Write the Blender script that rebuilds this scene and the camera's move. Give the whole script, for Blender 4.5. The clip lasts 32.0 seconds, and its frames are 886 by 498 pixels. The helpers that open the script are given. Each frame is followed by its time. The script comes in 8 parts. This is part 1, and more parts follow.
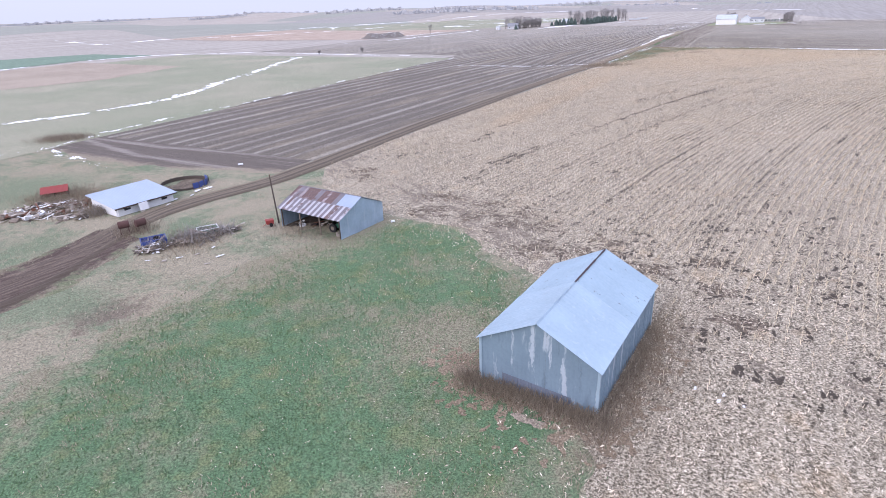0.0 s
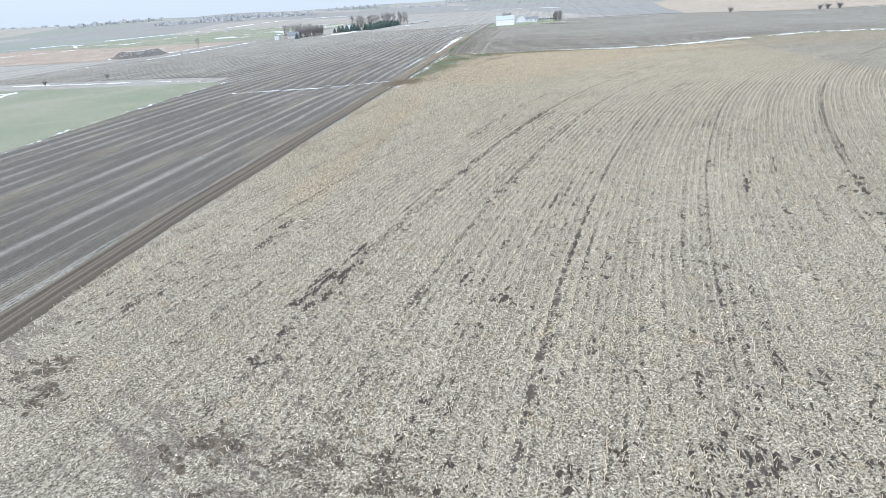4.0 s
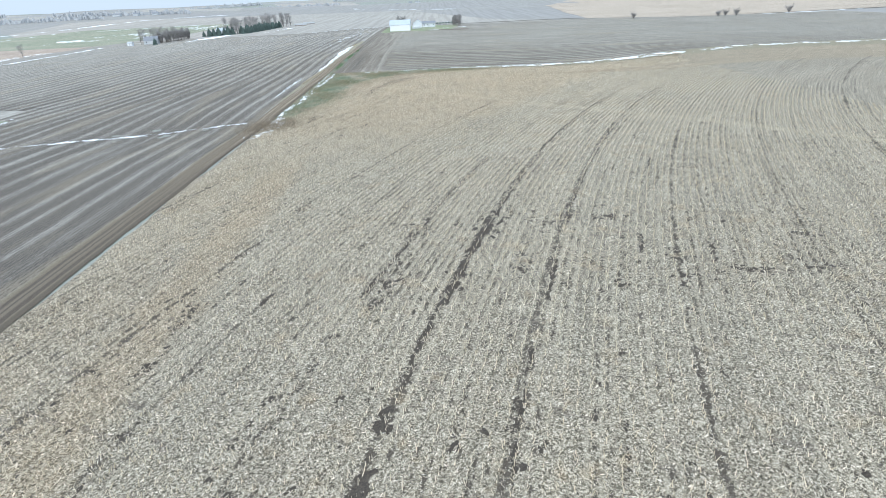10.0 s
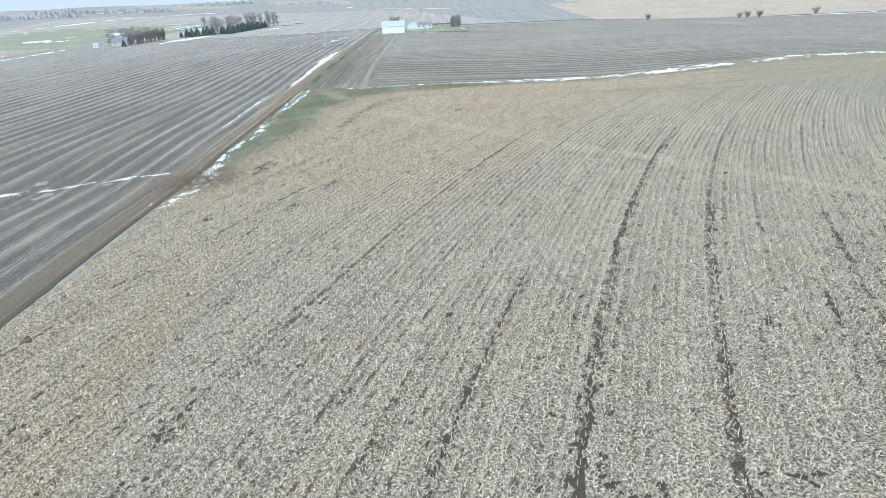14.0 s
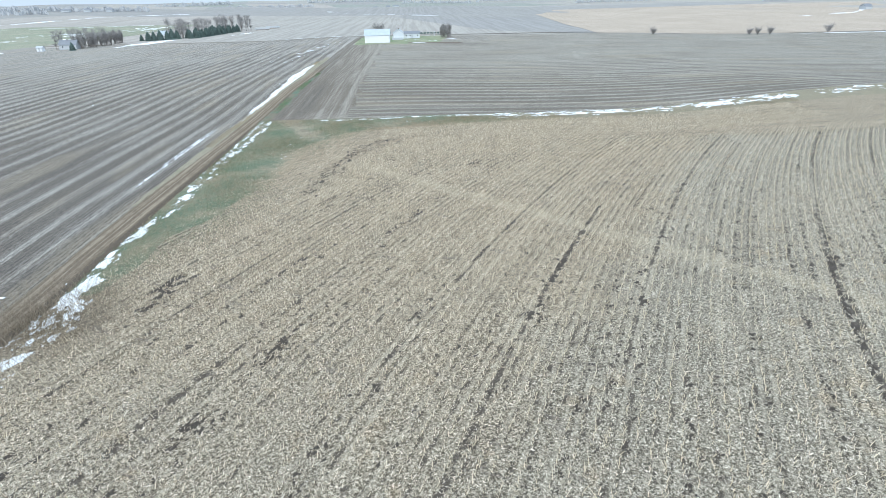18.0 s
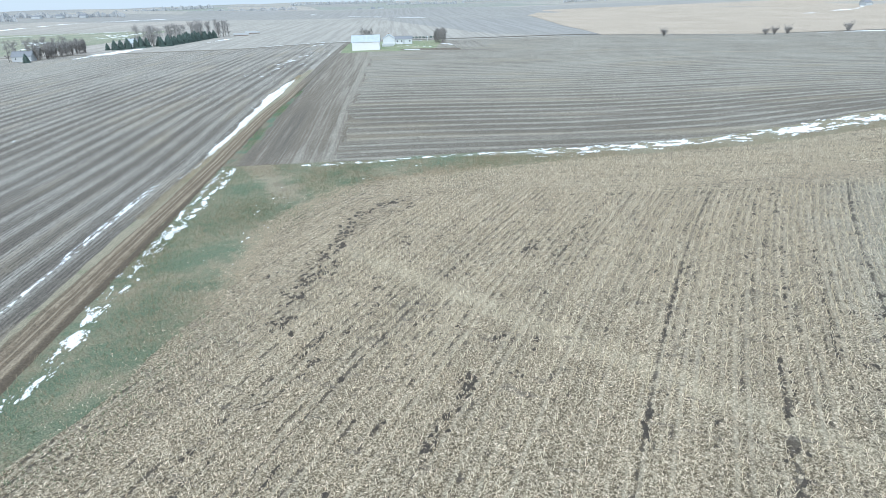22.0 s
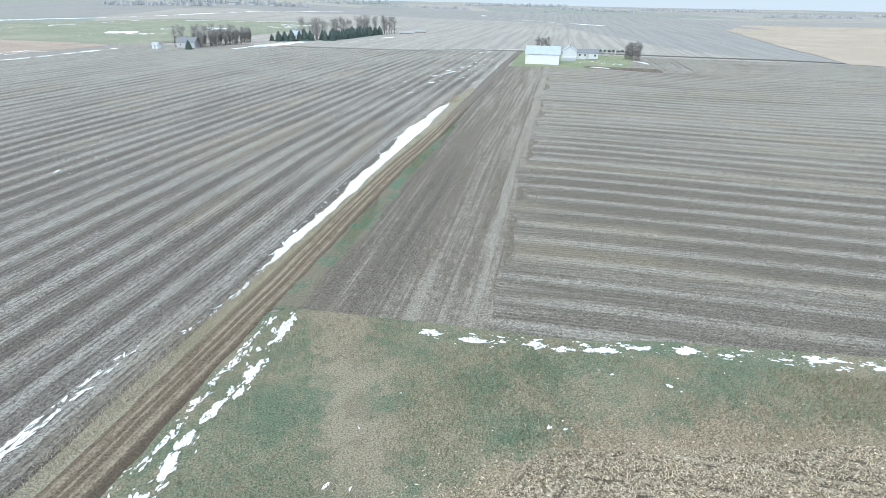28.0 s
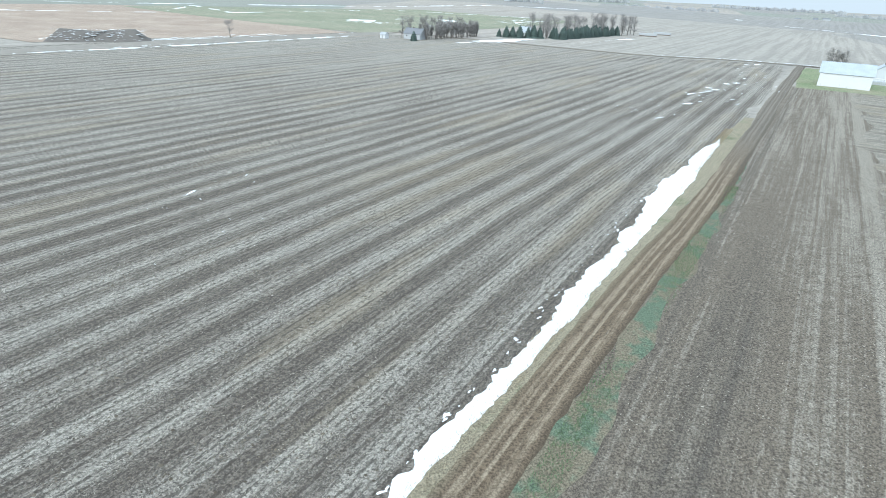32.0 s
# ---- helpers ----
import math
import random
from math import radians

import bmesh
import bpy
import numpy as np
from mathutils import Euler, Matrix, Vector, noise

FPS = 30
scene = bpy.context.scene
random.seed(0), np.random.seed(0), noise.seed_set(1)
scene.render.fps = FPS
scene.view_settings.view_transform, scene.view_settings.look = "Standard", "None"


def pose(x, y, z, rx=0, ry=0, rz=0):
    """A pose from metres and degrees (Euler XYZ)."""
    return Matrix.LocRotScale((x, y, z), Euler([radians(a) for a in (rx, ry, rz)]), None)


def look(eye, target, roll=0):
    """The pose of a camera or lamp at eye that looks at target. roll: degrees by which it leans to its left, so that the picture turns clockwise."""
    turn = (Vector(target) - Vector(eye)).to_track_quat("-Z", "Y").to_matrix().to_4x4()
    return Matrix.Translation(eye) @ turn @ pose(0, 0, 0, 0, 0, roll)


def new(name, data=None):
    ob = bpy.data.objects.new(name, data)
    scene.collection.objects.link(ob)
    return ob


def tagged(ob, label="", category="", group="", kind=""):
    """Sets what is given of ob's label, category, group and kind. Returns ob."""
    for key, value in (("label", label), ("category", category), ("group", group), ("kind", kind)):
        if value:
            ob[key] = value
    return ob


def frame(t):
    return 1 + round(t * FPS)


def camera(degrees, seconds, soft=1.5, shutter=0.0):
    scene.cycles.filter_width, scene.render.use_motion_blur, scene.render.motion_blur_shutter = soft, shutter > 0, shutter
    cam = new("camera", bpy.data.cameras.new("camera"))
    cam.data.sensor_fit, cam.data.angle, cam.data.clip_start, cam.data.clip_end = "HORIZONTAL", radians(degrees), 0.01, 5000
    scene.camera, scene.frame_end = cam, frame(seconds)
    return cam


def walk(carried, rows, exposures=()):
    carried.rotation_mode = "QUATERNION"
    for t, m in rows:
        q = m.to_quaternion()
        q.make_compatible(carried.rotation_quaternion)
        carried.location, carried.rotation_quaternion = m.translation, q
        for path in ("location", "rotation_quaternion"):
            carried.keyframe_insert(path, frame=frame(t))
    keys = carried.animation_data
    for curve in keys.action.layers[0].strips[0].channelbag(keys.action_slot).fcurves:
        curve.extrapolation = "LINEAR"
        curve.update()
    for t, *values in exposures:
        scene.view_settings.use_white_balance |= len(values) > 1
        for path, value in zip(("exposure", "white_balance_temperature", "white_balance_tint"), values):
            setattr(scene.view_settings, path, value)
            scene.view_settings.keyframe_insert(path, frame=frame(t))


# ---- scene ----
cam = camera(75.2, 32.0, soft=0.8)
PATH = [
    (0, (-1.027, -2.569, 19.533), (-1.016, -0.726, 18.758), -2.1),
    (0.5, (-1.072, 1.753, 19.627), (-0.942, 3.591, 18.849), -2.5),
    (1, (-0.912, 6.048, 19.808), (-0.684, 7.875, 19.027), -2.8),
    (1.5, (-0.547, 10.415, 20.005), (-0.221, 12.226, 19.221), -3.0),
    (2, (-0.019, 14.654, 20.33), (0.405, 16.442, 19.54), -3.3),
    (2.5, (0.62, 18.966, 20.529), (1.081, 20.744, 19.738), -3.4),
    (3, (1.396, 23.197, 20.864), (1.911, 24.957, 20.066), -3.4),
    (3.5, (2.52, 27.275, 20.931), (3.091, 29.019, 20.136), -3.7),
    (5.5, (7.846, 43.39, 21.951), (8.604, 45.057, 21.147), -3.5),
    (6, (9.443, 47.231, 22.093), (10.23, 48.883, 21.287), -3.5),
    (6.5, (11.144, 51.064, 22.246), (11.958, 52.702, 21.438), -3.5),
    (7, (12.874, 54.857, 22.381), (13.718, 56.479, 21.57), -3.3),
    (7.5, (14.816, 58.618, 22.512), (15.682, 60.228, 21.7), -3.5),
    (8, (16.691, 62.367, 22.558), (17.581, 63.963, 21.746), -3.3),
    (8.5, (18.584, 66.174, 22.593), (19.487, 67.763, 21.782), -3.1),
    (9, (20.66, 70.045, 22.686), (21.575, 71.627, 21.874), -3.0),
    (9.5, (22.854, 73.983, 22.773), (23.767, 75.565, 21.958), -3.0),
    (10, (25.186, 77.926, 22.891), (26.105, 79.503, 22.076), -3.0),
    (10.5, (27.499, 81.845, 22.951), (28.428, 83.416, 22.133), -3.0),
    (11, (29.836, 85.822, 22.993), (30.766, 87.391, 22.174), -2.9),
    (11.5, (32.16, 89.92, 22.99), (33.081, 91.495, 22.171), -2.8),
    (12, (34.605, 94.006, 22.989), (35.526, 95.581, 22.17), -2.8),
    (12.5, (37.068, 98.143, 23.017), (37.996, 99.713, 22.196), -2.8),
    (13, (39.498, 102.275, 23.002), (40.43, 103.842, 22.18), -2.9),
    (13.5, (41.823, 106.47, 22.94), (42.756, 108.037, 22.118), -2.8),
    (14, (44.147, 110.75, 22.849), (45.078, 112.318, 22.029), -2.7),
    (14.5, (46.344, 115.011, 22.795), (47.275, 116.581, 21.975), -2.6),
    (16.5, (54.404, 132.932, 22.679), (55.372, 134.483, 21.868), -1.5),
    (17, (56.426, 137.202, 22.715), (57.402, 138.748, 21.905), -1.4),
    (17.5, (58.37, 141.31, 22.807), (59.358, 142.85, 22.0), -1.2),
    (18, (60.246, 145.354, 22.917), (61.244, 146.889, 22.112), -1.2),
    (18.5, (61.922, 149.201, 23.105), (62.929, 150.73, 22.3), -1.0),
    (19, (63.519, 152.987, 23.231), (64.537, 154.51, 22.428), -1.0),
    (19.5, (65.108, 156.67, 23.318), (66.139, 158.185, 22.518), -1.0),
    (20, (67.004, 160.405, 23.443), (68.042, 161.913, 22.638), -1.4),
    (20.5, (68.633, 163.814, 23.488), (69.666, 165.325, 22.682), -1.5),
    (21, (70.208, 167.256, 23.484), (71.232, 168.774, 22.679), -1.5),
    (21.5, (71.811, 170.883, 23.42), (72.836, 172.4, 22.615), -1.8),
    (22, (73.312, 174.441, 23.32), (74.342, 175.955, 22.516), -1.9),
    (22.5, (75.15, 177.917, 23.204), (76.182, 179.43, 22.401), -2.0),
    (23, (76.859, 181.393, 23.166), (77.897, 182.903, 22.365), -2.0),
    (23.5, (78.442, 184.972, 23.134), (79.488, 186.476, 22.333), -2.0),
    (24, (80.11, 188.605, 23.048), (81.162, 190.107, 22.249), -1.9),
    (24.5, (81.661, 192.422, 22.917), (82.725, 193.917, 22.12), -1.9),
    (25, (83.24, 196.206, 22.883), (84.3, 197.704, 22.088), -1.7),
    (25.5, (84.871, 200.031, 22.92), (85.866, 201.573, 22.125), -1.3),
    (27.5, (92.34, 218.067, 23.117), (93.028, 219.767, 22.319), 0.2),
    (28, (93.314, 222.533, 23.097), (93.936, 224.261, 22.304), 1.1),
    (28.5, (94.626, 227.115, 23.265), (95.165, 228.867, 22.464), 0.9),
    (29, (95.626, 231.656, 23.251), (96.076, 233.431, 22.446), 1.0),
    (29.5, (96.249, 235.926, 23.078), (96.612, 237.72, 22.272), 1.5),
    (30, (96.782, 240.258, 22.804), (97.054, 242.068, 21.997), 1.9),
    (30.5, (97.23, 244.539, 22.573), (97.415, 246.358, 21.763), 2.2),
    (31, (97.49, 248.752, 22.254), (97.595, 250.576, 21.44), 2.5),
    (31.5, (97.566, 252.811, 21.958), (97.6, 254.636, 21.14), 2.6),
    (32, (97.403, 256.448, 21.562), (97.379, 258.271, 20.742), 2.8),
]
EXPOSURES = [(0, 0.69, 5850, 26), (1, 0.69, 5830, 17), (2, 0.68, 5830, 11), (3, 0.71, 5800, 9), (7, 0.71, 5660, 5), (14, 0.69, 5620, 4), (20, 0.68, 5560, 3), (25, 0.65, 5620, 2), (28, 0.69, 5720, 3), (32, 0.73, 5740, 1)]
walk(cam, [(t, look(eye, target, roll)) for t, eye, target, roll in PATH], EXPOSURES)

# ---- sky, sun, exposure ----
SKY = bpy.data.worlds.new("overcast_sky")
SKY.use_nodes = True
scene.world = SKY
_nt = SKY.node_tree
_bg = _nt.nodes["Background"]
_sky = _nt.nodes.new("ShaderNodeTexSky")
_sky.sky_type = 'NISHITA'
_sky.sun_disc = False
_sky.sun_elevation = radians(32)
_sky.sun_rotation = radians(215)
_sky.dust_density = 6.0
_sky.air_density = 1.0
_grey = _nt.nodes.new("ShaderNodeMix")
_grey.data_type = 'RGBA'
_grey.inputs["Factor"].default_value = 0.78
_nt.links.new(_sky.outputs[0], _grey.inputs[6])
_grey.inputs[7].default_value = (8.6, 9.2, 9.9, 1)
# an overcast sky is brighter overhead than at the horizon
_up = _nt.nodes.new("ShaderNodeSeparateXYZ")
_nt.links.new(_nt.nodes.new("ShaderNodeTexCoord").outputs["Generated"], _up.inputs[0])
_rise = _nt.nodes.new("ShaderNodeMapRange")
_nt.links.new(_up.outputs[2], _rise.inputs[0])
_rise.inputs[3].default_value, _rise.inputs[4].default_value = 0.66, 1.2
_dome = _nt.nodes.new("ShaderNodeMix")
_dome.data_type, _dome.blend_type = 'RGBA', 'MULTIPLY'
_dome.inputs[0].default_value = 1.0
_nt.links.new(_grey.outputs[2], _dome.inputs[6])
_nt.links.new(_rise.outputs[0], _dome.inputs[7])
_nt.links.new(_dome.outputs[2], _bg.inputs["Color"])
_bg.inputs["Strength"].default_value = 0.105

SUN = new("sun", bpy.data.lights.new("sun", 'SUN'))
SUN.data.energy = 0.9
SUN.data.angle = radians(24)
SUN.data.color = (1.0, 0.96, 0.91)
SUN.rotation_euler = (radians(58), 0, radians(-35))
scene.view_settings.exposure = 0.0

# ---- the plan: s runs along the lane, d to its right ----
OX, OY = -20.0, 75.0
UX, UY = 0.509, 0.861
ROW_X, ROW_Y = 324.0, -184.0          # the corn rows are arcs about this point


def W(s, d):
    return OX + s * UX + d * UY, OY + s * UY - d * UX


def SD(x, y):
    return (x - OX) * UX + (y - OY) * UY, (x - OX) * UY - (y - OY) * UX


def smooth(v, a, b):
    t = np.clip((v - a) / (b - a), 0, 1)
    return t * t * (3 - 2 * t)


def height(x, y):
    """The lie of the land, for numbers or arrays."""
    s, d = SD(np.asarray(x, float), np.asarray(y, float))
    z = 1.4 * np.exp(-((s - 86) / 50) ** 2 - ((d - 70) / 36) ** 2)
    z = z + 0.45 * np.exp(-((s + 36) / 26) ** 2 - ((d - 48) / 26) ** 2)
    z = z + 1.4 * smooth(s, 222, 275) * np.exp(-((d - 14) / 48) ** 2) * smooth(-s, -520, -440)
    z = z - 1.5 * np.exp(-((s - 218) / 42) ** 2 - ((d - 92) / 40) ** 2)
    z = z - 3.2 * smooth(d, 120, 260) * smooth(s, -150, 150)
    z = z - 1.3 * smooth(-d, 12, 70) * smooth(s, 120, 230)
    z = z - 0.7 * np.exp(-((s - 143) / 16) ** 2 - ((d + 20) / 24) ** 2)
    far = np.hypot(x - 60, np.asarray(y, float) - 150)
    grow = smooth(far, 420, 1500)
    hills = np.sin(x * 0.0041 + 0.6) * np.cos(y * 0.0034 + 1.1) + 0.6 * np.sin(x * 0.0089 + y * 0.0061)
    z = z + grow * (5.0 * hills + 3.0)
    west = smooth(-d, 230, 900) * smooth(far, 250, 700)
    z = z + west * (9.0 + 5.0 * np.sin(s * 0.0052 + 0.4))
    return z


def H(x, y):
    return float(height(x, y))


# ---- materials ----
class Mat:
    """A small builder of node materials; every value may be a number or a socket."""

    def __init__(self, name):
        self.m = bpy.data.materials.new(name)
        self.m.use_nodes = True
        self.t = self.m.node_tree
        self.b = self.t.nodes["Principled BSDF"]
        self.pos = self.t.nodes.new("ShaderNodeTexCoord").outputs["Object"]

    def put(self, socket, value):
        if hasattr(value, "is_linked"):
            self.t.links.new(value, socket)
        elif isinstance(value, (tuple, list)) and len(value) == 3 and socket.type == 'RGBA':
            socket.default_value = (*value, 1)
        else:
            socket.default_value = value

    def math(self, op, a, b=0.0, clamp=False):
        n = self.t.nodes.new("ShaderNodeMath")
        n.operation, n.use_clamp = op, clamp
        self.put(n.inputs[0], a)
        self.put(n.inputs[1], b)
        return n.outputs[0]

    def range(self, v, a, b, lo=0.0, hi=1.0):
        n = self.t.nodes.new("ShaderNodeMapRange")
        n.interpolation_type = 'SMOOTHSTEP'
        for k, val in enumerate((v, a, b, lo, hi)):
            self.put(n.inputs[k], val)
        return n.outputs[0]

    def scaled(self, sx, sy, sz=1.0, rz=0.0, vec=None):
        n = self.t.nodes.new("ShaderNodeMapping")
        n.inputs["Scale"].default_value = (sx, sy, sz)
        n.inputs["Rotation"].default_value = (0, 0, rz)
        self.put(n.inputs[0], vec or self.pos)
        return n.outputs[0]

    def noise(self, scale, detail=4.0, rough=0.55, vec=None, warp=0.0):
        n = self.t.nodes.new("ShaderNodeTexNoise")
        n.inputs["Scale"].default_value = scale
        n.inputs["Detail"].default_value = detail
        n.inputs["Roughness"].default_value = rough
        n.inputs["Distortion"].default_value = warp
        self.put(n.inputs["Vector"], vec or self.pos)
        return n.outputs["Fac"]

    def mix(self, f, a, b, how='MIX'):
        n = self.t.nodes.new("ShaderNodeMix")
        n.data_type, n.blend_type = 'RGBA', how
        self.put(n.inputs[0], f)
        self.put(n.inputs[6], a)
        self.put(n.inputs[7], b)
        return n.outputs[2]

    def ramp(self, v, *stops):
        n = self.t.nodes.new("ShaderNodeValToRGB")
        e = n.color_ramp.elements
        while len(e) < len(stops):
            e.new(0.5)
        for k, (p, c) in enumerate(stops):
            e[k].position, e[k].color = p, (*c, 1)
        self.put(n.inputs[0], v)
        return n.outputs[0]

    def dot(self, x, y, z, off):
        n = self.t.nodes.new("ShaderNodeVectorMath")
        n.operation = 'DOT_PRODUCT'
        self.put(n.inputs[0], self.pos)
        n.inputs[1].default_value = (x, y, z)
        return self.math('SUBTRACT', n.outputs["Value"], off)

    def along(self):
        return self.dot(UX, UY, 0, OX * UX + OY * UY)

    def across(self):
        return self.dot(UY, -UX, 0, OX * UY - OY * UX)

    def lane_vec(self, a, b):
        n = self.t.nodes.new("ShaderNodeCombineXYZ")
        self.put(n.inputs[0], self.math('MULTIPLY', self.along(), a))
        self.put(n.inputs[1], self.math('MULTIPLY', self.across(), b))
        return n.outputs[0]

    def radius(self):
        n = self.t.nodes.new("ShaderNodeVectorMath")
        n.operation = 'DISTANCE'
        v = self.t.nodes.new("ShaderNodeVectorMath")
        v.operation = 'MULTIPLY'
        self.put(v.inputs[0], self.pos)
        v.inputs[1].default_value = (1, 1, 0)
        self.put(n.inputs[0], v.outputs[0])
        n.inputs[1].default_value = (ROW_X, ROW_Y, 0)
        return n.outputs["Value"]

    def pair(self, a, b):
        n = self.t.nodes.new("ShaderNodeCombineXYZ")
        self.put(n.inputs[0], a)
        self.put(n.inputs[1], b)
        return n.outputs[0]

    def pair3(self, a):
        n = self.t.nodes.new("ShaderNodeCombineXYZ")
        for i in range(3):
            self.put(n.inputs[i], a)
        return n.outputs[0]

    def arc(self):
        """Metres along the arcs of the corn rows."""
        sep = self.t.nodes.new("ShaderNodeSeparateXYZ")
        self.put(sep.inputs[0], self.pos)
        a = self.math('ARCTAN2', self.math('SUBTRACT', sep.outputs[1], ROW_Y), self.math('SUBTRACT', sep.outputs[0], ROW_X))
        return self.math('MULTIPLY', a, 415.0)

    def east(self):
        """Metres across the passes of the east field, which bend along its southern edge."""
        w = self.math('MAXIMUM', self.math('SUBTRACT', self.across(), 43.0), 0.0)
        bend = self.math('MULTIPLY', self.math('MULTIPLY', w, w), 0.0022)
        return self.math('SUBTRACT', self.along(), self.math('MULTIPLY', bend, self.range(self.along(), 228.0, 300.0, 1.0, 0.15)))

    def golden(self):
        """How golden the corn litter is: the corner by the lane, the band beside it, and the driven strip across the rows."""
        s, d, r = self.along(), self.across(), self.radius()
        drift = self.math('MULTIPLY', self.math('SUBTRACT', self.noise(0.09, 3), 0.5), 14.0)
        fray = self.math('MULTIPLY', self.math('SUBTRACT', self.noise(0.5, 3, 0.6), 0.5), 3.0)
        corner = self.math('MULTIPLY', self.range(self.math('ADD', r, drift), 418.0, 430.0), self.range(s, 100.0, 165.0, 0.0, 0.66))
        band = self.math('MULTIPLY', self.range(self.math('ABSOLUTE', self.math('SUBTRACT', self.math('ADD', d, fray), 14.0)), 1.0, 4.5, 0.55, 0.0), self.math('MULTIPLY', self.range(s, 100.0, 125.0, 1.0, 0.0), self.range(s, 24.0, 44.0)))
        near = self.math('MULTIPLY', self.range(self.math('ADD', d, fray), 6.0, 16.0, 0.3, 0.0), self.range(s, 30.0, 60.0))
        end = self.range(self.math('ADD', s, fray), 200.0, 208.0, 0.0, 0.8)
        f = self.math('MAXIMUM', self.math('MAXIMUM', corner, band), self.math('MAXIMUM', near, end))
        return self.math('ADD', f, self.range(self.noise(0.35, 3, 0.6), 0.58, 0.7, 0.0, 0.5), True)

    def driven(self):
        """The pale strip where the grain cart crossed the rows."""
        way = self.math('ADD', self.along(), self.math('MULTIPLY', self.across(), 1.0746))
        off = self.math('MULTIPLY', self.math('ABSOLUTE', self.math('SUBTRACT', way, 212.8)), 0.681)
        off = self.math('ADD', off, self.math('MULTIPLY', self.math('SUBTRACT', self.noise(0.6, 3, 0.6), 0.5), 2.0))
        return self.math('MULTIPLY', self.range(off, 0.2, 1.9, 1.0, 0.0), self.range(self.across(), 18.0, 26.0))

    def rand(self):
        return self.t.nodes.new("ShaderNodeObjectInfo").outputs["Random"]

    def island(self):
        return self.t.nodes.new("ShaderNodeNewGeometry").outputs["Random Per Island"]

    def done(self, color, rough=0.9, bump=None, strength=0.5, depth=0.05, metal=0.0, spec=0.3):
        self.put(self.b.inputs["Base Color"], color)
        self.put(self.b.inputs["Roughness"], rough)
        self.put(self.b.inputs["Metallic"], metal)
        self.put(self.b.inputs["Specular IOR Level"], spec)
        if bump is not None:
            n = self.t.nodes.new("ShaderNodeBump")
            n.inputs["Strength"].default_value = strength
            n.inputs["Distance"].default_value = depth
            self.put(n.inputs["Height"], bump)
            self.t.links.new(n.outputs[0], self.b.inputs["Normal"])
        return self.m


def plain(name, color, rough=0.7, metal=0.0, vary=0.25, scale=3.0, spec=0.3):
    k = Mat(name)
    n = k.noise(scale, 6)
    n2 = k.noise(scale * 9, 3)
    lo = tuple(c * (1 - vary) for c in color)
    hi = tuple(min(1, c * (1 + vary)) for c in color)
    col = k.mix(k.math('MULTIPLY_ADD', n2, 0.5), k.ramp(n, (0.3, lo), (0.7, hi)), color)
    return k.done(col, rough, bump=n2, strength=0.25, depth=0.01, metal=metal, spec=spec)


TRACK_WEIGHT = (0.75, 0.4, 0.6, 0.8, 1.0, 0.3, 0.6, 0.75, 0.3, 0.75, 0.3)
TRACKS = (362.8, 377.5, 388.8, 399.3, 406.8, 413.7, 421.6, 429.2, 436.8, 447.8, 456.0)


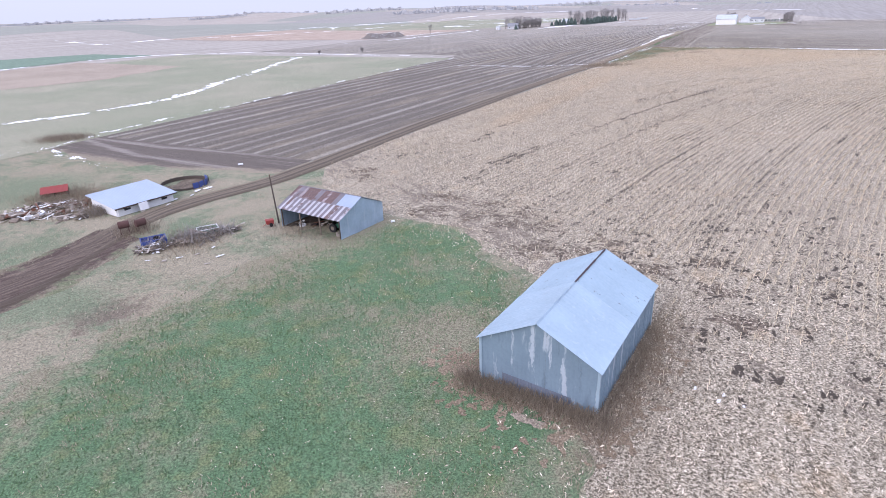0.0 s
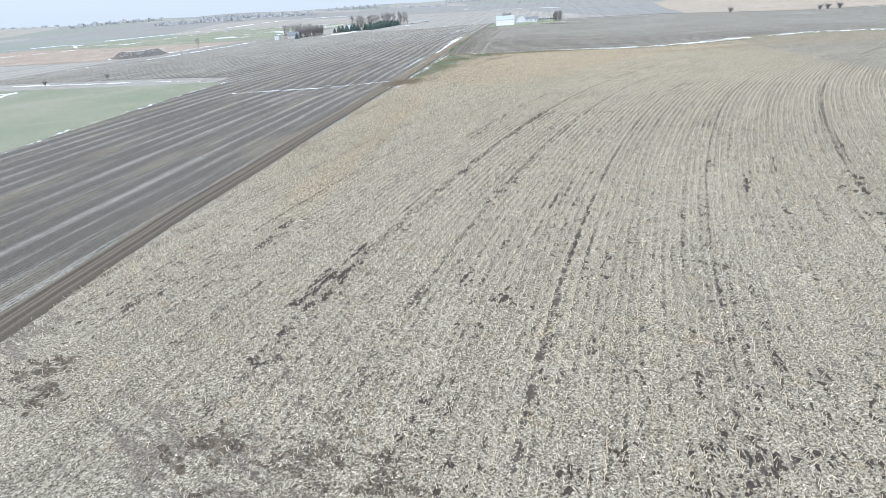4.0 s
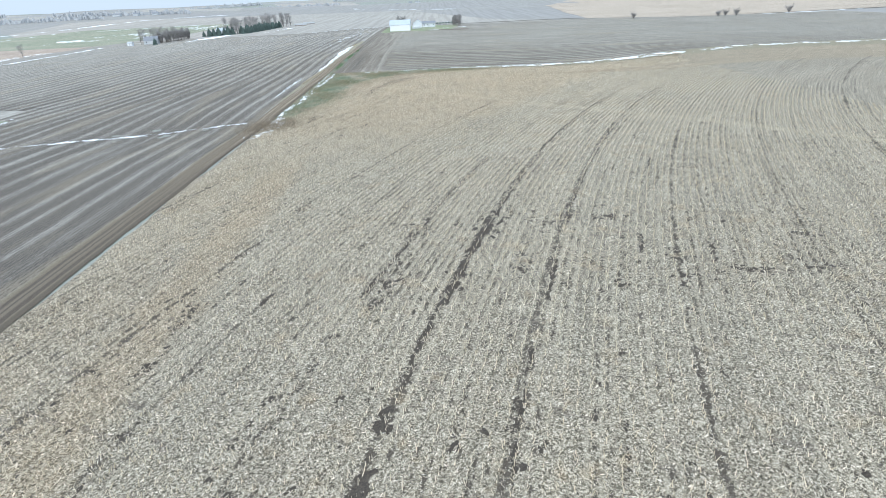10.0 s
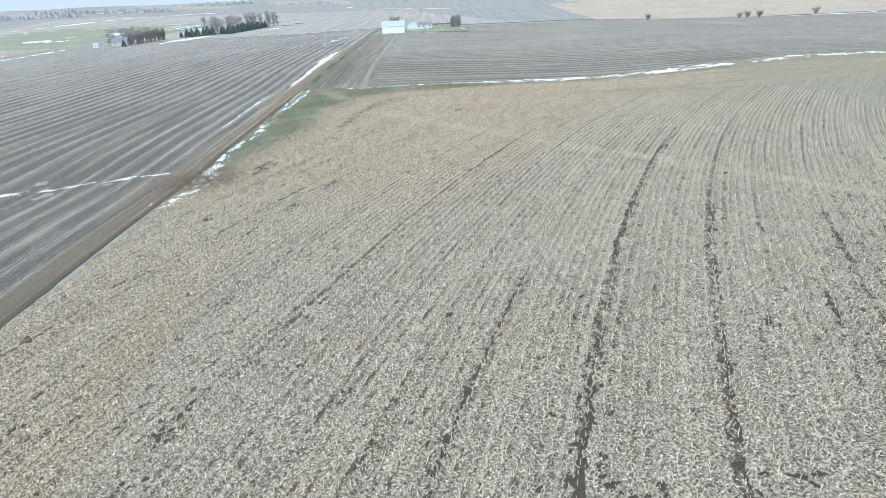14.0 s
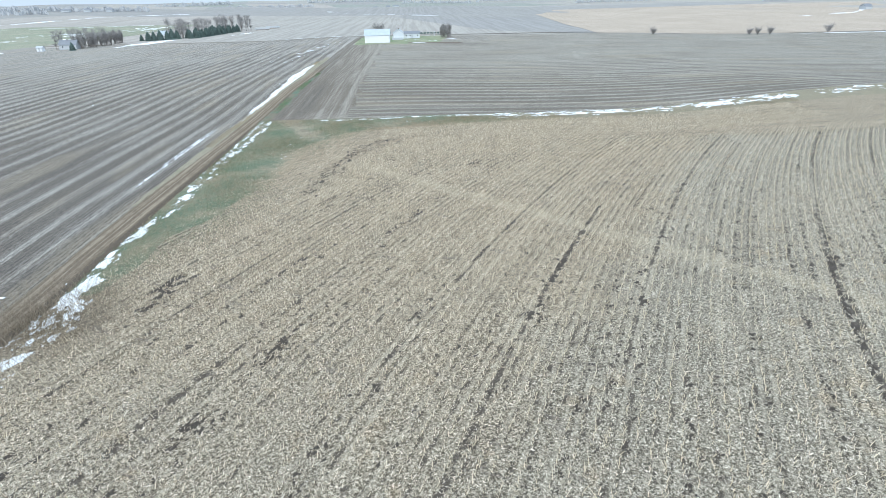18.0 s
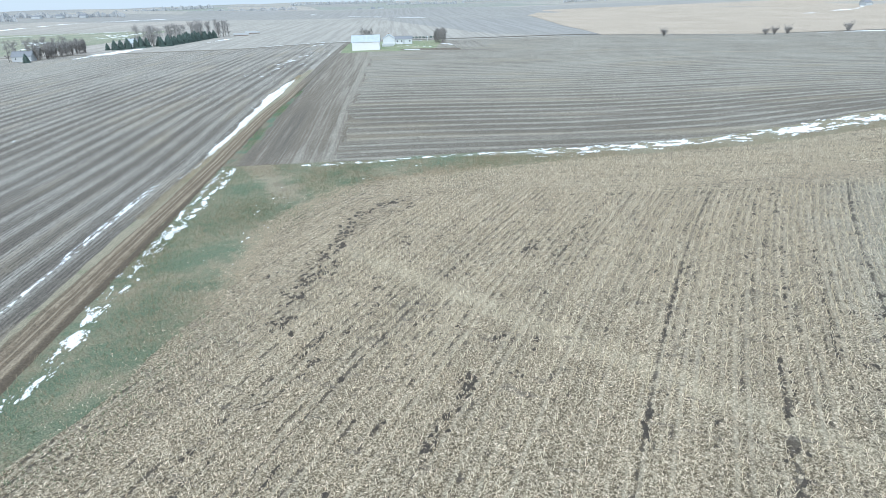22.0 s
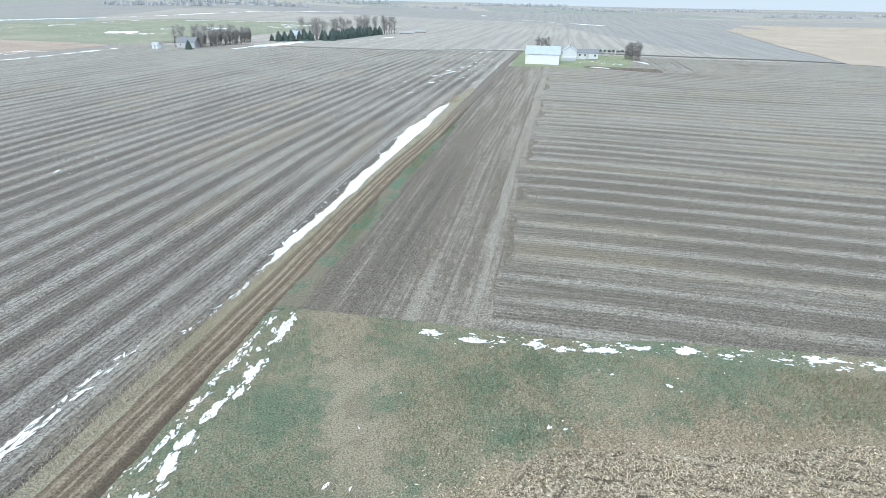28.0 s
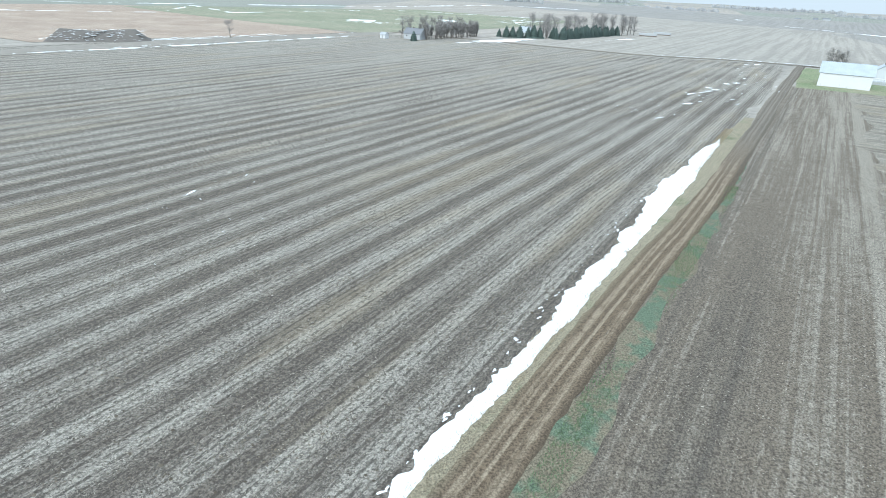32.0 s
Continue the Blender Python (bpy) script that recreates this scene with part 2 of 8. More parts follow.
def corn_ground(name="corn_stubble_soil", headland=False):
    k = Mat(name)
    r = k.math('ADD', k.along(), 1000.0) if headland else k.radius()
    u = k.across() if headland else k.arc()
    # leaf litter: pale flecks over dark soil
    fleck = k.noise(7.0, 5, 0.75, warp=0.6)
    # the litter lies thicker at the south end
    fleck = k.math('ADD', fleck, k.range(k.along(), 20.0, 70.0, 0.014, 0.0))
    fine = k.noise(24.0, 3, 0.7)
    big = k.noise(0.055, 3)
    wide = k.noise(0.045, 2)
    litter = k.ramp(fleck, (0.37, (0.05, 0.042, 0.032)), (0.475, (0.17, 0.148, 0.11)), (0.54, (0.40, 0.354, 0.275)), (0.63, (0.75, 0.675, 0.55)))
    tan = k.ramp(fleck, (0.37, (0.065, 0.05, 0.032)), (0.475, (0.20, 0.158, 0.102)), (0.54, (0.41, 0.336, 0.24)), (0.63, (0.72, 0.615, 0.457)))
    col = k.mix(k.range(k.math('ADD', k.math('MULTIPLY', big, 0.5), k.golden()), 0.05, 0.95, 0.15, 1.0), litter, tan)
    col = k.mix(k.math('MULTIPLY', k.driven(), 0.4), col, k.ramp(fleck, (0.36, (0.22, 0.18, 0.12)), (0.6, (0.62, 0.53, 0.38))))
    # each row has its own strength, which drifts along it
    wave = k.math('SINE', k.math('MULTIPLY', r, 2 * math.pi / 0.762))
    each = k.noise(1.0, 3, 0.6, vec=k.pair(k.math('MULTIPLY', u, 0.035), k.math('MULTIPLY', r, 0.66)))
    rowish = k.math('MULTIPLY', k.range(wave, 0.0, 1.0), k.range(each, 0.42, 0.64, 0.0, 0.36))
    pass_ = k.noise(1.0, 3, 0.7, vec=k.pair(k.math('MULTIPLY', u, 0.02), k.math('MULTIPLY', r, 0.42)))
    tone = k.range(pass_, 0.36, 0.64, 0.86, 1.04)
    col = k.mix(1.0, col, k.pair3(tone), 'MULTIPLY')
    col = k.mix(rowish, col, k.mix(fleck, (0.36, 0.305, 0.215), (0.68, 0.60, 0.465)))
    # towards the sheds the rows give way to trampled litter
    v = k.math('ADD', k.along(), k.math('MULTIPLY', k.across(), 0.52))
    calm = k.range(k.math('ADD', v, k.math('MULTIPLY', k.math('SUBTRACT', wide, 0.5), 8.0)), 9.0, 17.0)
    # dark soil between the rows, in short broken runs
    soil = k.ramp(fine, (0.3, (0.05, 0.041, 0.032)), (0.7, (0.105, 0.086, 0.068)))
    trough = k.range(k.math('MULTIPLY', wave, -1.0), -0.3, 0.7)
    runs = k.noise(1.0, 4, 0.7, vec=k.pair(k.math('MULTIPLY', u, 0.75), k.math('MULTIPLY', r, 1.5)))
    level = k.math('ADD', runs, k.math('MULTIPLY', k.math('SUBTRACT', each, 0.5), 0.3))
    level = k.math('ADD', level, k.math('MULTIPLY', k.math('SUBTRACT', wide, 0.5), 0.25))
    level = k.math('SUBTRACT', level, k.math('MULTIPLY', k.driven(), 0.15))
    mask = k.math('MULTIPLY', k.range(level, 0.56, 0.62), k.math('ADD', k.math('MULTIPLY', trough, 0.75), 0.25))
    dash = k.noise(0.9, 4, 0.75)
    gate = k.range(k.noise(1.0, 3, 0.6, vec=k.pair(k.math('MULTIPLY', u, 0.035), k.math('MULTIPLY', r, 0.12))), 0.42, 0.56, 0.15, 1.3)
    for n, rr in enumerate(() if headland else TRACKS):
        gap = k.math('ABSOLUTE', k.math('SUBTRACT', r, rr + 0.2))
        width = k.math('MULTIPLY', k.range(dash, 0.44, 0.60), 0.46 * TRACK_WEIGHT[n])
        width = k.math('MULTIPLY', width, gate)
        hit = k.range(k.math('SUBTRACT', width, gap), -0.04, 0.08)
        mask = k.math('MAXIMUM', mask, hit)
    mask = k.math('MULTIPLY', mask, k.range(calm, 0.0, 1.0, 0.3, 1.0))
    col = k.mix(k.math('MULTIPLY', mask, 0.86), col, soil)
    if not headland:
        # smears of brown soil where machines turned between the sheds and the rows
        w = k.math('SUBTRACT', k.across(), k.math('MULTIPLY', k.along(), 0.52))
        smear = k.noise(1.0, 4, 0.7, vec=k.pair(k.math('MULTIPLY', w, 0.22), k.math('MULTIPLY', v, 0.85)))
        zone = k.math('MULTIPLY', k.range(k.math('ABSOLUTE', k.math('SUBTRACT', v, 7.2)), 1.5, 6.0, 0.12, 0.0), k.math('MULTIPLY', k.range(k.across(), 14.0, 22.0), k.range(k.across(), 38.0, 50.0, 1.0, 0.2)))
        corner = k.math('MULTIPLY', k.range(k.across(), 5.0, 10.0, 0.12, 0.0), k.range(k.along(), 6.0, 16.0, 1.0, 0.0))
        smear = k.math('ADD', smear, k.math('MAXIMUM', zone, corner))
        col = k.mix(k.range(smear, 0.58, 0.65, 0.0, 0.7), col, k.ramp(fleck, (0.4, (0.095, 0.078, 0.062)), (0.62, (0.27, 0.225, 0.178))))
    return k.done(col, 0.95, bump=k.math('ADD', fleck, k.math('MULTIPLY', wave, 0.25)), strength=0.7, depth=0.1)


def tilled_ground(name, coord, period, shift, light, dark, amount=1.0, slack=0.0, bias=0.0):
    """Soil worked in passes: pale ridges of residue between darker, cloddy furrows."""
    k = Mat(name)
    v = coord(k)
    long = coord is Mat.across
    if slack:
        # the passes lie wider apart away from the lane
        v = k.math('ADD', k.math('MAXIMUM', v, -22.0), k.math('MULTIPLY', k.math('MINIMUM', k.math('ADD', v, 22.0), 0.0), 1 - slack))
    v = k.math('ADD', v, k.math('MULTIPLY', k.math('SUBTRACT', k.noise(0.05, 3), 0.5), 1.0))
    v = k.math('ADD', v, shift)
    turn = k.math('MULTIPLY', v, 2 * math.pi / period)
    band = k.math('SINE', turn)
    crest = k.math('SINE', k.math('ADD', k.math('MULTIPLY', turn, 2.0), -1.5))
    if coord is Mat.east:
        band = k.math('MULTIPLY', band, k.range(k.across(), 15.0, 25.0))
    fine = k.noise(7.0, 5, 0.8)
    clod = k.noise(2.2, 5, 0.75)
    big = k.noise(0.03, 3)
    stretch = (lambda a, b: k.lane_vec(a, b)) if long else (lambda a, b: k.lane_vec(b, a))
    thin = k.noise(1.0, 4, 0.7, vec=stretch(0.06, 2.6))
    broad = k.noise(1.0, 3, 0.6, vec=stretch(0.012, 0.34))
    each = k.noise(1.0, 2, 0.5, vec=stretch(0.003, 1.0 / period))
    # each pass has its own strength; far ones lose contrast for haze
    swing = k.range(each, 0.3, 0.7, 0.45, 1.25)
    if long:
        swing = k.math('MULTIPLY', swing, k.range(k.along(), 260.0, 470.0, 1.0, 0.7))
    edge = k.math('MULTIPLY', k.math('ADD', k.math('MULTIPLY', band, 0.9 if long else 0.95), k.math('MULTIPLY', crest, 0.12 if long else 0.4)), swing)
    for n, w in ((thin, 4.4), (broad, 3.6), (big, 2.0), (clod, 2.2)):
        edge = k.math('ADD', edge, k.math('MULTIPLY', k.math('SUBTRACT', n, 0.5), w))
    edge = k.math('ADD', edge, bias)
    if slack:
        # damper and darker towards the yard
        edge = k.math('ADD', edge, k.range(k.along(), 60.0, 300.0, -0.82, 0.0))
    # haze put into the colour: the far parts of the fields turn paler
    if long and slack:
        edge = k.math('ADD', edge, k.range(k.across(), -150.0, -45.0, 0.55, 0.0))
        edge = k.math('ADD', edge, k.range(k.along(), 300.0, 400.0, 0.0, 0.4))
    elif coord is Mat.east:
        # east passes: darker in the south, paled for haze farther north
        edge = k.math('ADD', edge, k.range(k.along(), 236.0, 320.0, -0.4, 0.45))
    f = k.range(edge, -1.15, 1.2, 0.0, amount)
    lo = k.ramp(fine, (0.41, tuple(c * 0.45 for c in dark)), (0.59, tuple(c * 1.5 for c in dark)))
    hi = k.ramp(fine, (0.41, tuple(c * 0.5 for c in light)), (0.59, tuple(c * 1.5 for c in light)))
    col = k.mix(f, lo, hi)
    # bleached straw-coloured stretches
    col = k.mix(k.range(k.noise(1.0, 3, 0.6, vec=stretch(0.02, 0.15)), 0.52, 0.66, 0.0, 0.35), col, tuple(c * q for c, q in zip(light, (1.02, 0.93, 0.76))))
    # dark specks scattered at random, and thin tool lines
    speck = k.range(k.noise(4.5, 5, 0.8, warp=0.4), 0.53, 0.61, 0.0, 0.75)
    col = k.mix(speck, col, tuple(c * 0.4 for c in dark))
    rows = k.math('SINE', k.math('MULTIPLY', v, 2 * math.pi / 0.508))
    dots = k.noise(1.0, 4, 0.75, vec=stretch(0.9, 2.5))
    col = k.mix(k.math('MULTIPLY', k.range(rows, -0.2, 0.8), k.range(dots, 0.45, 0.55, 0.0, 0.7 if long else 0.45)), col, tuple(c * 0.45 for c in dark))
    return k.done(col, 0.95, bump=k.math('ADD', k.math('ADD', clod, fine), k.math('MULTIPLY', band, -0.5)), strength=0.8, depth=0.14)


def south_end():
    """The worked end of the field by the yard: two pale ridges bend round it, and straw shows through at its edge."""
    k = Mat("worked_end_soil")
    s, d = k.along(), k.across()
    fine, clod, mid = k.noise(7.0, 5, 0.8), k.noise(1.6, 5, 0.75), k.noise(0.35, 4, 0.65)
    drag = k.noise(1.0, 4, 0.7, vec=k.lane_vec(1.1, 0.07))
    soil = k.ramp(fine, (0.4, (0.06, 0.05, 0.043)), (0.6, (0.20, 0.168, 0.143)))
    pale = k.ramp(fine, (0.4, (0.17, 0.15, 0.132)), (0.6, (0.42, 0.38, 0.335)))
    first = k.math('SUBTRACT', s, k.math('ADD', -4.4, k.math('MULTIPLY', k.math('MAXIMUM', k.math('SUBTRACT', -29.0, d), 0.0), 0.2)))
    second = k.math('SUBTRACT', s, k.math('ADD', 1.1, k.math('MULTIPLY', k.math('MAXIMUM', k.math('ADD', d, 30.0), 0.0), 0.12)))
    ridge = k.math('MINIMUM', k.math('ABSOLUTE', first), k.math('ABSOLUTE', second))
    level = k.math('ADD', k.range(ridge, 0.1, 1.3, 0.75, 0.0), k.math('MULTIPLY', k.math('SUBTRACT', drag, 0.52), 2.6))
    level = k.math('ADD', level, k.math('MULTIPLY', k.math('SUBTRACT', clod, 0.55), 1.6))
    col = k.mix(k.range(level, -0.2, 1.0, 0.0, 0.85), soil, pale)
    rim = k.math('SUBTRACT', s, k.math('ADD', -8.8, k.math('MULTIPLY', k.math('MAXIMUM', k.math('ADD', d, 19.0), 0.0), 0.28)))
    rim = k.math('ADD', rim, k.math('MULTIPLY', k.math('SUBTRACT', k.math('ADD', mid, clod), 1.0), 5.0))
    col = k.mix(k.range(rim, 0.4, 2.6, 0.9, 0.0), col, k.ramp(fine, (0.4, (0.17, 0.145, 0.105)), (0.6, (0.42, 0.362, 0.27))))
    return k.done(col, 0.95, bump=k.math('ADD', k.math('ADD', clod, fine), drag), strength=0.8, depth=0.12)


def muddy_mat():
    """A churned turning place that gives way to trampled grass at its sides."""
    k = Mat("churned_mud")
    s, d = k.along(), k.across()
    fine, clod, mid = k.noise(8.0, 5, 0.8), k.noise(1.4, 5, 0.75), k.noise(0.4, 4, 0.65)
    ruts = k.noise(1.0, 4, 0.65, vec=k.lane_vec(0.12, 1.5))
    wet = k.ramp(fine, (0.4, (0.045, 0.03, 0.026)), (0.6, (0.135, 0.095, 0.078)))
    dry = k.ramp(fine, (0.4, (0.12, 0.093, 0.073)), (0.6, (0.27, 0.215, 0.17)))
    col = k.mix(k.range(k.math('ADD', k.math('MULTIPLY', ruts, 0.7), k.math('MULTIPLY', clod, 0.3)), 0.46, 0.62), wet, dry)
    middle = k.math('SUBTRACT', 5.3, k.math('MULTIPLY', k.math('MAXIMUM', k.math('ADD', s, 40.0), 0.0), 0.28))
    off = k.math('ADD', k.math('ABSOLUTE', k.math('SUBTRACT', d, middle)), k.math('MULTIPLY', k.math('SUBTRACT', k.math('ADD', mid, clod), 1.0), 4.5))
    turf = k.mix(k.range(mid, 0.42, 0.6), k.ramp(fine, (0.4, (0.17, 0.143, 0.10)), (0.6, (0.41, 0.352, 0.262))), k.ramp(fine, (0.4, (0.09, 0.105, 0.06)), (0.6, (0.25, 0.275, 0.16))))
    col = k.mix(k.range(off, 2.6, 4.6), col, turf)
    return k.done(col, 0.9, bump=k.math('ADD', k.math('ADD', clod, fine), ruts), strength=0.9, depth=0.12)


def headland_mat():
    """Worked soil beside the lane: streaks along it, a damp wheeled stretch, a pale strip of residue along the field."""
    k = Mat("worked_headland")
    d = k.math('ADD', k.across(), k.math('MULTIPLY', k.math('SUBTRACT', k.noise(0.12, 3), 0.5), 2.0))
    fine, clod = k.noise(7.0, 5, 0.8), k.noise(1.1, 5, 0.7)
    lines = k.noise(1.0, 4, 0.7, vec=k.lane_vec(0.03, 2.1))
    wide = k.noise(1.0, 3, 0.6, vec=k.lane_vec(0.02, 0.45))
    soil = k.ramp(fine, (0.4, (0.085, 0.07, 0.054)), (0.6, (0.28, 0.237, 0.186)))
    pale = k.ramp(fine, (0.4, (0.18, 0.158, 0.127)), (0.6, (0.50, 0.455, 0.38)))
    strip = k.range(k.math('ABSOLUTE', k.math('SUBTRACT', d, 17.5)), 0.3, 1.5, 1.25, 0.0)
    combed = k.range(k.math('ABSOLUTE', k.math('SUBTRACT', d, 13.8)), 0.5, 3.0, 0.45, 0.0)
    near = k.math('MULTIPLY', k.range(k.along(), 224.0, 240.0, 1.1, 0.0), k.range(d, 7.0, 13.0))
    level = k.math('MULTIPLY', k.math('SUBTRACT', clod, 0.68), 3.0)
    for n, w in ((lines, 5.2), (wide, 2.4)):
        level = k.math('ADD', level, k.math('MULTIPLY', k.math('SUBTRACT', n, 0.5), w))
    level = k.math('ADD', level, k.math('MAXIMUM', k.math('MAXIMUM', strip, combed), near))
    # soil paled northwards to stand in for haze
    level = k.math('ADD', level, k.range(k.along(), 255.0, 340.0, 0.0, 0.6))
    col = k.mix(k.range(level, -0.6, 1.1, 0.0, 0.9), soil, pale)
    # a damp stretch and the dark furrow beside the grass
    a, b = k.math('MULTIPLY', k.math('SUBTRACT', k.along(), 246.0), 0.10), k.math('SUBTRACT', d, 8.2)
    damp = k.range(k.math('SQRT', k.math('ADD', k.math('MULTIPLY', a, a), k.math('MULTIPLY', b, b))), 0.6, 3.4, 0.75, 0.0)
    furrow = k.range(k.math('ABSOLUTE', k.math('SUBTRACT', d, 4.4)), 0.2, 1.0, 0.5, 0.0)
    col = k.mix(k.math('MULTIPLY', k.math('MAXIMUM', damp, furrow), k.range(lines, 0.35, 0.6, 1.0, 0.35)), col, k.ramp(fine, (0.4, (0.05, 0.045, 0.04)), (0.6, (0.17, 0.152, 0.13))))
    col = k.mix(k.range(k.noise(4.5, 5, 0.8), 0.53, 0.61, 0.0, 0.7), col, (0.075, 0.062, 0.05))
    return k.done(col, 0.95, bump=k.math('ADD', k.math('ADD', clod, fine), lines), strength=0.8, depth=0.12)


def grass_ground(name, green, straw, amount, scale=0.12, lawn=False, soft=0.12, strip=False, yard=False):
    k = Mat(name)
    big = k.noise(scale, 4, 0.6)
    fine = k.noise(9.0, 4, 0.75)
    mid = k.noise(1.1, 4, 0.65)
    g = k.ramp(fine, (0.38, tuple(c * 0.5 for c in green)), (0.62, tuple(c * 1.5 for c in green)))
    s = k.ramp(fine, (0.38, tuple(c * 0.5 for c in straw)), (0.62, tuple(c * 1.45 for c in straw)))
    f = k.range(k.math('ADD', big, k.math('MULTIPLY', k.math('SUBTRACT', mid, 0.5), 0.5)), amount - soft, amount + soft)
    if strip:
        wander = k.math('MULTIPLY', k.math('SUBTRACT', k.math('ADD', mid, big), 1.0), 5.0)
        f = k.math('MULTIPLY', f, k.range(k.across(), 30.0, 62.0, 1.0, 0.15))
        # the turf turns to straw towards the corn
        north = k.math('MULTIPLY', k.math('POWER', 2.718, k.math('MULTIPLY', k.math('SUBTRACT', k.across(), 19.0), -0.111)), 11.0)
        north = k.math('SUBTRACT', k.math('ADD', k.along(), north), k.math('ADD', 217.5, k.math('MULTIPLY', k.math('MAXIMUM', k.math('SUBTRACT', k.across(), 50.0), 0.0), 0.18)))
        inside = k.math('MAXIMUM', k.math('SUBTRACT', 12.8, k.across()), north)
        f = k.math('MULTIPLY', f, k.range(k.math('ADD', inside, wander), -1.2, 2.2))
        s = k.mix(k.range(k.math('ADD', inside, wander), -0.8, 1.6, 0.9, 0.0), s, k.ramp(fine, (0.38, (0.12, 0.093, 0.06)), (0.62, (0.50, 0.41, 0.285))))
        # a bleached swath near the corner by the lane
        axis = k.math('SUBTRACT', 14.5, k.math('MULTIPLY', k.math('SUBTRACT', k.along(), 206.0), 0.46))
        away = k.math('ABSOLUTE', k.math('SUBTRACT', k.across(), axis))
        bare = k.math('MULTIPLY', k.range(k.math('ADD', away, wander), 1.0, 3.6, 1.0, 0.0), k.range(k.along(), 202.0, 207.0))
        f = k.math('MULTIPLY', f, k.math('SUBTRACT', 1.0, k.math('MULTIPLY', bare, 0.9)))
        s = k.mix(k.math('MULTIPLY', bare, 0.8), s, k.ramp(fine, (0.38, (0.165, 0.14, 0.097)), (0.62, (0.42, 0.365, 0.262))))
        s = k.mix(k.math('MULTIPLY', bare, k.range(k.noise(0.4, 4, 0.65), 0.5, 0.62, 0.0, 0.8)), s, k.ramp(fine, (0.38, (0.125, 0.1, 0.07)), (0.62, (0.32, 0.262, 0.188))))
    if yard:
        # greener hollows, and a worn brown patch by the track
        a, d = k.along(), k.across()
        near = lambda a0, d0, r: k.range(k.math('ADD', k.math('SQRT', k.math('ADD', k.math('POWER', k.math('SUBTRACT', a, a0), 2.0), k.math('POWER', k.math('SUBTRACT', d, d0), 2.0))), k.math('MULTIPLY', k.math('SUBTRACT', k.math('ADD', mid, big), 1.0), 6.0)), r * 0.4, r * 1.2, 1.0, 0.0)
        for a0, d0, r in ((-23.0, -25.0, 9.0), (-33.0, -3.0, 3.2), (-32.0, 6.4, 2.8), (-39.0, 11.7, 4.5)):
            f = k.math('MAXIMUM', f, k.math('MULTIPLY', near(a0, d0, r), 0.85))
        for a0, d0, r in ((-29.0, 14.5, 5.5), (-43.0, 16.0, 4.0), (-25.5, -8.0, 4.0)):
            f = k.math('MULTIPLY', f, k.math('SUBTRACT', 1.0, k.math('MULTIPLY', near(a0, d0, r), 0.9)))
        s = k.mix(k.math('MULTIPLY', near(-38.2, 16.0, 2.6), 0.8), s, k.ramp(fine, (0.38, (0.07, 0.052, 0.042)), (0.62, (0.21, 0.165, 0.13))))
    if lawn:
        # the mown patch thins out towards its sides
        a, d = k.along(), k.across()
        lo = k.math('ADD', k.math('MULTIPLY', k.math('ABSOLUTE', k.math('ADD', a, 38.0)), 0.22), 22.0)
        hi = k.math('MINIMUM', k.math('ADD', k.math('MULTIPLY', a, -0.63), 26.5), 58.0)
        side = k.math('MINIMUM', k.math('MINIMUM', k.math('SUBTRACT', d, lo), k.math('SUBTRACT', hi, d)), k.math('SUBTRACT', -14.0, a))
        side = k.math('ADD', side, k.math('MULTIPLY', k.math('SUBTRACT', k.math('ADD', big, mid), 1.0), 9.0))
        f = k.math('MULTIPLY', f, k.range(side, -4.5, 2.0))
        # a worn brown stretch beside the machine shed, and yellower tufts
        wa, wd = k.math('ADD', a, 30.0), k.math('SUBTRACT', d, 39.5)
        worn = k.math('SQRT', k.math('ADD', k.math('MULTIPLY', wa, wa), k.math('MULTIPLY', wd, wd)))
        f = k.math('MULTIPLY', f, k.range(k.math('ADD', worn, k.math('MULTIPLY', k.math('SUBTRACT', mid, 0.5), 7.0)), 1.5, 6.0, 0.12, 1.0))
        g = k.mix(k.range(k.noise(0.5, 4, 0.65), 0.47, 0.66, 0.0, 0.5), g, k.ramp(fine, (0.38, (0.10, 0.105, 0.05)), (0.62, (0.29, 0.285, 0.13))))
    return k.done(k.mix(f, s, g), 0.95, bump=fine, strength=0.7, depth=0.08)


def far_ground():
    k = Mat("far_hazed_farmland")
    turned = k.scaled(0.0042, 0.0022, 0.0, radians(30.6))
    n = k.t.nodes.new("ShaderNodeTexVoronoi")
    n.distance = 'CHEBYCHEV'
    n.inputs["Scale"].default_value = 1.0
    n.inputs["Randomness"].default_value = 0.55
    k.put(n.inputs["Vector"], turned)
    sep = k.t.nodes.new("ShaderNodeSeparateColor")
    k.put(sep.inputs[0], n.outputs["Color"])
    # field colours are lifted paler, haze of distance put into them
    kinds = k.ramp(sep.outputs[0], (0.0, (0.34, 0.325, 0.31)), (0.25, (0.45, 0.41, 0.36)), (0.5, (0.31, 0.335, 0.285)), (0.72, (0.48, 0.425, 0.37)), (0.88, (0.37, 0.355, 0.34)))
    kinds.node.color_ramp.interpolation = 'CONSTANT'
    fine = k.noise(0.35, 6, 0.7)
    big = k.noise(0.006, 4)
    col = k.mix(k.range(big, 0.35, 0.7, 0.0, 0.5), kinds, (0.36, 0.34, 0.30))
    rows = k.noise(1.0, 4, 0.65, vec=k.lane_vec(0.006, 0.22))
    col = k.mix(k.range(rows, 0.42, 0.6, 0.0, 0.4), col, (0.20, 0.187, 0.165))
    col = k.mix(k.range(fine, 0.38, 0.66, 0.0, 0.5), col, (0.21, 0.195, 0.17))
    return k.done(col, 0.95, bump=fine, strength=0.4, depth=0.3)


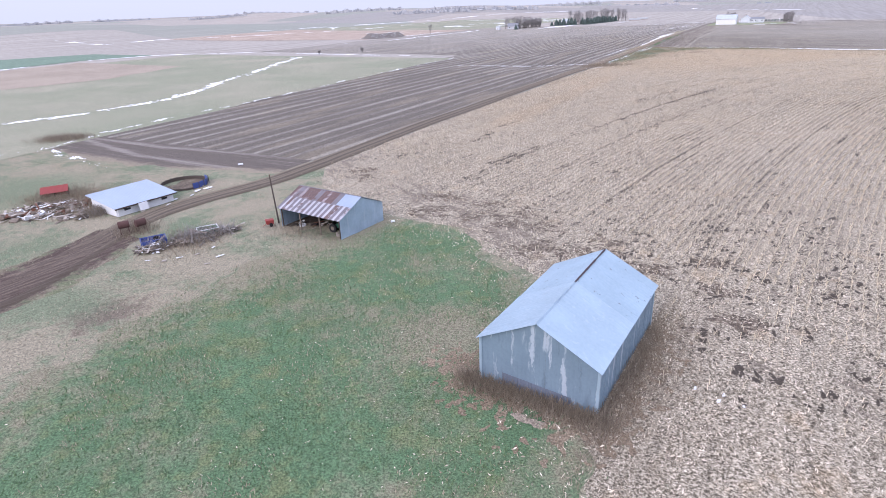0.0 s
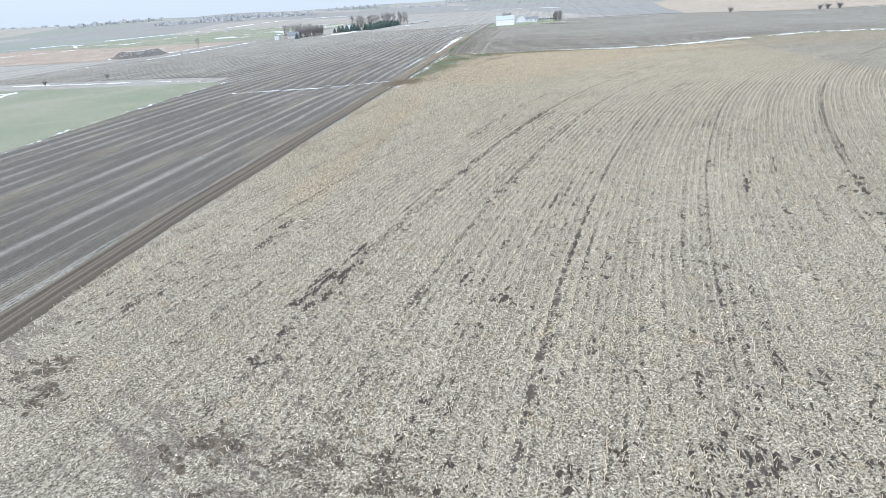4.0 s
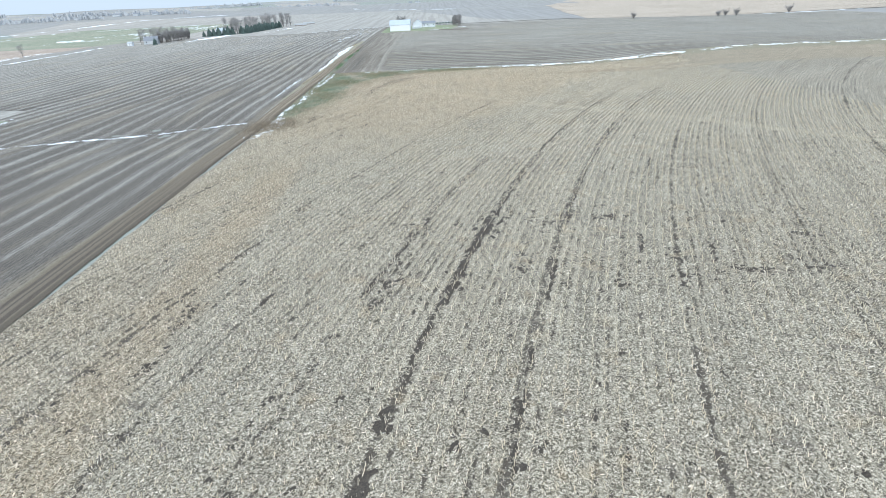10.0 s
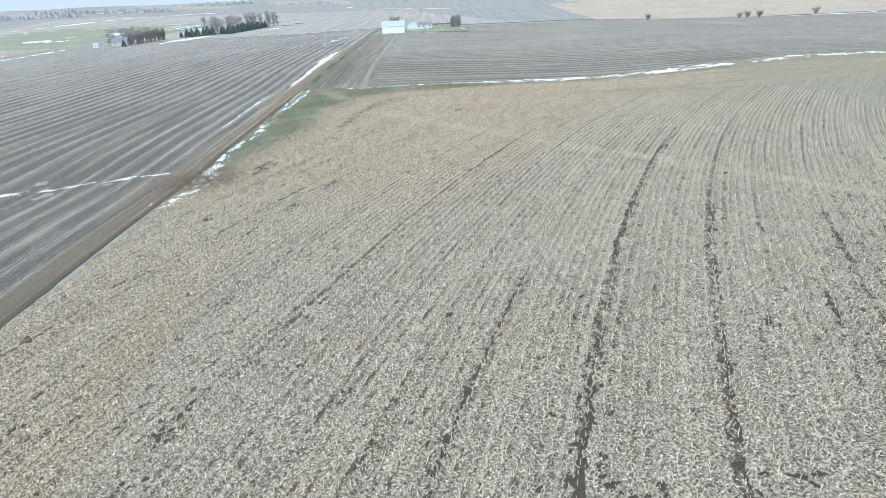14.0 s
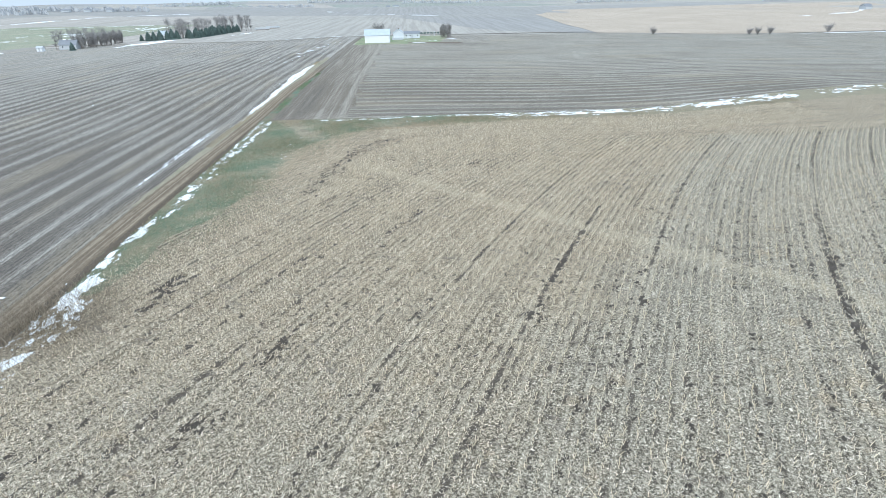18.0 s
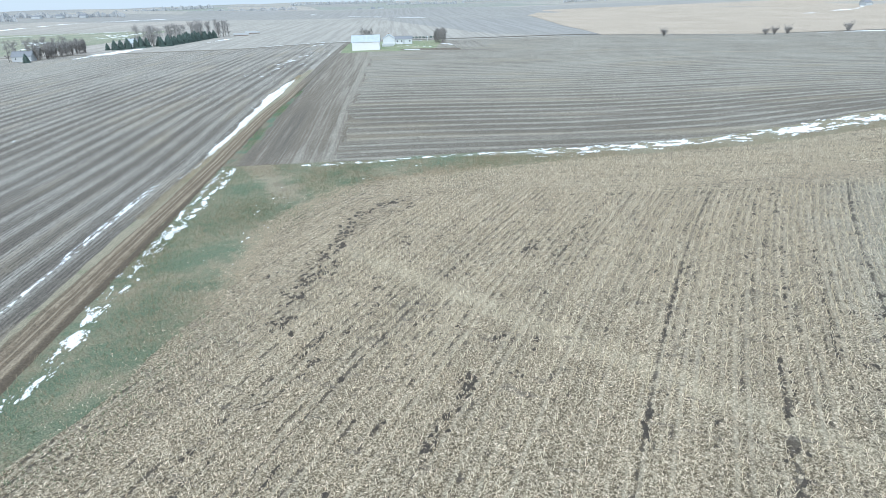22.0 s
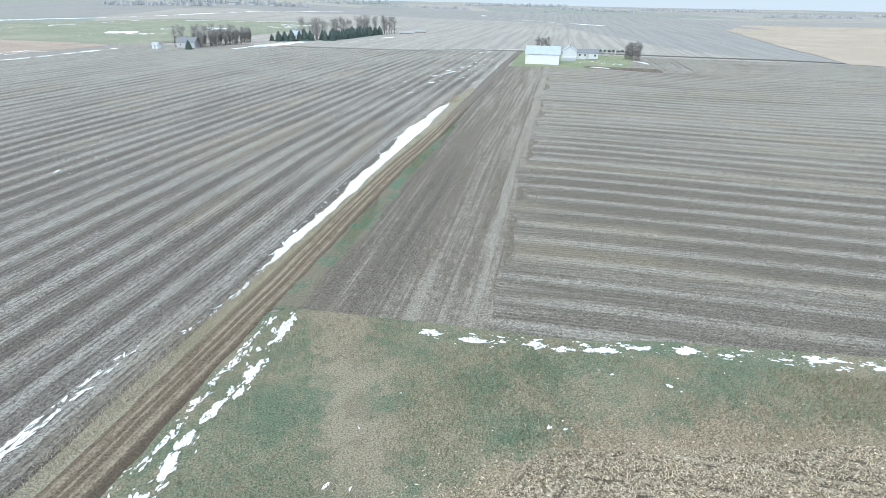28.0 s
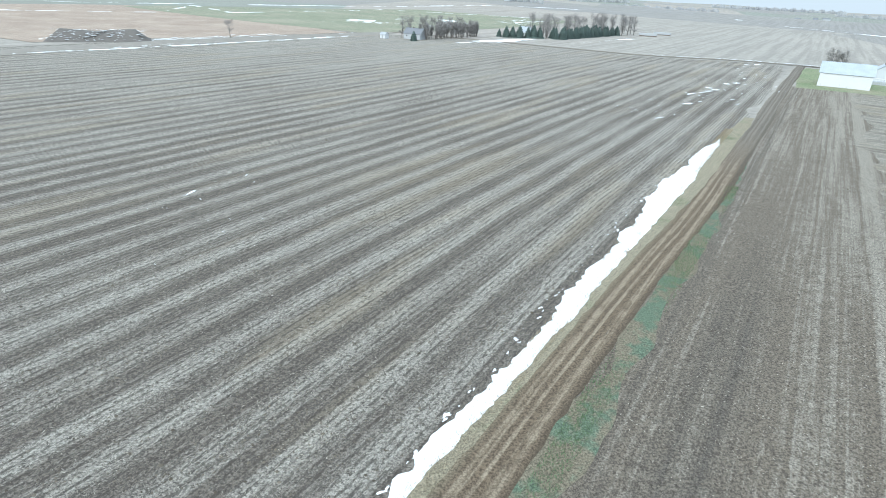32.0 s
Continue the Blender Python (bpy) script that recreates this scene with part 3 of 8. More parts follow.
def snow_mat():
    k = Mat("old_snow")
    a = k.noise(2.5, 5)
    b = k.noise(14.0, 4)
    col = k.ramp(a, (0.25, (0.78, 0.79, 0.80)), (0.6, (0.93, 0.94, 0.95)))
    col = k.mix(k.range(b, 0.66, 0.75, 0.0, 0.35), col, (0.4, 0.36, 0.31))
    return k.done(col, 0.75, bump=k.math('ADD', a, b), strength=0.5, depth=0.06)


def lane_mat():
    k = Mat("dirt_lane_soil")
    wander = k.math('MULTIPLY', k.math('SUBTRACT', k.noise(0.06, 2), 0.5), 0.6)
    d = k.math('ADD', k.across(), wander)
    back = k.math('MULTIPLY', k.along(), -1.0)
    for a, b, w in ((-285.0, -238.0, -1.5), (-40.0, 10.0, 1.6), (5.0, 20.0, -2.2), (20.0, 42.0, 6.5)):
        d = k.math('SUBTRACT', d, k.range(back, a, b, 1.5 if w == -1.5 else 0.0, 0.0 if w == -1.5 else w))
    fine = k.noise(8.0, 5, 0.75)
    mid = k.noise(0.9, 4)
    long = k.noise(1.0, 4, 0.6, vec=k.lane_vec(0.05, 3.6))
    rut = None
    for c, w in ((-0.75, 0.34), (-0.05, 0.16), (0.75, 0.38)):
        q = k.range(k.math('ABSOLUTE', k.math('SUBTRACT', d, c)), w * 0.4, w, 1.0, 0.0)
        rut = q if rut is None else k.math('MAXIMUM', rut, q)
    soil = k.mix(k.range(k.along(), 40.0, 190.0), k.ramp(fine, (0.3, (0.12, 0.098, 0.073)), (0.7, (0.26, 0.215, 0.16))), k.ramp(fine, (0.4, (0.085, 0.064, 0.044)), (0.6, (0.245, 0.187, 0.128))))
    worn = k.ramp(fine, (0.4, (0.25, 0.203, 0.143)), (0.6, (0.47, 0.393, 0.288)))
    near = k.range(k.along(), 60.0, 190.0, 0.0, 1.0)
    col = k.mix(k.math('MULTIPLY', k.math('MULTIPLY', rut, near), k.range(k.math('ADD', k.math('MULTIPLY', mid, 0.4), k.math('MULTIPLY', long, 0.6)), 0.36, 0.6, 0.05, 0.85)), soil, worn)
    # near the yard the ruts are damp and dark
    col = k.mix(k.math('MULTIPLY', rut, k.range(k.along(), 60.0, 150.0, 0.75, 0.0)), col, k.ramp(fine, (0.3, (0.055, 0.043, 0.034)), (0.7, (0.12, 0.096, 0.075))))
    # churned to wet mud in the yard
    col = k.mix(k.range(k.along(), -34.0, -22.0, 0.85, 0.0), col, k.mix(k.range(long, 0.4, 0.62), k.ramp(fine, (0.35, (0.045, 0.03, 0.026)), (0.65, (0.13, 0.092, 0.076))), k.ramp(fine, (0.35, (0.10, 0.076, 0.06)), (0.65, (0.22, 0.172, 0.138)))))
    left = k.math('MULTIPLY', k.range(d, -1.7, -1.0, 0.7, 0.0), k.range(k.along(), -30.0, -10.0))
    col = k.mix(left, col, k.ramp(fine, (0.4, (0.14, 0.118, 0.08)), (0.6, (0.36, 0.31, 0.22))))
    col = k.mix(k.range(k.along(), 285.0, 335.0, 0.0, 0.85), col, k.mix(rut, k.ramp(fine, (0.4, (0.13, 0.112, 0.09)), (0.6, (0.33, 0.295, 0.245))), k.ramp(fine, (0.4, (0.085, 0.075, 0.063)), (0.6, (0.21, 0.187, 0.158)))))
    right = k.range(d, 1.1, 1.5, 0.0, 0.55)
    col = k.mix(right, col, (0.075, 0.06, 0.043))
    return k.done(col, 0.92, bump=k.math('ADD', k.math('ADD', fine, mid), long), strength=0.9, depth=0.12)


M_CORN = corn_ground()
M_CORNHEAD = corn_ground("corn_headland_soil", True)
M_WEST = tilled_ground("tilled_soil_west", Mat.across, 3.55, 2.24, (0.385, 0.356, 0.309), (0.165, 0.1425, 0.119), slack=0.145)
M_SOUTH = south_end()
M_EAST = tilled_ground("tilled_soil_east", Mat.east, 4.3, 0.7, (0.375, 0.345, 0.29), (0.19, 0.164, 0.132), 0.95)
M_HEAD = headland_mat()
M_YARD = grass_ground("yard_grass", (0.155, 0.193, 0.12), (0.302, 0.268, 0.195), 0.53, 0.16, soft=0.14, yard=True)
M_GREEN = grass_ground("green_lawn", (0.098, 0.17, 0.088), (0.245, 0.222, 0.155), 0.37, 0.14, True, 0.2)
M_STRIP = grass_ground("grass_waterway", (0.138, 0.168, 0.108), (0.268, 0.232, 0.158), 0.485, 0.2, soft=0.2, strip=True)
M_VERGE = grass_ground("bright_verge", (0.13, 0.172, 0.118), (0.20, 0.175, 0.125), 0.52, 0.25, soft=0.08)
M_DRYVERGE = grass_ground("dry_verge", (0.19, 0.20, 0.12), (0.30, 0.265, 0.19), 0.64, 0.2)
M_PASTURE = grass_ground("pasture_grass", (0.245, 0.26, 0.18), (0.335, 0.315, 0.235), 0.46, 0.03, soft=0.2)
M_FARLAWN = grass_ground("homestead_grass", (0.20, 0.245, 0.13), (0.31, 0.30, 0.20), 0.49, 0.08, soft=0.2)
M_TAN = grass_ground("dry_meadow", (0.40, 0.33, 0.255), (0.46, 0.38, 0.30), 0.5, 0.02)
M_REDMEADOW = grass_ground("reddish_meadow", (0.34, 0.265, 0.21), (0.44, 0.355, 0.285), 0.5, 0.05, soft=0.2)
M_STUBBLE = grass_ground("tan_stubble", (0.31, 0.26, 0.205), (0.37, 0.31, 0.245), 0.5, 0.04)
# the wheat's green is lightened to take in distance haze
M_WHEAT = grass_ground("winter_wheat", (0.165, 0.235, 0.175), (0.22, 0.26, 0.19), 0.3, 0.05)
M_TROD = tilled_ground("trodden_soil", Mat.across, 2.1, 0.0, (0.26, 0.215, 0.165), (0.15, 0.118, 0.09), 0.7)
M_DEADTURF = grass_ground("dead_turf", (0.215, 0.165, 0.115), (0.26, 0.205, 0.145), 0.5, 0.3)
M_MUDTRACK = muddy_mat()
M_LANE = lane_mat()
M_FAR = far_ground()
M_MOUND = plain("dark_mound_soil", (0.17, 0.155, 0.14), 0.95, vary=0.45, scale=0.5)
M_BANK = plain("bank_soil", (0.30, 0.275, 0.24), 0.95, vary=0.4, scale=0.4)
M_SNOW = snow_mat()


# ---- mesh helpers ----
def mesh_np(name, verts, faces, material, smooth_shade=False):
    """A mesh from arrays of vertices and of faces with equal corner counts."""
    verts, faces = np.asarray(verts, np.float32), np.asarray(faces, np.int32)
    me = bpy.data.meshes.new(name)
    k = faces.shape[1]
    me.vertices.add(len(verts))
    me.vertices.foreach_set("co", verts.ravel())
    me.loops.add(faces.size)
    me.loops.foreach_set("vertex_index", faces.ravel())
    me.polygons.add(len(faces))
    me.polygons.foreach_set("loop_start", np.arange(0, faces.size, k, dtype=np.int32))
    me.polygons.foreach_set("loop_total", np.full(len(faces), k, np.int32))
    if smooth_shade:
        me.polygons.foreach_set("use_smooth", np.ones(len(faces), bool))
    me.update(calc_edges=True)
    me.materials.append(material)
    return me


def sheet(name, px, py, pz, material, label, category="field", kind="structure"):
    """A surface from 2D arrays of places."""
    a, b = px.shape
    idx = np.arange(a * b).reshape(a, b)
    f = np.stack([idx[:-1, :-1], idx[1:, :-1], idx[1:, 1:], idx[:-1, 1:]], -1).reshape(-1, 4)
    v = np.stack([px, py, pz], -1).reshape(-1, 3)
    p0, p1, p3 = v[f[0, 0]], v[f[0, 1]], v[f[0, 3]]
    if np.cross(p1 - p0, p3 - p0)[2] < 0:
        f = f[:, ::-1]
    ob = new(name, mesh_np(name, v, f, material, True))
    return tagged(ob, label, category, kind=kind)


def curve_at(pts, n):
    """n points along a polyline of (s, d), eased at the corners."""
    p = np.asarray(pts, float)
    l = np.r_[0, np.cumsum(np.hypot(*np.diff(p, axis=0).T))]
    q = np.linspace(0, l[-1], n)
    c = np.stack([np.interp(q, l, p[:, 0]), np.interp(q, l, p[:, 1])], 1)
    for _ in range(2):
        c[1:-1] = 0.25 * c[:-2] + 0.5 * c[1:-1] + 0.25 * c[2:]
    return c


def field(name, left, right, lift, material, label, cell=3.0, ragged=0.35, category="field", seed=1, ends=0.0):
    """A patch of land between two lines of (s, d); its edges wander a little."""
    rng = np.random.RandomState(seed)
    la = max(np.hypot(*np.diff(np.asarray(c, float), axis=0).T).sum() for c in (left, right))
    n = int(la / cell) + 2
    a, b = curve_at(left, n), curve_at(right, n)
    m = int(np.hypot(*(b - a).T).max() / cell) + 2
    for c, o in ((a, b), (b, a)):
        w = np.convolve(rng.normal(0, 1, n + 4), [0.2, 0.4, 0.5, 0.4, 0.2], 'valid')
        dirn = (c - o) / (np.hypot(*(c - o).T)[:, None] + 1e-6)
        c += dirn * (w * ragged)[:, None]
    t = np.linspace(0, 1, m)[None, :, None]
    g = a[:, None] * (1 - t) + b[:, None] * t
    if ends:
        w = np.convolve(rng.normal(0, 1, m + 4), [0.2, 0.4, 0.5, 0.4, 0.2], 'valid') * ends
        for row, nxt in ((0, 1), (-1, -2)):
            dirn = g[row] - g[nxt]
            g[row] += dirn / np.hypot(*dirn.T)[:, None] * w[:, None]
    x, y = W(g[..., 0], g[..., 1])
    return sheet(name, x, y, height(x, y) + lift, material, label, category)


# ---- the land ----
def lines(lo, hi, step, far, grow=1.28):
    near = np.arange(lo, hi + 0.1, step)
    out, d = [], step
    while (sum(out) if out else 0) < far:
        d *= grow
        out.append(d)
    out = np.cumsum(out)
    return np.r_[lo - out[::-1], near, hi + out]


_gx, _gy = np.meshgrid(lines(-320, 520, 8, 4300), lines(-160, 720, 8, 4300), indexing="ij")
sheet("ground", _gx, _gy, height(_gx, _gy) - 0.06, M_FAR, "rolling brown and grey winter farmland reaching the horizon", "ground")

field("corn_field", [(-62, 62), (-20, 43), (-13, 30), (-9, 12), (3, 2.6), (60, 2.2), (150, 2.2), (156, 4.5), (180, 9.5), (195, 11.5), (205, 15), (211.5, 22)],
      [(-62, 420), (-20, 420), (-10, 420), (0, 420), (20, 420), (80, 420), (160, 380), (190, 330), (212, 250), (215, 150), (214, 80), (212.5, 40)],
      0.0, M_CORN, "harvested corn field with pale leaf litter and stubble rows", 3.0)
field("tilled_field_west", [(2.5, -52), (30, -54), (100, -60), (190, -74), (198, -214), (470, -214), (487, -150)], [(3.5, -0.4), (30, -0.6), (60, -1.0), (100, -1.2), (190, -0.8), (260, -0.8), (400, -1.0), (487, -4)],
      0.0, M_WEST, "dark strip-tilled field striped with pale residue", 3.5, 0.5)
field("tilled_field_east", [(222, 15), (300, 15), (400, 15), (408, 15), (412, 40), (484, 40)], [(226, 330), (300, 330), (380, 330), (420, 330), (470, 330), (484, 330)],
      0.0, M_EAST, "tilled field with curved bands of pale residue", 3.5, 0.3)
field("tilled_headland", [(222, 1.2), (300, 1.0), (408, 1.0)], [(222, 18.7), (300, 18.5), (408, 18.3)], 0.02, M_HEAD, "worked headland strip of brown soil beside the lane", 1.5, 1.0, ends=0.9)
field("grass_waterway", [(146, 1.2), (180, 0.9), (215, 0.8), (222.6, 0.9), (222.4, 15), (223, 26), (224.8, 40), (227, 58), (229.5, 73), (233, 90), (239, 109), (249, 142), (272, 240), (284, 300)],
      [(147, 4.6), (175, 12.2), (195, 15.2), (205, 18.8), (211, 26), (213, 40), (214, 58), (216, 73), (219, 90), (222, 109), (230, 142), (244, 240), (256, 300)],
      0.026, M_STRIP, "grass waterway of dull green and straw-coloured turf", 2.0, 0.6)

# ---- more land: pastures, yards, meadows ----
field("pasture", [(-90, -230), (-20, -230), (60, -230), (120, -235), (172, -235)], [(-90, -46), (-12, -48), (40, -53), (100, -60), (166, -66)], 0.01, M_PASTURE,
      "pale green winter pasture beside the tilled field", 5.0, 0.8, seed=3)
field("farmyard", [(-90, -50), (-55, -50), (-30, -50), (0, -48)], [(-90, 66), (-40, 66), (-16, 50), (4, 22)], -0.025, M_YARD,
      "rough farmyard turf of straw-coloured and dull green grass", 2.0, 0.4, category="yard", seed=5)
field("green_lawn", [(-68, 28), (-50, 21), (-40, 19), (-30, 20), (-22, 21), (-12, 23)], [(-68, 58), (-48, 57), (-38, 51), (-30, 47), (-22, 43), (-12.0, 32)], 0.005, M_GREEN,
      "patch of greener mown grass between the sheds", 0.9, 1.1, category="lawn", seed=6)
field("headland_south", [(-7.5, -48), (-8.6, -40), (-9.2, -30), (-8.6, -20), (-6.5, -12), (-4, -5), (-4, -0.4)], [(4, -52), (4.5, -40), (5, -30), (5, -20), (5, -12), (5, -5), (5, -0.6)], -0.012, M_SOUTH, "dark worked headland with pale ridges at the end of the tilled field", 1.0, 0.5, seed=15)
field("winter_wheat", [(50, -340), (110, -335), (165, -320)], [(80, -252), (118, -262), (162, -258)], 0.05, M_WHEAT, "strip of deep green winter wheat", 6.0, 0.6, seed=16)
field("stubble_strip", [(20, -240), (80, -244), (115, -250)], [(37, -158), (69, -152), (110, -168)], 0.05, M_STUBBLE, "tan stubble strip beyond the creek", 5.0, 1.0, seed=17)
field("meadow_west", [(300, -440), (420, -440), (520, -430)], [(318, -222), (400, -214), (462, -206)], 0.05, M_REDMEADOW, "reddish tan dry meadow on a slope", 8.0, 1.5, seed=7)
field("pasture_north_west", [(470, -430), (600, -430), (800, -400)], [(470, -206), (560, -190), (800, -200)], 0.06, M_PASTURE, "grey-green hillside pasture with old snow", 9.0, 1.5, seed=8)
field("meadow_east", [(488, 150), (880, 190), (1100, 260)], [(488, 520), (760, 620), (1000, 700)], 0.08, M_TAN, "wide pale tan stubble field beyond the tilled ground", 12.0, 1.0, seed=9)
field("homestead_lawn", [(406, 4), (440, 3), (470, 3), (484, 4)], [(411, 46), (440, 50), (470, 54), (484, 55)], 0.03, M_FARLAWN, "green lawn round the white barn and house", 2.5, 0.4, category="lawn", seed=10)
field("garden_plot", [(410.5, 31), (410.5, 45), (411, 59)], [(419.5, 31), (421, 45), (423, 59)], 0.05, M_TROD, "bare brown soil of a garden plot below the lawn", 1.2, 0.3, category="garden", seed=19)
field("verge", [(170, -2.2), (206, -2.6), (240, -2.7), (255, -2.3), (280, -2.0), (330, -2.2), (345, -1.6)], [(170, -0.8), (206, -0.9), (240, -0.8), (260, -0.3), (285, 0.3), (330, 0.4), (345, 0.3)], 0.03, M_DRYVERGE, "straw-coloured grass verge beside the lane", 1.2, 0.15, category="verge", seed=11)
field("green_verge", [(222, 1.0), (245, 1.4), (262, 2.1), (285, 2.9), (306, 3.0)], [(222, 3.5), (245, 3.7), (262, 3.9), (285, 4.1), (306, 3.5)], 0.035, M_VERGE, "thin strip of bright green grass beside the lane", 1.0, 0.35, category="verge", seed=12)
field("cross_road", [(489, -330), (491, -100), (493, 60), (490, 200), (478, 420)], [(495, -330), (497, -100), (499, 60), (496, 200), (484, 420)], 0.05, M_LANE, "narrow dirt road crossing behind the fields", 5.0, 0.2, category="road", seed=13)


# ---- lane ----
def lane():
    s = np.arange(-60, 492, 1.5)
    prof = [(-1.9, -0.03), (-1.5, 0.05), (-1.15, 0.05), (-0.85, -0.01), (-0.5, 0.05), (0, 0.08), (0.5, 0.05), (0.85, -0.01), (1.15, 0.05), (1.5, 0.06), (1.9, -0.03)]
    rng = np.random.RandomState(4)
    bend = 0.15 + 0.22 * np.sin(s * 0.045) + 0.15 * np.sin(s * 0.13 + 1)
    bend = bend + 1.5 * smooth(s, 238, 285) + 1.6 * smooth(-s, -40, 10) - 2.2 * smooth(-s, 5, 20) + 6.5 * smooth(-s, 20, 42)
    wide = 1.0 + 0.35 * smooth(-s, 24, 40) - 0.18 * smooth(s, 180, 215)
    dd = np.array([p[0] for p in prof])[None, :] * wide[:, None] + bend[:, None] + rng.normal(0, 0.05, (len(s), len(prof)))
    ss = np.repeat(s[:, None], len(prof), 1)
    x, y = W(ss, dd)
    z = height(x, y) + np.array([p[1] for p in prof])[None, :] + rng.normal(0, 0.012, x.shape) + 0.045 - 0.042 * smooth(ss * -1.0, 20, 30)
    sheet("lane", x, y, z, M_LANE, "brown dirt farm lane with two worn wheel ruts", "lane")


lane()


# ---- mud and snow lying on the ground ----
def mud_mat():
    k = Mat("wet_mud")
    a, b = k.noise(1.2, 4), k.noise(9.0, 4)
    col = k.ramp(b, (0.3, (0.045, 0.037, 0.03)), (0.7, (0.105, 0.086, 0.068)))
    return k.done(col, k.range(a, 0.4, 0.6, 0.72, 0.95), bump=b, strength=0.6, depth=0.04, spec=0.2)


M_MUD = mud_mat()
field("muddy_track", [(-62, 0.8), (-46, 1.0), (-38.4, 1.2), (-33, -0.2), (-27, -1.4)], [(-62, 9.8), (-46, 9.6), (-40, 9.0), (-36, 8.4), (-27, 4.8)], -0.014, M_MUDTRACK, "wide muddy brown turning place on the lane", 0.9, 0.45, category="track", seed=18)
field("corn_headland", [(203, 24), (202.5, 44), (202.2, 60), (203, 90), (205, 140), (225, 330)], [(210.3, 26), (215.8, 44), (220, 60), (226, 90), (236, 140), (262, 330)], 0.036, M_CORNHEAD, "end rows of harvested corn along the field edge", 2.0, 0.3, seed=20)


def blob(cx, cy, lx, ly, turn, rng, lift, dome, corners=16):
    """Rings of a ragged, slightly domed patch: vertices and triangles."""
    a = np.linspace(0, 2 * math.pi, corners, endpoint=False)
    r = 1 + 0.28 * np.sin(a * 2 + rng.uniform(0, 6)) + 0.22 * np.sin(a * 3 + rng.uniform(0, 6)) + rng.normal(0, 0.13, corners)
    r = np.clip(r, 0.35, 1.8)
    c, s = math.cos(turn), math.sin(turn)
    v = [(cx, cy, dome)]
    for k, zz in ((0.6, dome * 0.8), (1.0, 0.0)):
        px, py = lx * r * k * np.cos(a), ly * r * k * np.sin(a)
        v += list(zip(cx + px * c - py * s, cy + px * s + py * c, [zz] * corners))
    v = np.array(v)
    v[:, 2] += height(v[:, 0], v[:, 1]) + lift
    f = []
    for i in range(corners):
        j = (i + 1) % corners
        f += [(0, 1 + i, 1 + j), (1 + i, 1 + corners + i, 1 + corners + j), (1 + i, 1 + corners + j, 1 + j)]
    return v, np.array(f)


def blobs(name, items, rng, lift, dome, material, label, category, kind="stuff", corners=16):
    vs, fs, n = [], [], 0
    for cx, cy, lx, ly, turn in items:
        v, f = blob(cx, cy, lx, ly, turn, rng, lift, dome, corners)
        vs.append(v)
        fs.append(f + n)
        n += len(v)
    return tagged(new(name, mesh_np(name, np.concatenate(vs), np.concatenate(fs), material, True)), label, category, kind=kind)


def row_turn(x, y):
    return math.atan2(y - ROW_Y, x - ROW_X) - math.pi / 2


RNG = np.random.RandomState(21)
BARE_SPOTS = []


# wet runs along the wheel rows: radius, first and last bearing in degrees, half width
RUNS_SOUTH = ((388.9, 136.7, 139.5, 0.25), (363.4, 125.1, 131.9, 0.30), (362.5, 131.9, 134.1, 0.30), (407.2, 131.3, 134.4, 0.35), (399.4, 134.0, 135.5, 0.25), (377.8, 134.7, 136.0, 0.20), (370.4, 134.1, 135.1, 0.25), (373.7, 135.6, 136.3, 0.30), (408.1, 139.4, 139.8, 0.30), (408.1, 140.2, 140.8, 0.40), (408.3, 140.9, 141.1, 0.40), (400.1, 136.5, 137.6, 0.20), (396.8, 140.0, 140.2, 0.25), (392.8, 140.4, 140.6, 0.30), (392.9, 136.9, 137.6, 0.25), (408.2, 137.3, 138.1, 0.20), (419.5, 138.7, 139.2, 0.30), (418.6, 139.5, 139.8, 0.30))
RUNS_MIDDLE = ((406.8, 132.7, 133.3, 0.40), (406.9, 131.8, 132.7, 0.50), (406.9, 131.1, 131.8, 0.60), (406.8, 128.6, 131.1, 0.40), (399.1, 131.6, 133.0, 0.30), (399.2, 124.9, 130.3, 0.25), (413.9, 132.7, 133.3, 0.35), (413.7, 130.8, 132.7, 0.30), (413.9, 127.3, 130.8, 0.25), (407.3, 120.5, 126.9, 0.30), (391.9, 131.1, 131.7, 0.25), (421.8, 133.4, 133.6, 0.30), (391.8, 127.1, 128.2, 0.25))
RUNS_NORTH = ((452.7, 123.1, 123.9, 0.30), (455.1, 122.5, 122.8, 0.20), (436.9, 120.9, 121.3, 0.30), (437.1, 122.0, 122.6, 0.30), (429.5, 119.8, 120.7, 0.20), (429.4, 121.5, 122.7, 0.30), (425.9, 116.5, 119.7, 0.20), (460.4, 120.8, 121.4, 0.25), (461.2, 124.0, 124.5, 0.50), (418.3, 113.7, 118.7, 0.20), (436.9, 118.1, 119.8, 0.25))


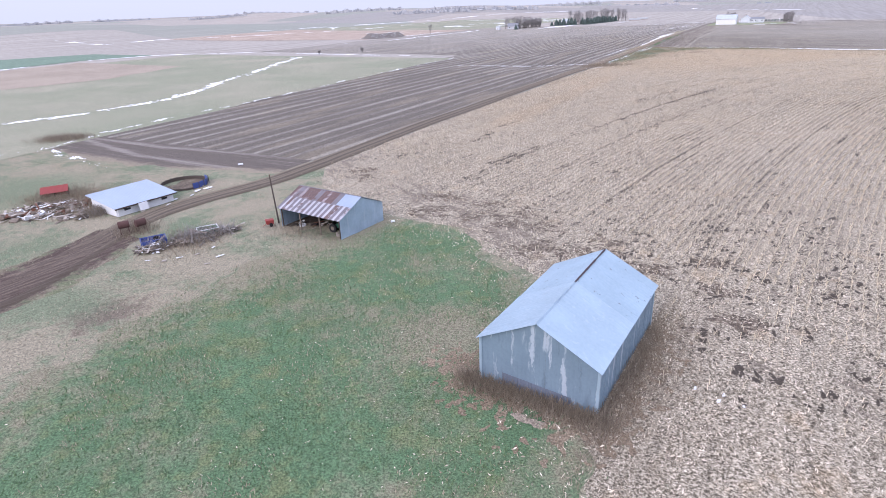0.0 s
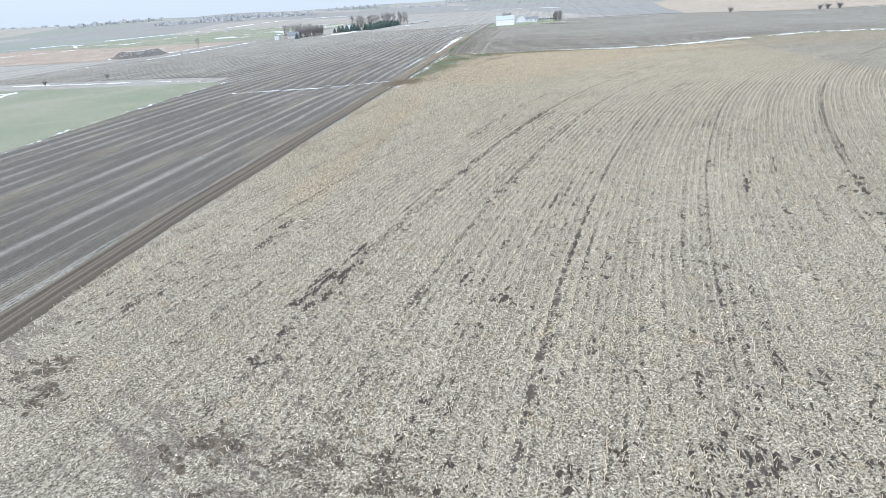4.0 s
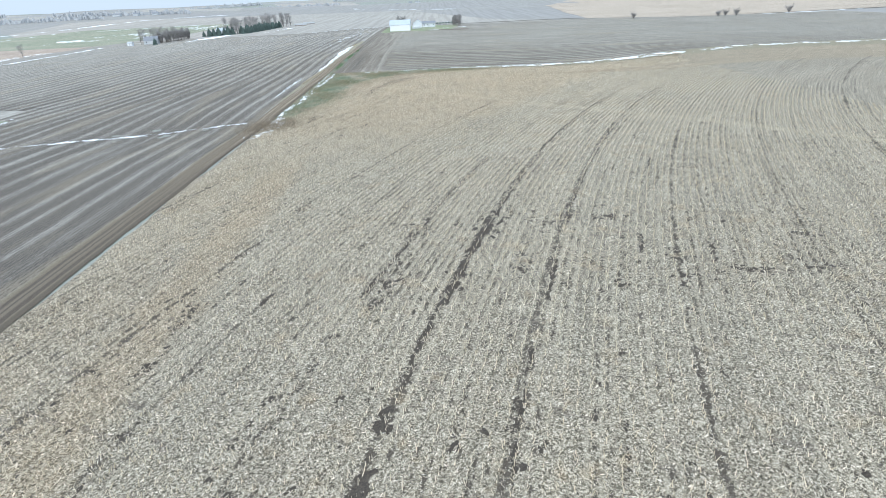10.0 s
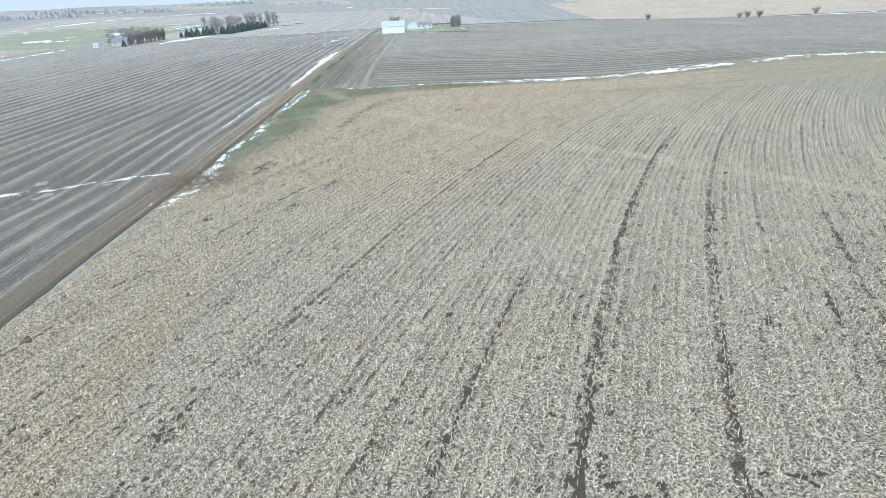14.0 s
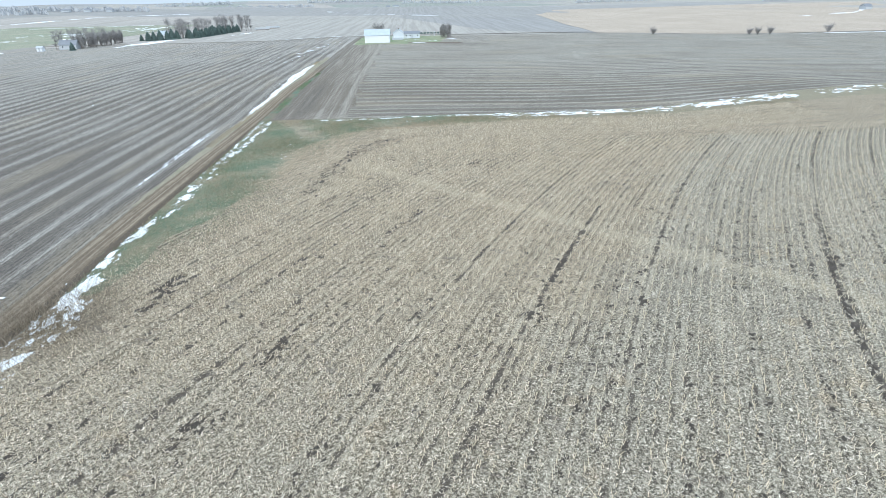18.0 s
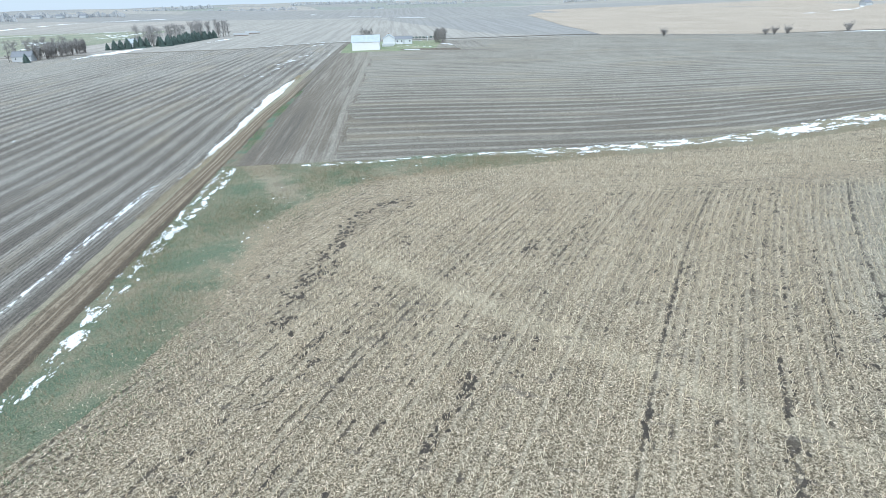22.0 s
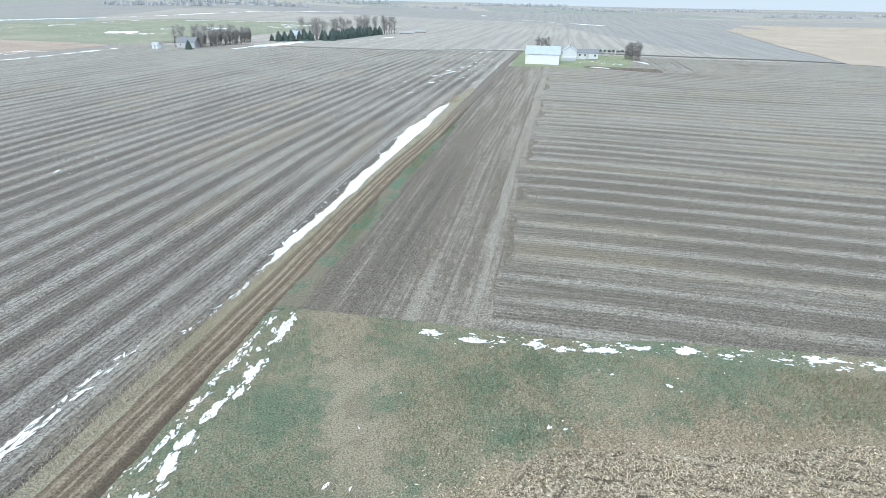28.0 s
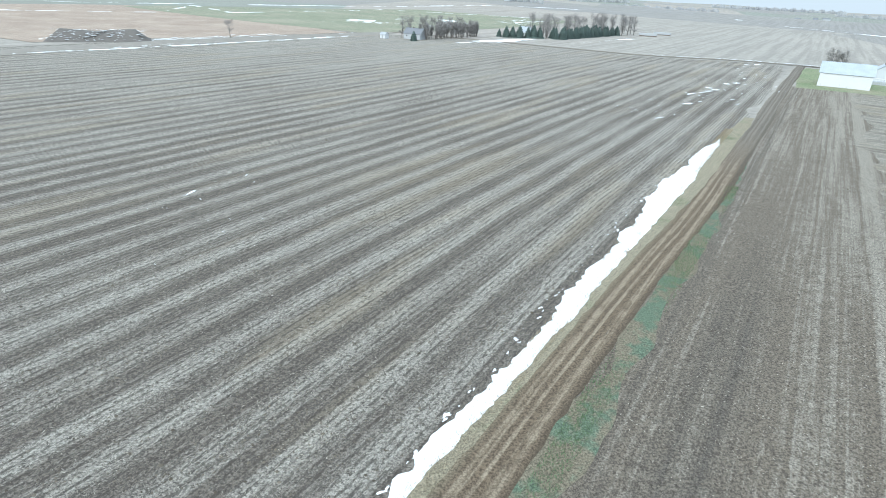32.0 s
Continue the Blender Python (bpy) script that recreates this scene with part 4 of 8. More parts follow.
def mud_spots():
    big = [(43.1, 141.6, 0.9, 0.6), (56.7, 122.5, 1.9, 0.75), (51.7, 126.6, 0.8, 0.4), (50.6, 125.4, 0.7, 0.5), (55, 125.5, 0.6, 0.4), (80, 128.2, 0.9, 0.5), (64.5, 119.5, 0.9, 0.5),
           (67.6, 116.5, 0.7, 0.4), (49.8, 126.5, 0.7, 0.4), (42.8, 118.1, 1.3, 0.7), (45.5, 120.8, 1.1, 0.6), (57.5, 124, 1.2, 0.6), (48.6, 115.6, 1.5, 0.7), (53.3, 113.1, 0.9, 0.5),
           (55.4, 115.6, 0.6, 0.5), (40.7, 115.5, 0.7, 0.4), (28.2, 124, 0.8, 0.5), (26.7, 122, 0.9, 0.4), (24, 117.5, 1.0, 0.4), (69.7, 181.5, 1.4, 0.5), (68.9, 181.1, 1.2, 0.35),
           (62.4, 176, 1.5, 0.4), (55.4, 170.4, 1.0, 0.4), (52.5, 177.8, 1.2, 0.5), (13.4, 81, 1.0, 0.45), (8.9, 76.2, 1.7, 0.5), (19.9, 70.8, 1.1, 0.4), (20.9, 65.9, 1.1, 0.4),
           (7.6, 91, 1.1, 0.45), (5.1, 87.3, 1.1, 0.4), (56.3, 76.3, 1.6, 0.45), (58.5, 84.4, 1.2, 0.4), (6.7, 73, 1.2, 0.4), (110.2, 213.4, 1.0, 0.7), (62.6, 193.5, 1.6, 0.6), (65.2, 196.5, 1.8, 0.7)]
    items = []
    for x, y, a, b in big:
        t = row_turn(x, y)
        items.append((x, y, a * 0.5, b * 0.45, t + RNG.normal(0, 0.15)))
        for _ in range(14):
            u, v = RNG.normal(0, a * 0.9), RNG.normal(0, b * 0.9)
            items.append((x + u * math.cos(t) - v * math.sin(t), y + u * math.sin(t) + v * math.cos(t), a * RNG.uniform(0.1, 0.3), b * RNG.uniform(0.15, 0.4), t + RNG.normal(0, 0.3)))
    # the rounded headland row
    for x, y, a, b, t in ((113, 234.2, 1.7, 0.5, -0.05), (115.6, 233.8, 1.0, 0.35, -0.3), (106.3, 234.4, 1.9, 0.5, 0.2), (103, 233.4, 1.2, 0.4, 0.6), (100.9, 232.6, 1.2, 0.5, 0.8), (106.7, 231.5, 1.4, 0.3, 0.3),
                          (97.5, 228.8, 1.0, 0.35, 0.85), (95.4, 225.7, 1.2, 0.6, 0.9), (93.2, 224.2, 1.3, 0.5, 0.9), (91.5, 221.8, 1.1, 0.5, 0.9), (89, 219.8, 1.0, 0.45, 0.9), (92.4, 220.6, 0.9, 0.3, 0.9), (101.4, 222.6, 1.1, 0.4, 0.8)):
        for _ in range(14):
            u, v = RNG.normal(0, a * 0.75), RNG.normal(0, b * 0.8)
            items.append((x + u * math.cos(t) - v * math.sin(t), y + u * math.sin(t) + v * math.cos(t), a * RNG.uniform(0.1, 0.34), b * RNG.uniform(0.2, 0.5), t + RNG.normal(0, 0.4)))
    bend = curve_at([(172, 19.2), (179.8, 19.8), (183.4, 21.4), (188.7, 22.5), (195.6, 23.0), (198.9, 25.0), (201.9, 27.7), (205, 32.5), (206.5, 37), (206.8, 42)], 160)
    for i in range(158):
        t = math.atan2(*(W(*bend[i + 1])[j] - W(*bend[i])[j] for j in (1, 0)))
        wet = noise.noise((i * 0.16, 2.7, 0.0)) + 0.4 * noise.noise((i * 0.5, 7.1, 0.0))
        for _ in range(int(max(0.0, wet + 0.12) * 7)):
            x, y = W(bend[i, 0] + RNG.normal(0, 0.6), bend[i, 1] + RNG.normal(0, 0.6))
            q = RNG.uniform(0.05, 0.24)
            items.append((x, y, q * RNG.uniform(1.0, 2.2), q, t + RNG.normal(0, 0.35)))
    # tracks of trodden mud by the sheds
    soft = []
    for x, y, a, b in ((0, 58.8, 1.6, 0.3), (4.1, 55.4, 1.8, 0.4), (5.7, 49.2, 2.0, 0.45), (7.9, 47.8, 1.6, 0.4), (2.9, 52, 2.0, 0.4), (-1.9, 53.9, 1.5, 0.4), (7.5, 42.8, 1.7, 0.45),
                       (11.9, 41.1, 1.8, 0.45), (13.2, 43.4, 1.8, 0.4), (8.2, 52.3, 1.8, 0.4), (15.5, 37.5, 1.2, 0.4), (18.5, 33.5, 1.0, 0.5), (20.5, 38.5, 0.9, 0.4), (18, 29, 1.0, 0.4), (-10.7, 71.5, 1.6, 0.35), (-9.8, 68, 1.2, 0.3)):
        for _ in range(26):
            q = RNG.uniform(0.08, 0.3)
            soft.append((x + RNG.normal(0, a * 0.7), y + RNG.normal(0, a * 0.5), q * RNG.uniform(1.5, 3.2), q, radians(-38) + RNG.normal(0, 0.3)))
    turf = []
    for _ in range(520):
        u, v = RNG.uniform(-1.2, 7.8), -np.abs(RNG.normal(0, 1.5)) + 0.2
        if RNG.rand() < 0.35:
            u, v = 6.7 + np.abs(RNG.normal(0, 1.1)), RNG.uniform(-2, 10)
        elif RNG.rand() < 0.3:
            u, v = RNG.normal(-1.6, 1.0), RNG.normal(0.6, 1.0)
        q = RNG.uniform(0.06, 0.26)
        turf.append((1.0 + (u * 5.45 + v * 3.6) / 6.53, 24.1 + (-u * 3.6 + v * 5.45) / 6.53, q * RNG.uniform(1, 2.4), q, RNG.uniform(0, 3)))
    # trodden ground east of the machine shed
    for _ in range(150):
        x, y = RNG.uniform(14, 36), RNG.uniform(20, 50)
        t = row_turn(x, y)
        q = RNG.uniform(0.06, 0.24)
        for _ in range(4):
            items.append((x + RNG.normal(0, 0.5), y + RNG.normal(0, 0.4), q * RNG.uniform(0.8, 2.0), q * RNG.uniform(0.4, 0.9), t + RNG.normal(0, 0.4)))
    # wheel marks crossing the rows
    for s0, d0, s1, d1, m in ((82.5, 30, 80.2, 55, 48), (66.5, 51, 67.4, 69, 48), (71, 53, 70.8, 58, 10), (83.5, 44, 83, 56, 14)):
        for _ in range(m):
            t = RNG.rand()
            x, y = W(s0 + (s1 - s0) * t + RNG.normal(0, 0.55), d0 + (d1 - d0) * t)
            q = RNG.uniform(0.06, 0.24)
            items.append((x, y, q * RNG.uniform(1, 2.2), q, math.atan2(-UX, UY) + RNG.normal(0, 0.35)))
    # the last main row before the headland
    for _ in range(150):
        d = RNG.uniform(34, 130)
        x, y = W(np.interp(d, [34, 48, 60, 86, 130], [205.5, 202.5, 201, 202.5, 202]) + RNG.normal(0, 0.55), d)
        q = RNG.uniform(0.06, 0.2)
        items.append((x, y, q * RNG.uniform(1, 2.6), q, radians(-30.6) + RNG.normal(0, 0.2)))
    for rr, a0, a1, w in RUNS_SOUTH + RUNS_MIDDLE + RUNS_NORTH:
        size = radians(a1 - a0) * rr
        for _ in range(int(size * 3.2) + 4):
            a = radians(RNG.uniform(a0, a1))
            rad = rr + RNG.normal(0, w * 0.28)
            q = w * RNG.uniform(0.25, 0.95)
            items.append((ROW_X + rad * math.cos(a), ROW_Y + rad * math.sin(a), q * RNG.uniform(1.0, 2.6), q * RNG.uniform(0.4, 0.8), a - math.pi / 2 + RNG.normal(0, 0.2)))
    # strings of bare soil along some rows
    for rr, wt in zip(TRACKS, TRACK_WEIGHT):
        a0, a1 = radians(112), radians(147)
        n = int(170 * wt)
        for a in np.sort(RNG.uniform(a0, a1, n)):
            rad = rr + 0.2 + RNG.normal(0, 0.12)
            x, y = ROW_X + rad * math.cos(a), ROW_Y + rad * math.sin(a)
            s, d = SD(x, y)
            if not (-10 < s < 205 and 5 < d < 140):
                continue
            q = noise.noise((x * 0.05, y * 0.05, rr * 0.1)) + 0.12
            if q < RNG.uniform(-0.25, 0.3):
                continue
            big_ = 0.12 + 0.46 * wt * max(0, q)
            for _ in range(3):
                items.append((x + RNG.normal(0, 0.35), y + RNG.normal(0, 0.25), big_ * RNG.uniform(0.4, 1.6), min(0.32, big_ * RNG.uniform(0.4, 0.8)), a - math.pi / 2 + RNG.normal(0, 0.25)))
    for _ in range(36000):
        s, d = RNG.uniform(-14, 204), RNG.uniform(4, 118)
        x, y = W(s, d)
        rad = math.hypot(x - ROW_X, y - ROW_Y)
        lane_no = round(rad / 1.524)
        if (lane_no * 7919) % 5 == 0:
            continue
        rad = lane_no * 1.524 + 0.38 + RNG.normal(0, 0.07)
        a = math.atan2(y - ROW_Y, x - ROW_X)
        x, y = ROW_X + rad * math.cos(a), ROW_Y + rad * math.sin(a)
        k = noise.noise((a * 14.0, lane_no * 0.37, 3.0)) + 0.2
        # the grey eastern rows are pocked most
        k += 0.25 * float(smooth(424 - rad, 0, 14)) * float(smooth(s, 110, 150))
        if k < RNG.uniform(0.0, 0.85) or (s > 146 and d < 16) or abs(s + 1.0746 * d - 212.8) < 2.2 or (s + 0.52 * d < 15 and RNG.rand() < 0.8):
            continue
        q = 0.05 + 0.22 * RNG.beta(1.1, 3.4)
        for _ in range(RNG.randint(1, 4)):
            items.append((x + RNG.normal(0, q), y + RNG.normal(0, q), q * RNG.uniform(0.6, 1.8), q * RNG.uniform(0.4, 0.9), a - math.pi / 2 + RNG.normal(0, 0.4)))
    BARE_SPOTS.extend(items)
    blobs("dead_turf", turf, RNG, 0.012, 0.01, M_DEADTURF, "brown dead turf round the machine shed", "turf", corners=10)
    blobs("trodden_soil", soft, RNG, 0.015, 0.01, M_TROD, "brown trodden soil between the sheds and the stubble", "mud")
    blobs("bare_soil", items, RNG, 0.02, 0.012, M_MUD, "dark damp patches of bare soil between the stubble rows", "mud", corners=8)


mud_spots()


def snow_run(name, pts, count, size, spread, label, seed, stretch=2.2, broken=1.0):
    """Old snow along a line, in ragged islands with bare gaps between them."""
    rng = np.random.RandomState(seed)
    c = curve_at(pts, 400)
    run = np.r_[0, np.cumsum(np.hypot(*np.diff(c, axis=0).T))]
    f = 0.045 / size
    items = []
    for _ in range(int(count * 1.5)):
        i = rng.randint(0, 399)
        t = c[i + 1] - c[i]
        d = np.array([-t[1], t[0]]) / (np.hypot(*t) + 1e-9)
        off = rng.normal(0, spread)
        at = run[i] + rng.rand() * (run[i + 1] - run[i])
        gap = noise.noise((at * f, off * f * 2.5, seed * 7.3)) + 0.5 * noise.noise((at * f * 3.7, off * f * 7.0, seed * 3.1)) + 0.35 * noise.noise((at * f * 0.3, 0.0, seed * 1.7))
        crumb = rng.rand() < 0.06
        if broken and count > 100 and gap < 0.11 - 0.5 * (1 - broken) and not crumb:
            continue
        p = c[i] + d * off + t * rng.rand()
        x, y = W(*p)
        tx, ty = W(*(p + t))
        q = size * rng.lognormal(-0.3, 0.5) * (0.5 + min(0.8, 1.3 * max(0.0, gap)) if broken else 1.0) * (0.5 if crumb else 1.0)
        items.append((x, y, q * stretch, q, math.atan2(ty - y, tx - x) + rng.normal(0, 0.3)))
    return blobs(name, items, rng, 0.055, min(0.06, size * 0.2), M_SNOW, label, "snow", corners=10)


def snow_strip(name, s0, s1, right, left, label, seed, lift=0.06, step=0.22):
    """A long drift with ragged edges; right and left give its sides at s."""
    rng = np.random.RandomState(seed)
    s = np.arange(s0, s1, step)
    def ragged(scale):
        out = np.zeros(len(s))
        for w, k in ((40, 1.0), (13, 0.7), (5, 0.5), (2, 0.3)):
            q = rng.normal(0, 1, len(s) // w + 3)
            out += k * np.interp(np.arange(len(s)) / w, np.arange(len(q)), q)
        return out * scale
    a, b = right(s) + ragged(0.13), left(s) + ragged(0.3)
    taper = np.minimum(1, np.minimum((s - s0), (s1 - s)) / 5.0)
    mid = 0.5 * (a + b)
    a, b = mid + (a - mid) * taper, mid + (b - mid) * taper
    b = np.minimum(b, a - 0.05)
    t = np.linspace(0, 1, 6)
    dd = a[:, None] * (1 - t) + b[:, None] * t
    x, y = W(np.repeat(s[:, None], 6, 1), dd)
    z = height(x, y) + lift + np.array([-0.03, 0.05, 0.08, 0.09, 0.05, -0.03])[None] * np.minimum(1, np.abs(a - b))[:, None] + rng.normal(0, 0.008, x.shape)
    sheet(name, x, y, z, M_SNOW, label, "snow", kind="stuff")


snow_strip("snow_drift", 228, 320, lambda s: np.interp(s, [229, 241, 255, 278, 300, 320], [-2.3, -2.0, -1.6, -1.2, -1.4, -1.9]), lambda s: np.interp(s, [229, 236, 241, 255, 278, 308, 320], [-2.4, -2.8, -3.0, -3.3, -3.6, -3.7, -2.5]), "long drift of old white snow beside the lane", 31)
snow_run("snow_scraps", [(217, -3.2), (224, -2.6), (230, -2.8)], 90, 0.055, 0.12, "small scraps of melting snow beside the lane", 32, 3.5)
snow_run("snow_scraps", [(231, -3.3), (255, -4.0), (278, -4.4), (318, -4.4)], 150, 0.07, 0.2, "small scraps of melting snow beside the lane", 33)
snow_run("snow_scraps", [(178, -4.9), (194, -5.1), (207, -5.3), (216, -5.2)], 560, 0.048, 0.08, "thin line of melting snow in the tilled soil", 34, 5.0, 0.8)
snow_run("snow_scraps", [(188, -5.5), (207, -5.8), (214, -5.7)], 380, 0.045, 0.07, "thin line of melting snow in the tilled soil", 36, 5.0, 0.8)
snow_run("snow_scraps", [(320, 1.9), (345, 1.7), (380, 1.4), (402, 1.3)], 200, 0.07, 0.12, "thin snow in the wheel ruts of the lane", 65, 6.0)
snow_run("snow_fringe", [(149, 3.2), (156, 2.6), (163, 3.0), (170, 3.8), (178, 3.2)], 1500, 0.075, 0.36, "broken fringe of snow along the grass waterway", 35)
snow_run("snow_fringe", [(178, 3.2), (185, 2.9), (193, 3.2)], 320, 0.065, 0.5, "scattered scraps of snow along the grass waterway", 66, 2.8)
snow_run("snow_fringe", [(190, 2.8), (200, 2.7), (203, 2.2), (209, 2.4), (215, 2.3), (221, 2.1)], 850, 0.063, 0.2, "broken fringe of snow along the grass waterway", 73, 2.8)
snow_run("snow_fringe", [(193, 3.4), (202, 4.0), (207, 3.8), (211, 4.1), (215, 3.9), (219, 3.5), (221.6, 3.4)], 1700, 0.082, 0.24, "broken fringe of snow along the grass waterway", 67, 2.6)
snow_run("snow_in_ditch", [(131, 1.2), (134, 3.4), (137, 4.4), (140, 5)], 520, 0.13, 0.7, "snow lying in a weedy ditch", 37)
snow_run("snow_in_ditch", [(138, 3.2), (141, 4.4), (145.5, 3.2), (150, 3.2)], 900, 0.125, 0.65, "snow lying in a weedy ditch", 38)
snow_run("snow_across_field", [(133, -46), (138, -34), (142, -20), (146, -9), (147, -3)], 560, 0.14, 0.4, "thin line of snow crossing the tilled field", 39, 2.6, 0.7)
snow_run("snow_field_edge", [(221.2, 14), (221.3, 21), (221.7, 26), (222.8, 31), (223.5, 37), (224.2, 44), (225, 52)], 2600, 0.07, 0.3, "snow scraps along the edge of the tilled field", 40, 2.2, 1.1)
snow_run("snow_field_edge", [(223.6, 50), (225.0, 60), (226.6, 69), (228.6, 80), (230.5, 90)], 3600, 0.10, 0.95, "wide fringe of old snow along the field edge", 41, 2.6, 1.1)
snow_run("snow_field_edge", [(230.5, 90), (235, 107), (240, 125)], 1500, 0.14, 1.3, "wide fringe of old snow along the field edge", 42, 2.8)
snow_run("snow_field_edge", [(240, 125), (247, 150), (262, 220), (278, 300)], 420, 0.34, 1.2, "wide fringe of old snow along the field edge", 68, 3.0)
snow_run("snow_scraps", [(209.5, 19), (217.9, 30), (219.7, 33), (214, 14), (183, 11)], 25, 0.10, 1.2, "small scraps of melting snow in the grass", 43)
snow_run("snow_scraps", [(246, -30), (250, -42), (262, -52)], 16, 0.06, 3.0, "small scraps of snow in the furrows", 44, 5.0)
snow_run("snow_scraps", [(330, -20), (380, -10), (440, -12), (470, -18)], 54, 0.28, 5.0, "scattered snow in the furrows", 45, 3.0)
snow_run("snow_creek", [(-30, -92), (2, -84), (19, -80), (38, -80), (56, -88), (73, -98), (110, -118), (161, -147)], 1300, 0.36, 0.75, "snow-filled creek winding through the pasture", 46, 2.2, 0.55)
snow_run("snow_fence_line", [(-7, -47.5), (-9, -40.7), (-10.2, -33.6), (-12, -25)], 260, 0.15, 0.4, "broken snow along the pasture fence line", 69, 2.6)
snow_run("snow_fence_line", [(-16, -52), (-9, -48.5), (-2, -51), (21, -55), (36, -54), (60, -56), (100, -60), (166, -65)], 420, 0.17, 0.5, "broken snow along the pasture fence line", 47, 2.6)
snow_run("snow_fence_line", [(168, -66), (178, -100), (182, -140), (190, -200)], 162, 0.45, 0.6, "broken snow along the pasture fence line", 48, 3.0)
snow_run("snow_fence_line", [(79, -250), (117, -262), (165, -255), (190, -215)], 144, 0.9, 0.8, "broken snow along the pasture fence line", 49, 3.0)
snow_run("snow_on_bank", [(250, -196), (307, -194), (342, -191), (403, -190), (459, -194), (480, -196)], 2300, 0.32, 0.7, "snow lying along the earth bank", 50, 3.2)
snow_run("snow_on_bank", [(250, -205), (311, -201), (346, -198), (418, -203), (465, -200)], 900, 0.3, 1.6, "snow lying along the earth bank", 51, 2.6)
snow_run("snow_on_bank", [(345, -219), (380, -212), (420, -214)], 900, 0.28, 2.6, "snow lying along the earth bank", 52, 2.4)
snow_run("snow_bank_far", [(466, -140), (490, -137), (527, -133)], 216, 1.1, 1.6, "snow bank in front of the trees", 53, 2.8)
snow_run("snow_bank_far", [(537, -104), (570, -101), (610, -97)], 216, 1.1, 0.9, "snow bank in front of the trees", 54, 3.0)
snow_run("snow_hillside", [(524, -264), (574, -291), (545, -268)], 108, 1.8, 7.0, "patches of snow on the hillside", 55, 1.8)
snow_run("snow_hillside", [(600, -262), (662, -289), (640, -250)], 108, 2.0, 7.0, "patches of snow on the hillside", 56, 1.8)
snow_run("snow_hillside", [(560, -230), (700, -225), (780, -235)], 162, 1.8, 9.0, "patches of snow on the hillside", 57, 2.2)
snow_run("snow_line", [(250, -523), (240, -432), (300, -440), (387, -391), (464, -372), (540, -442), (518, -365), (584, -377), (747, -403), (784, -312), (802, -254)], 1500, 0.7, 0.8, "thin snow along distant fence lines", 58, 4.0)
snow_run("snow_line", [(445, -463), (496, -456), (700, -470), (1000, -420), (1300, -300)], 900, 1.3, 1.2, "thin snow along distant fence lines", 59, 5.0)
snow_run("snow_line", [(498, -60), (501, -20), (503, 20)], 150, 0.34, 0.5, "snow along the cross road", 60, 3.5)
snow_run("snow_line", [(480, 280), (478, 330), (490, 420)], 160, 0.5, 0.6, "snow along the field boundary", 61, 4.0)
snow_run("snow_line", [(900, 60), (1000, 0), (1250, -120)], 240, 1.6, 1.6, "thin snow along distant fence lines", 62, 5.0)
snow_run("snow_line", [(700, 420), (760, 520), (900, 640)], 200, 1.2, 1.2, "thin snow along distant fence lines", 63, 5.0)
snow_run("snow_scraps", [(432, 30), (441, 34), (430, 46)], 16, 0.35, 1.2, "snow left on the lawn", 64, 2.0)
snow_run("snow_on_garden", [(415.5, 33), (415, 36), (414.6, 40)], 60, 0.34, 0.7, "snow left on the garden plot", 71, 2.2)
snow_run("snow_on_garden", [(452, 53), (448, 56), (442, 57.5)], 60, 0.34, 0.6, "snow beside the garden beds", 72, 2.2)
for _n, (_s, _d) in enumerate(((399.5, -12.8), (403.7, -10.6), (379.9, -14.1), (472.6, -16), (478, -12.5), (384, -13.2))):
    snow_run("snow_scraps", [(_s - 1.2, _d - 0.2), (_s + 1.2, _d + 0.2)], 18, 0.3, 0.4, "scattered snow in the furrows", 80 + _n, 2.0)


# ---- parts and small builders ----
def part(name, bm, material, parent, label=""):
    me = bpy.data.meshes.new(name)
    bm.to_mesh(me)
    bm.free()
    me.materials.append(material)
    ob = new(name, me)
    ob.parent = parent
    if label:
        tagged(ob, label)
    return ob


def thing(name, x, y, turn, label, category, group="", z=None):
    ob = new(name)
    ob.matrix_basis = pose(x, y, H(x, y) + 0.03 if z is None else z, 0, 0, turn)
    ob.empty_display_size = 0.3
    return tagged(ob, label, category, group)


def box(bm, x0, y0, z0, x1, y1, z1, m=None):
    v = [bm.verts.new(p) for p in ((x0, y0, z0), (x1, y0, z0), (x1, y1, z0), (x0, y1, z0), (x0, y0, z1), (x1, y0, z1), (x1, y1, z1), (x0, y1, z1))]
    for f in ((3, 2, 1, 0), (4, 5, 6, 7), (0, 1, 5, 4), (1, 2, 6, 5), (2, 3, 7, 6), (3, 0, 4, 7)):
        bm.faces.new([v[i] for i in f])
    if m is not None:
        bmesh.ops.transform(bm, matrix=m, verts=v)
    return v


def bar(bm, a, b, r0, r1=None, n=6):
    """A tapered round bar from a to b."""
    a, b = Vector(a), Vector(b)
    r1 = r0 if r1 is None else r1
    q = (b - a).to_track_quat("Z", "Y").to_matrix()
    rings = []
    for p, r in ((a, r0), (b, r1)):
        rings.append([bm.verts.new(p + q @ Vector((r * math.cos(2 * math.pi * i / n), r * math.sin(2 * math.pi * i / n), 0))) for i in range(n)])
    for i in range(n):
        j = (i + 1) % n
        bm.faces.new((rings[0][i], rings[0][j], rings[1][j], rings[1][i]))
    bm.faces.new(rings[0][::-1])
    bm.faces.new(rings[1])


def beam(bm, a, b, w, h):
    """A squared timber from a to b."""
    a, b = Vector(a), Vector(b)
    q = (b - a).to_track_quat("Z", "Y").to_matrix()
    box(bm, -w / 2, -h / 2, 0, w / 2, h / 2, (b - a).length, Matrix.Translation(a) @ q.to_4x4())


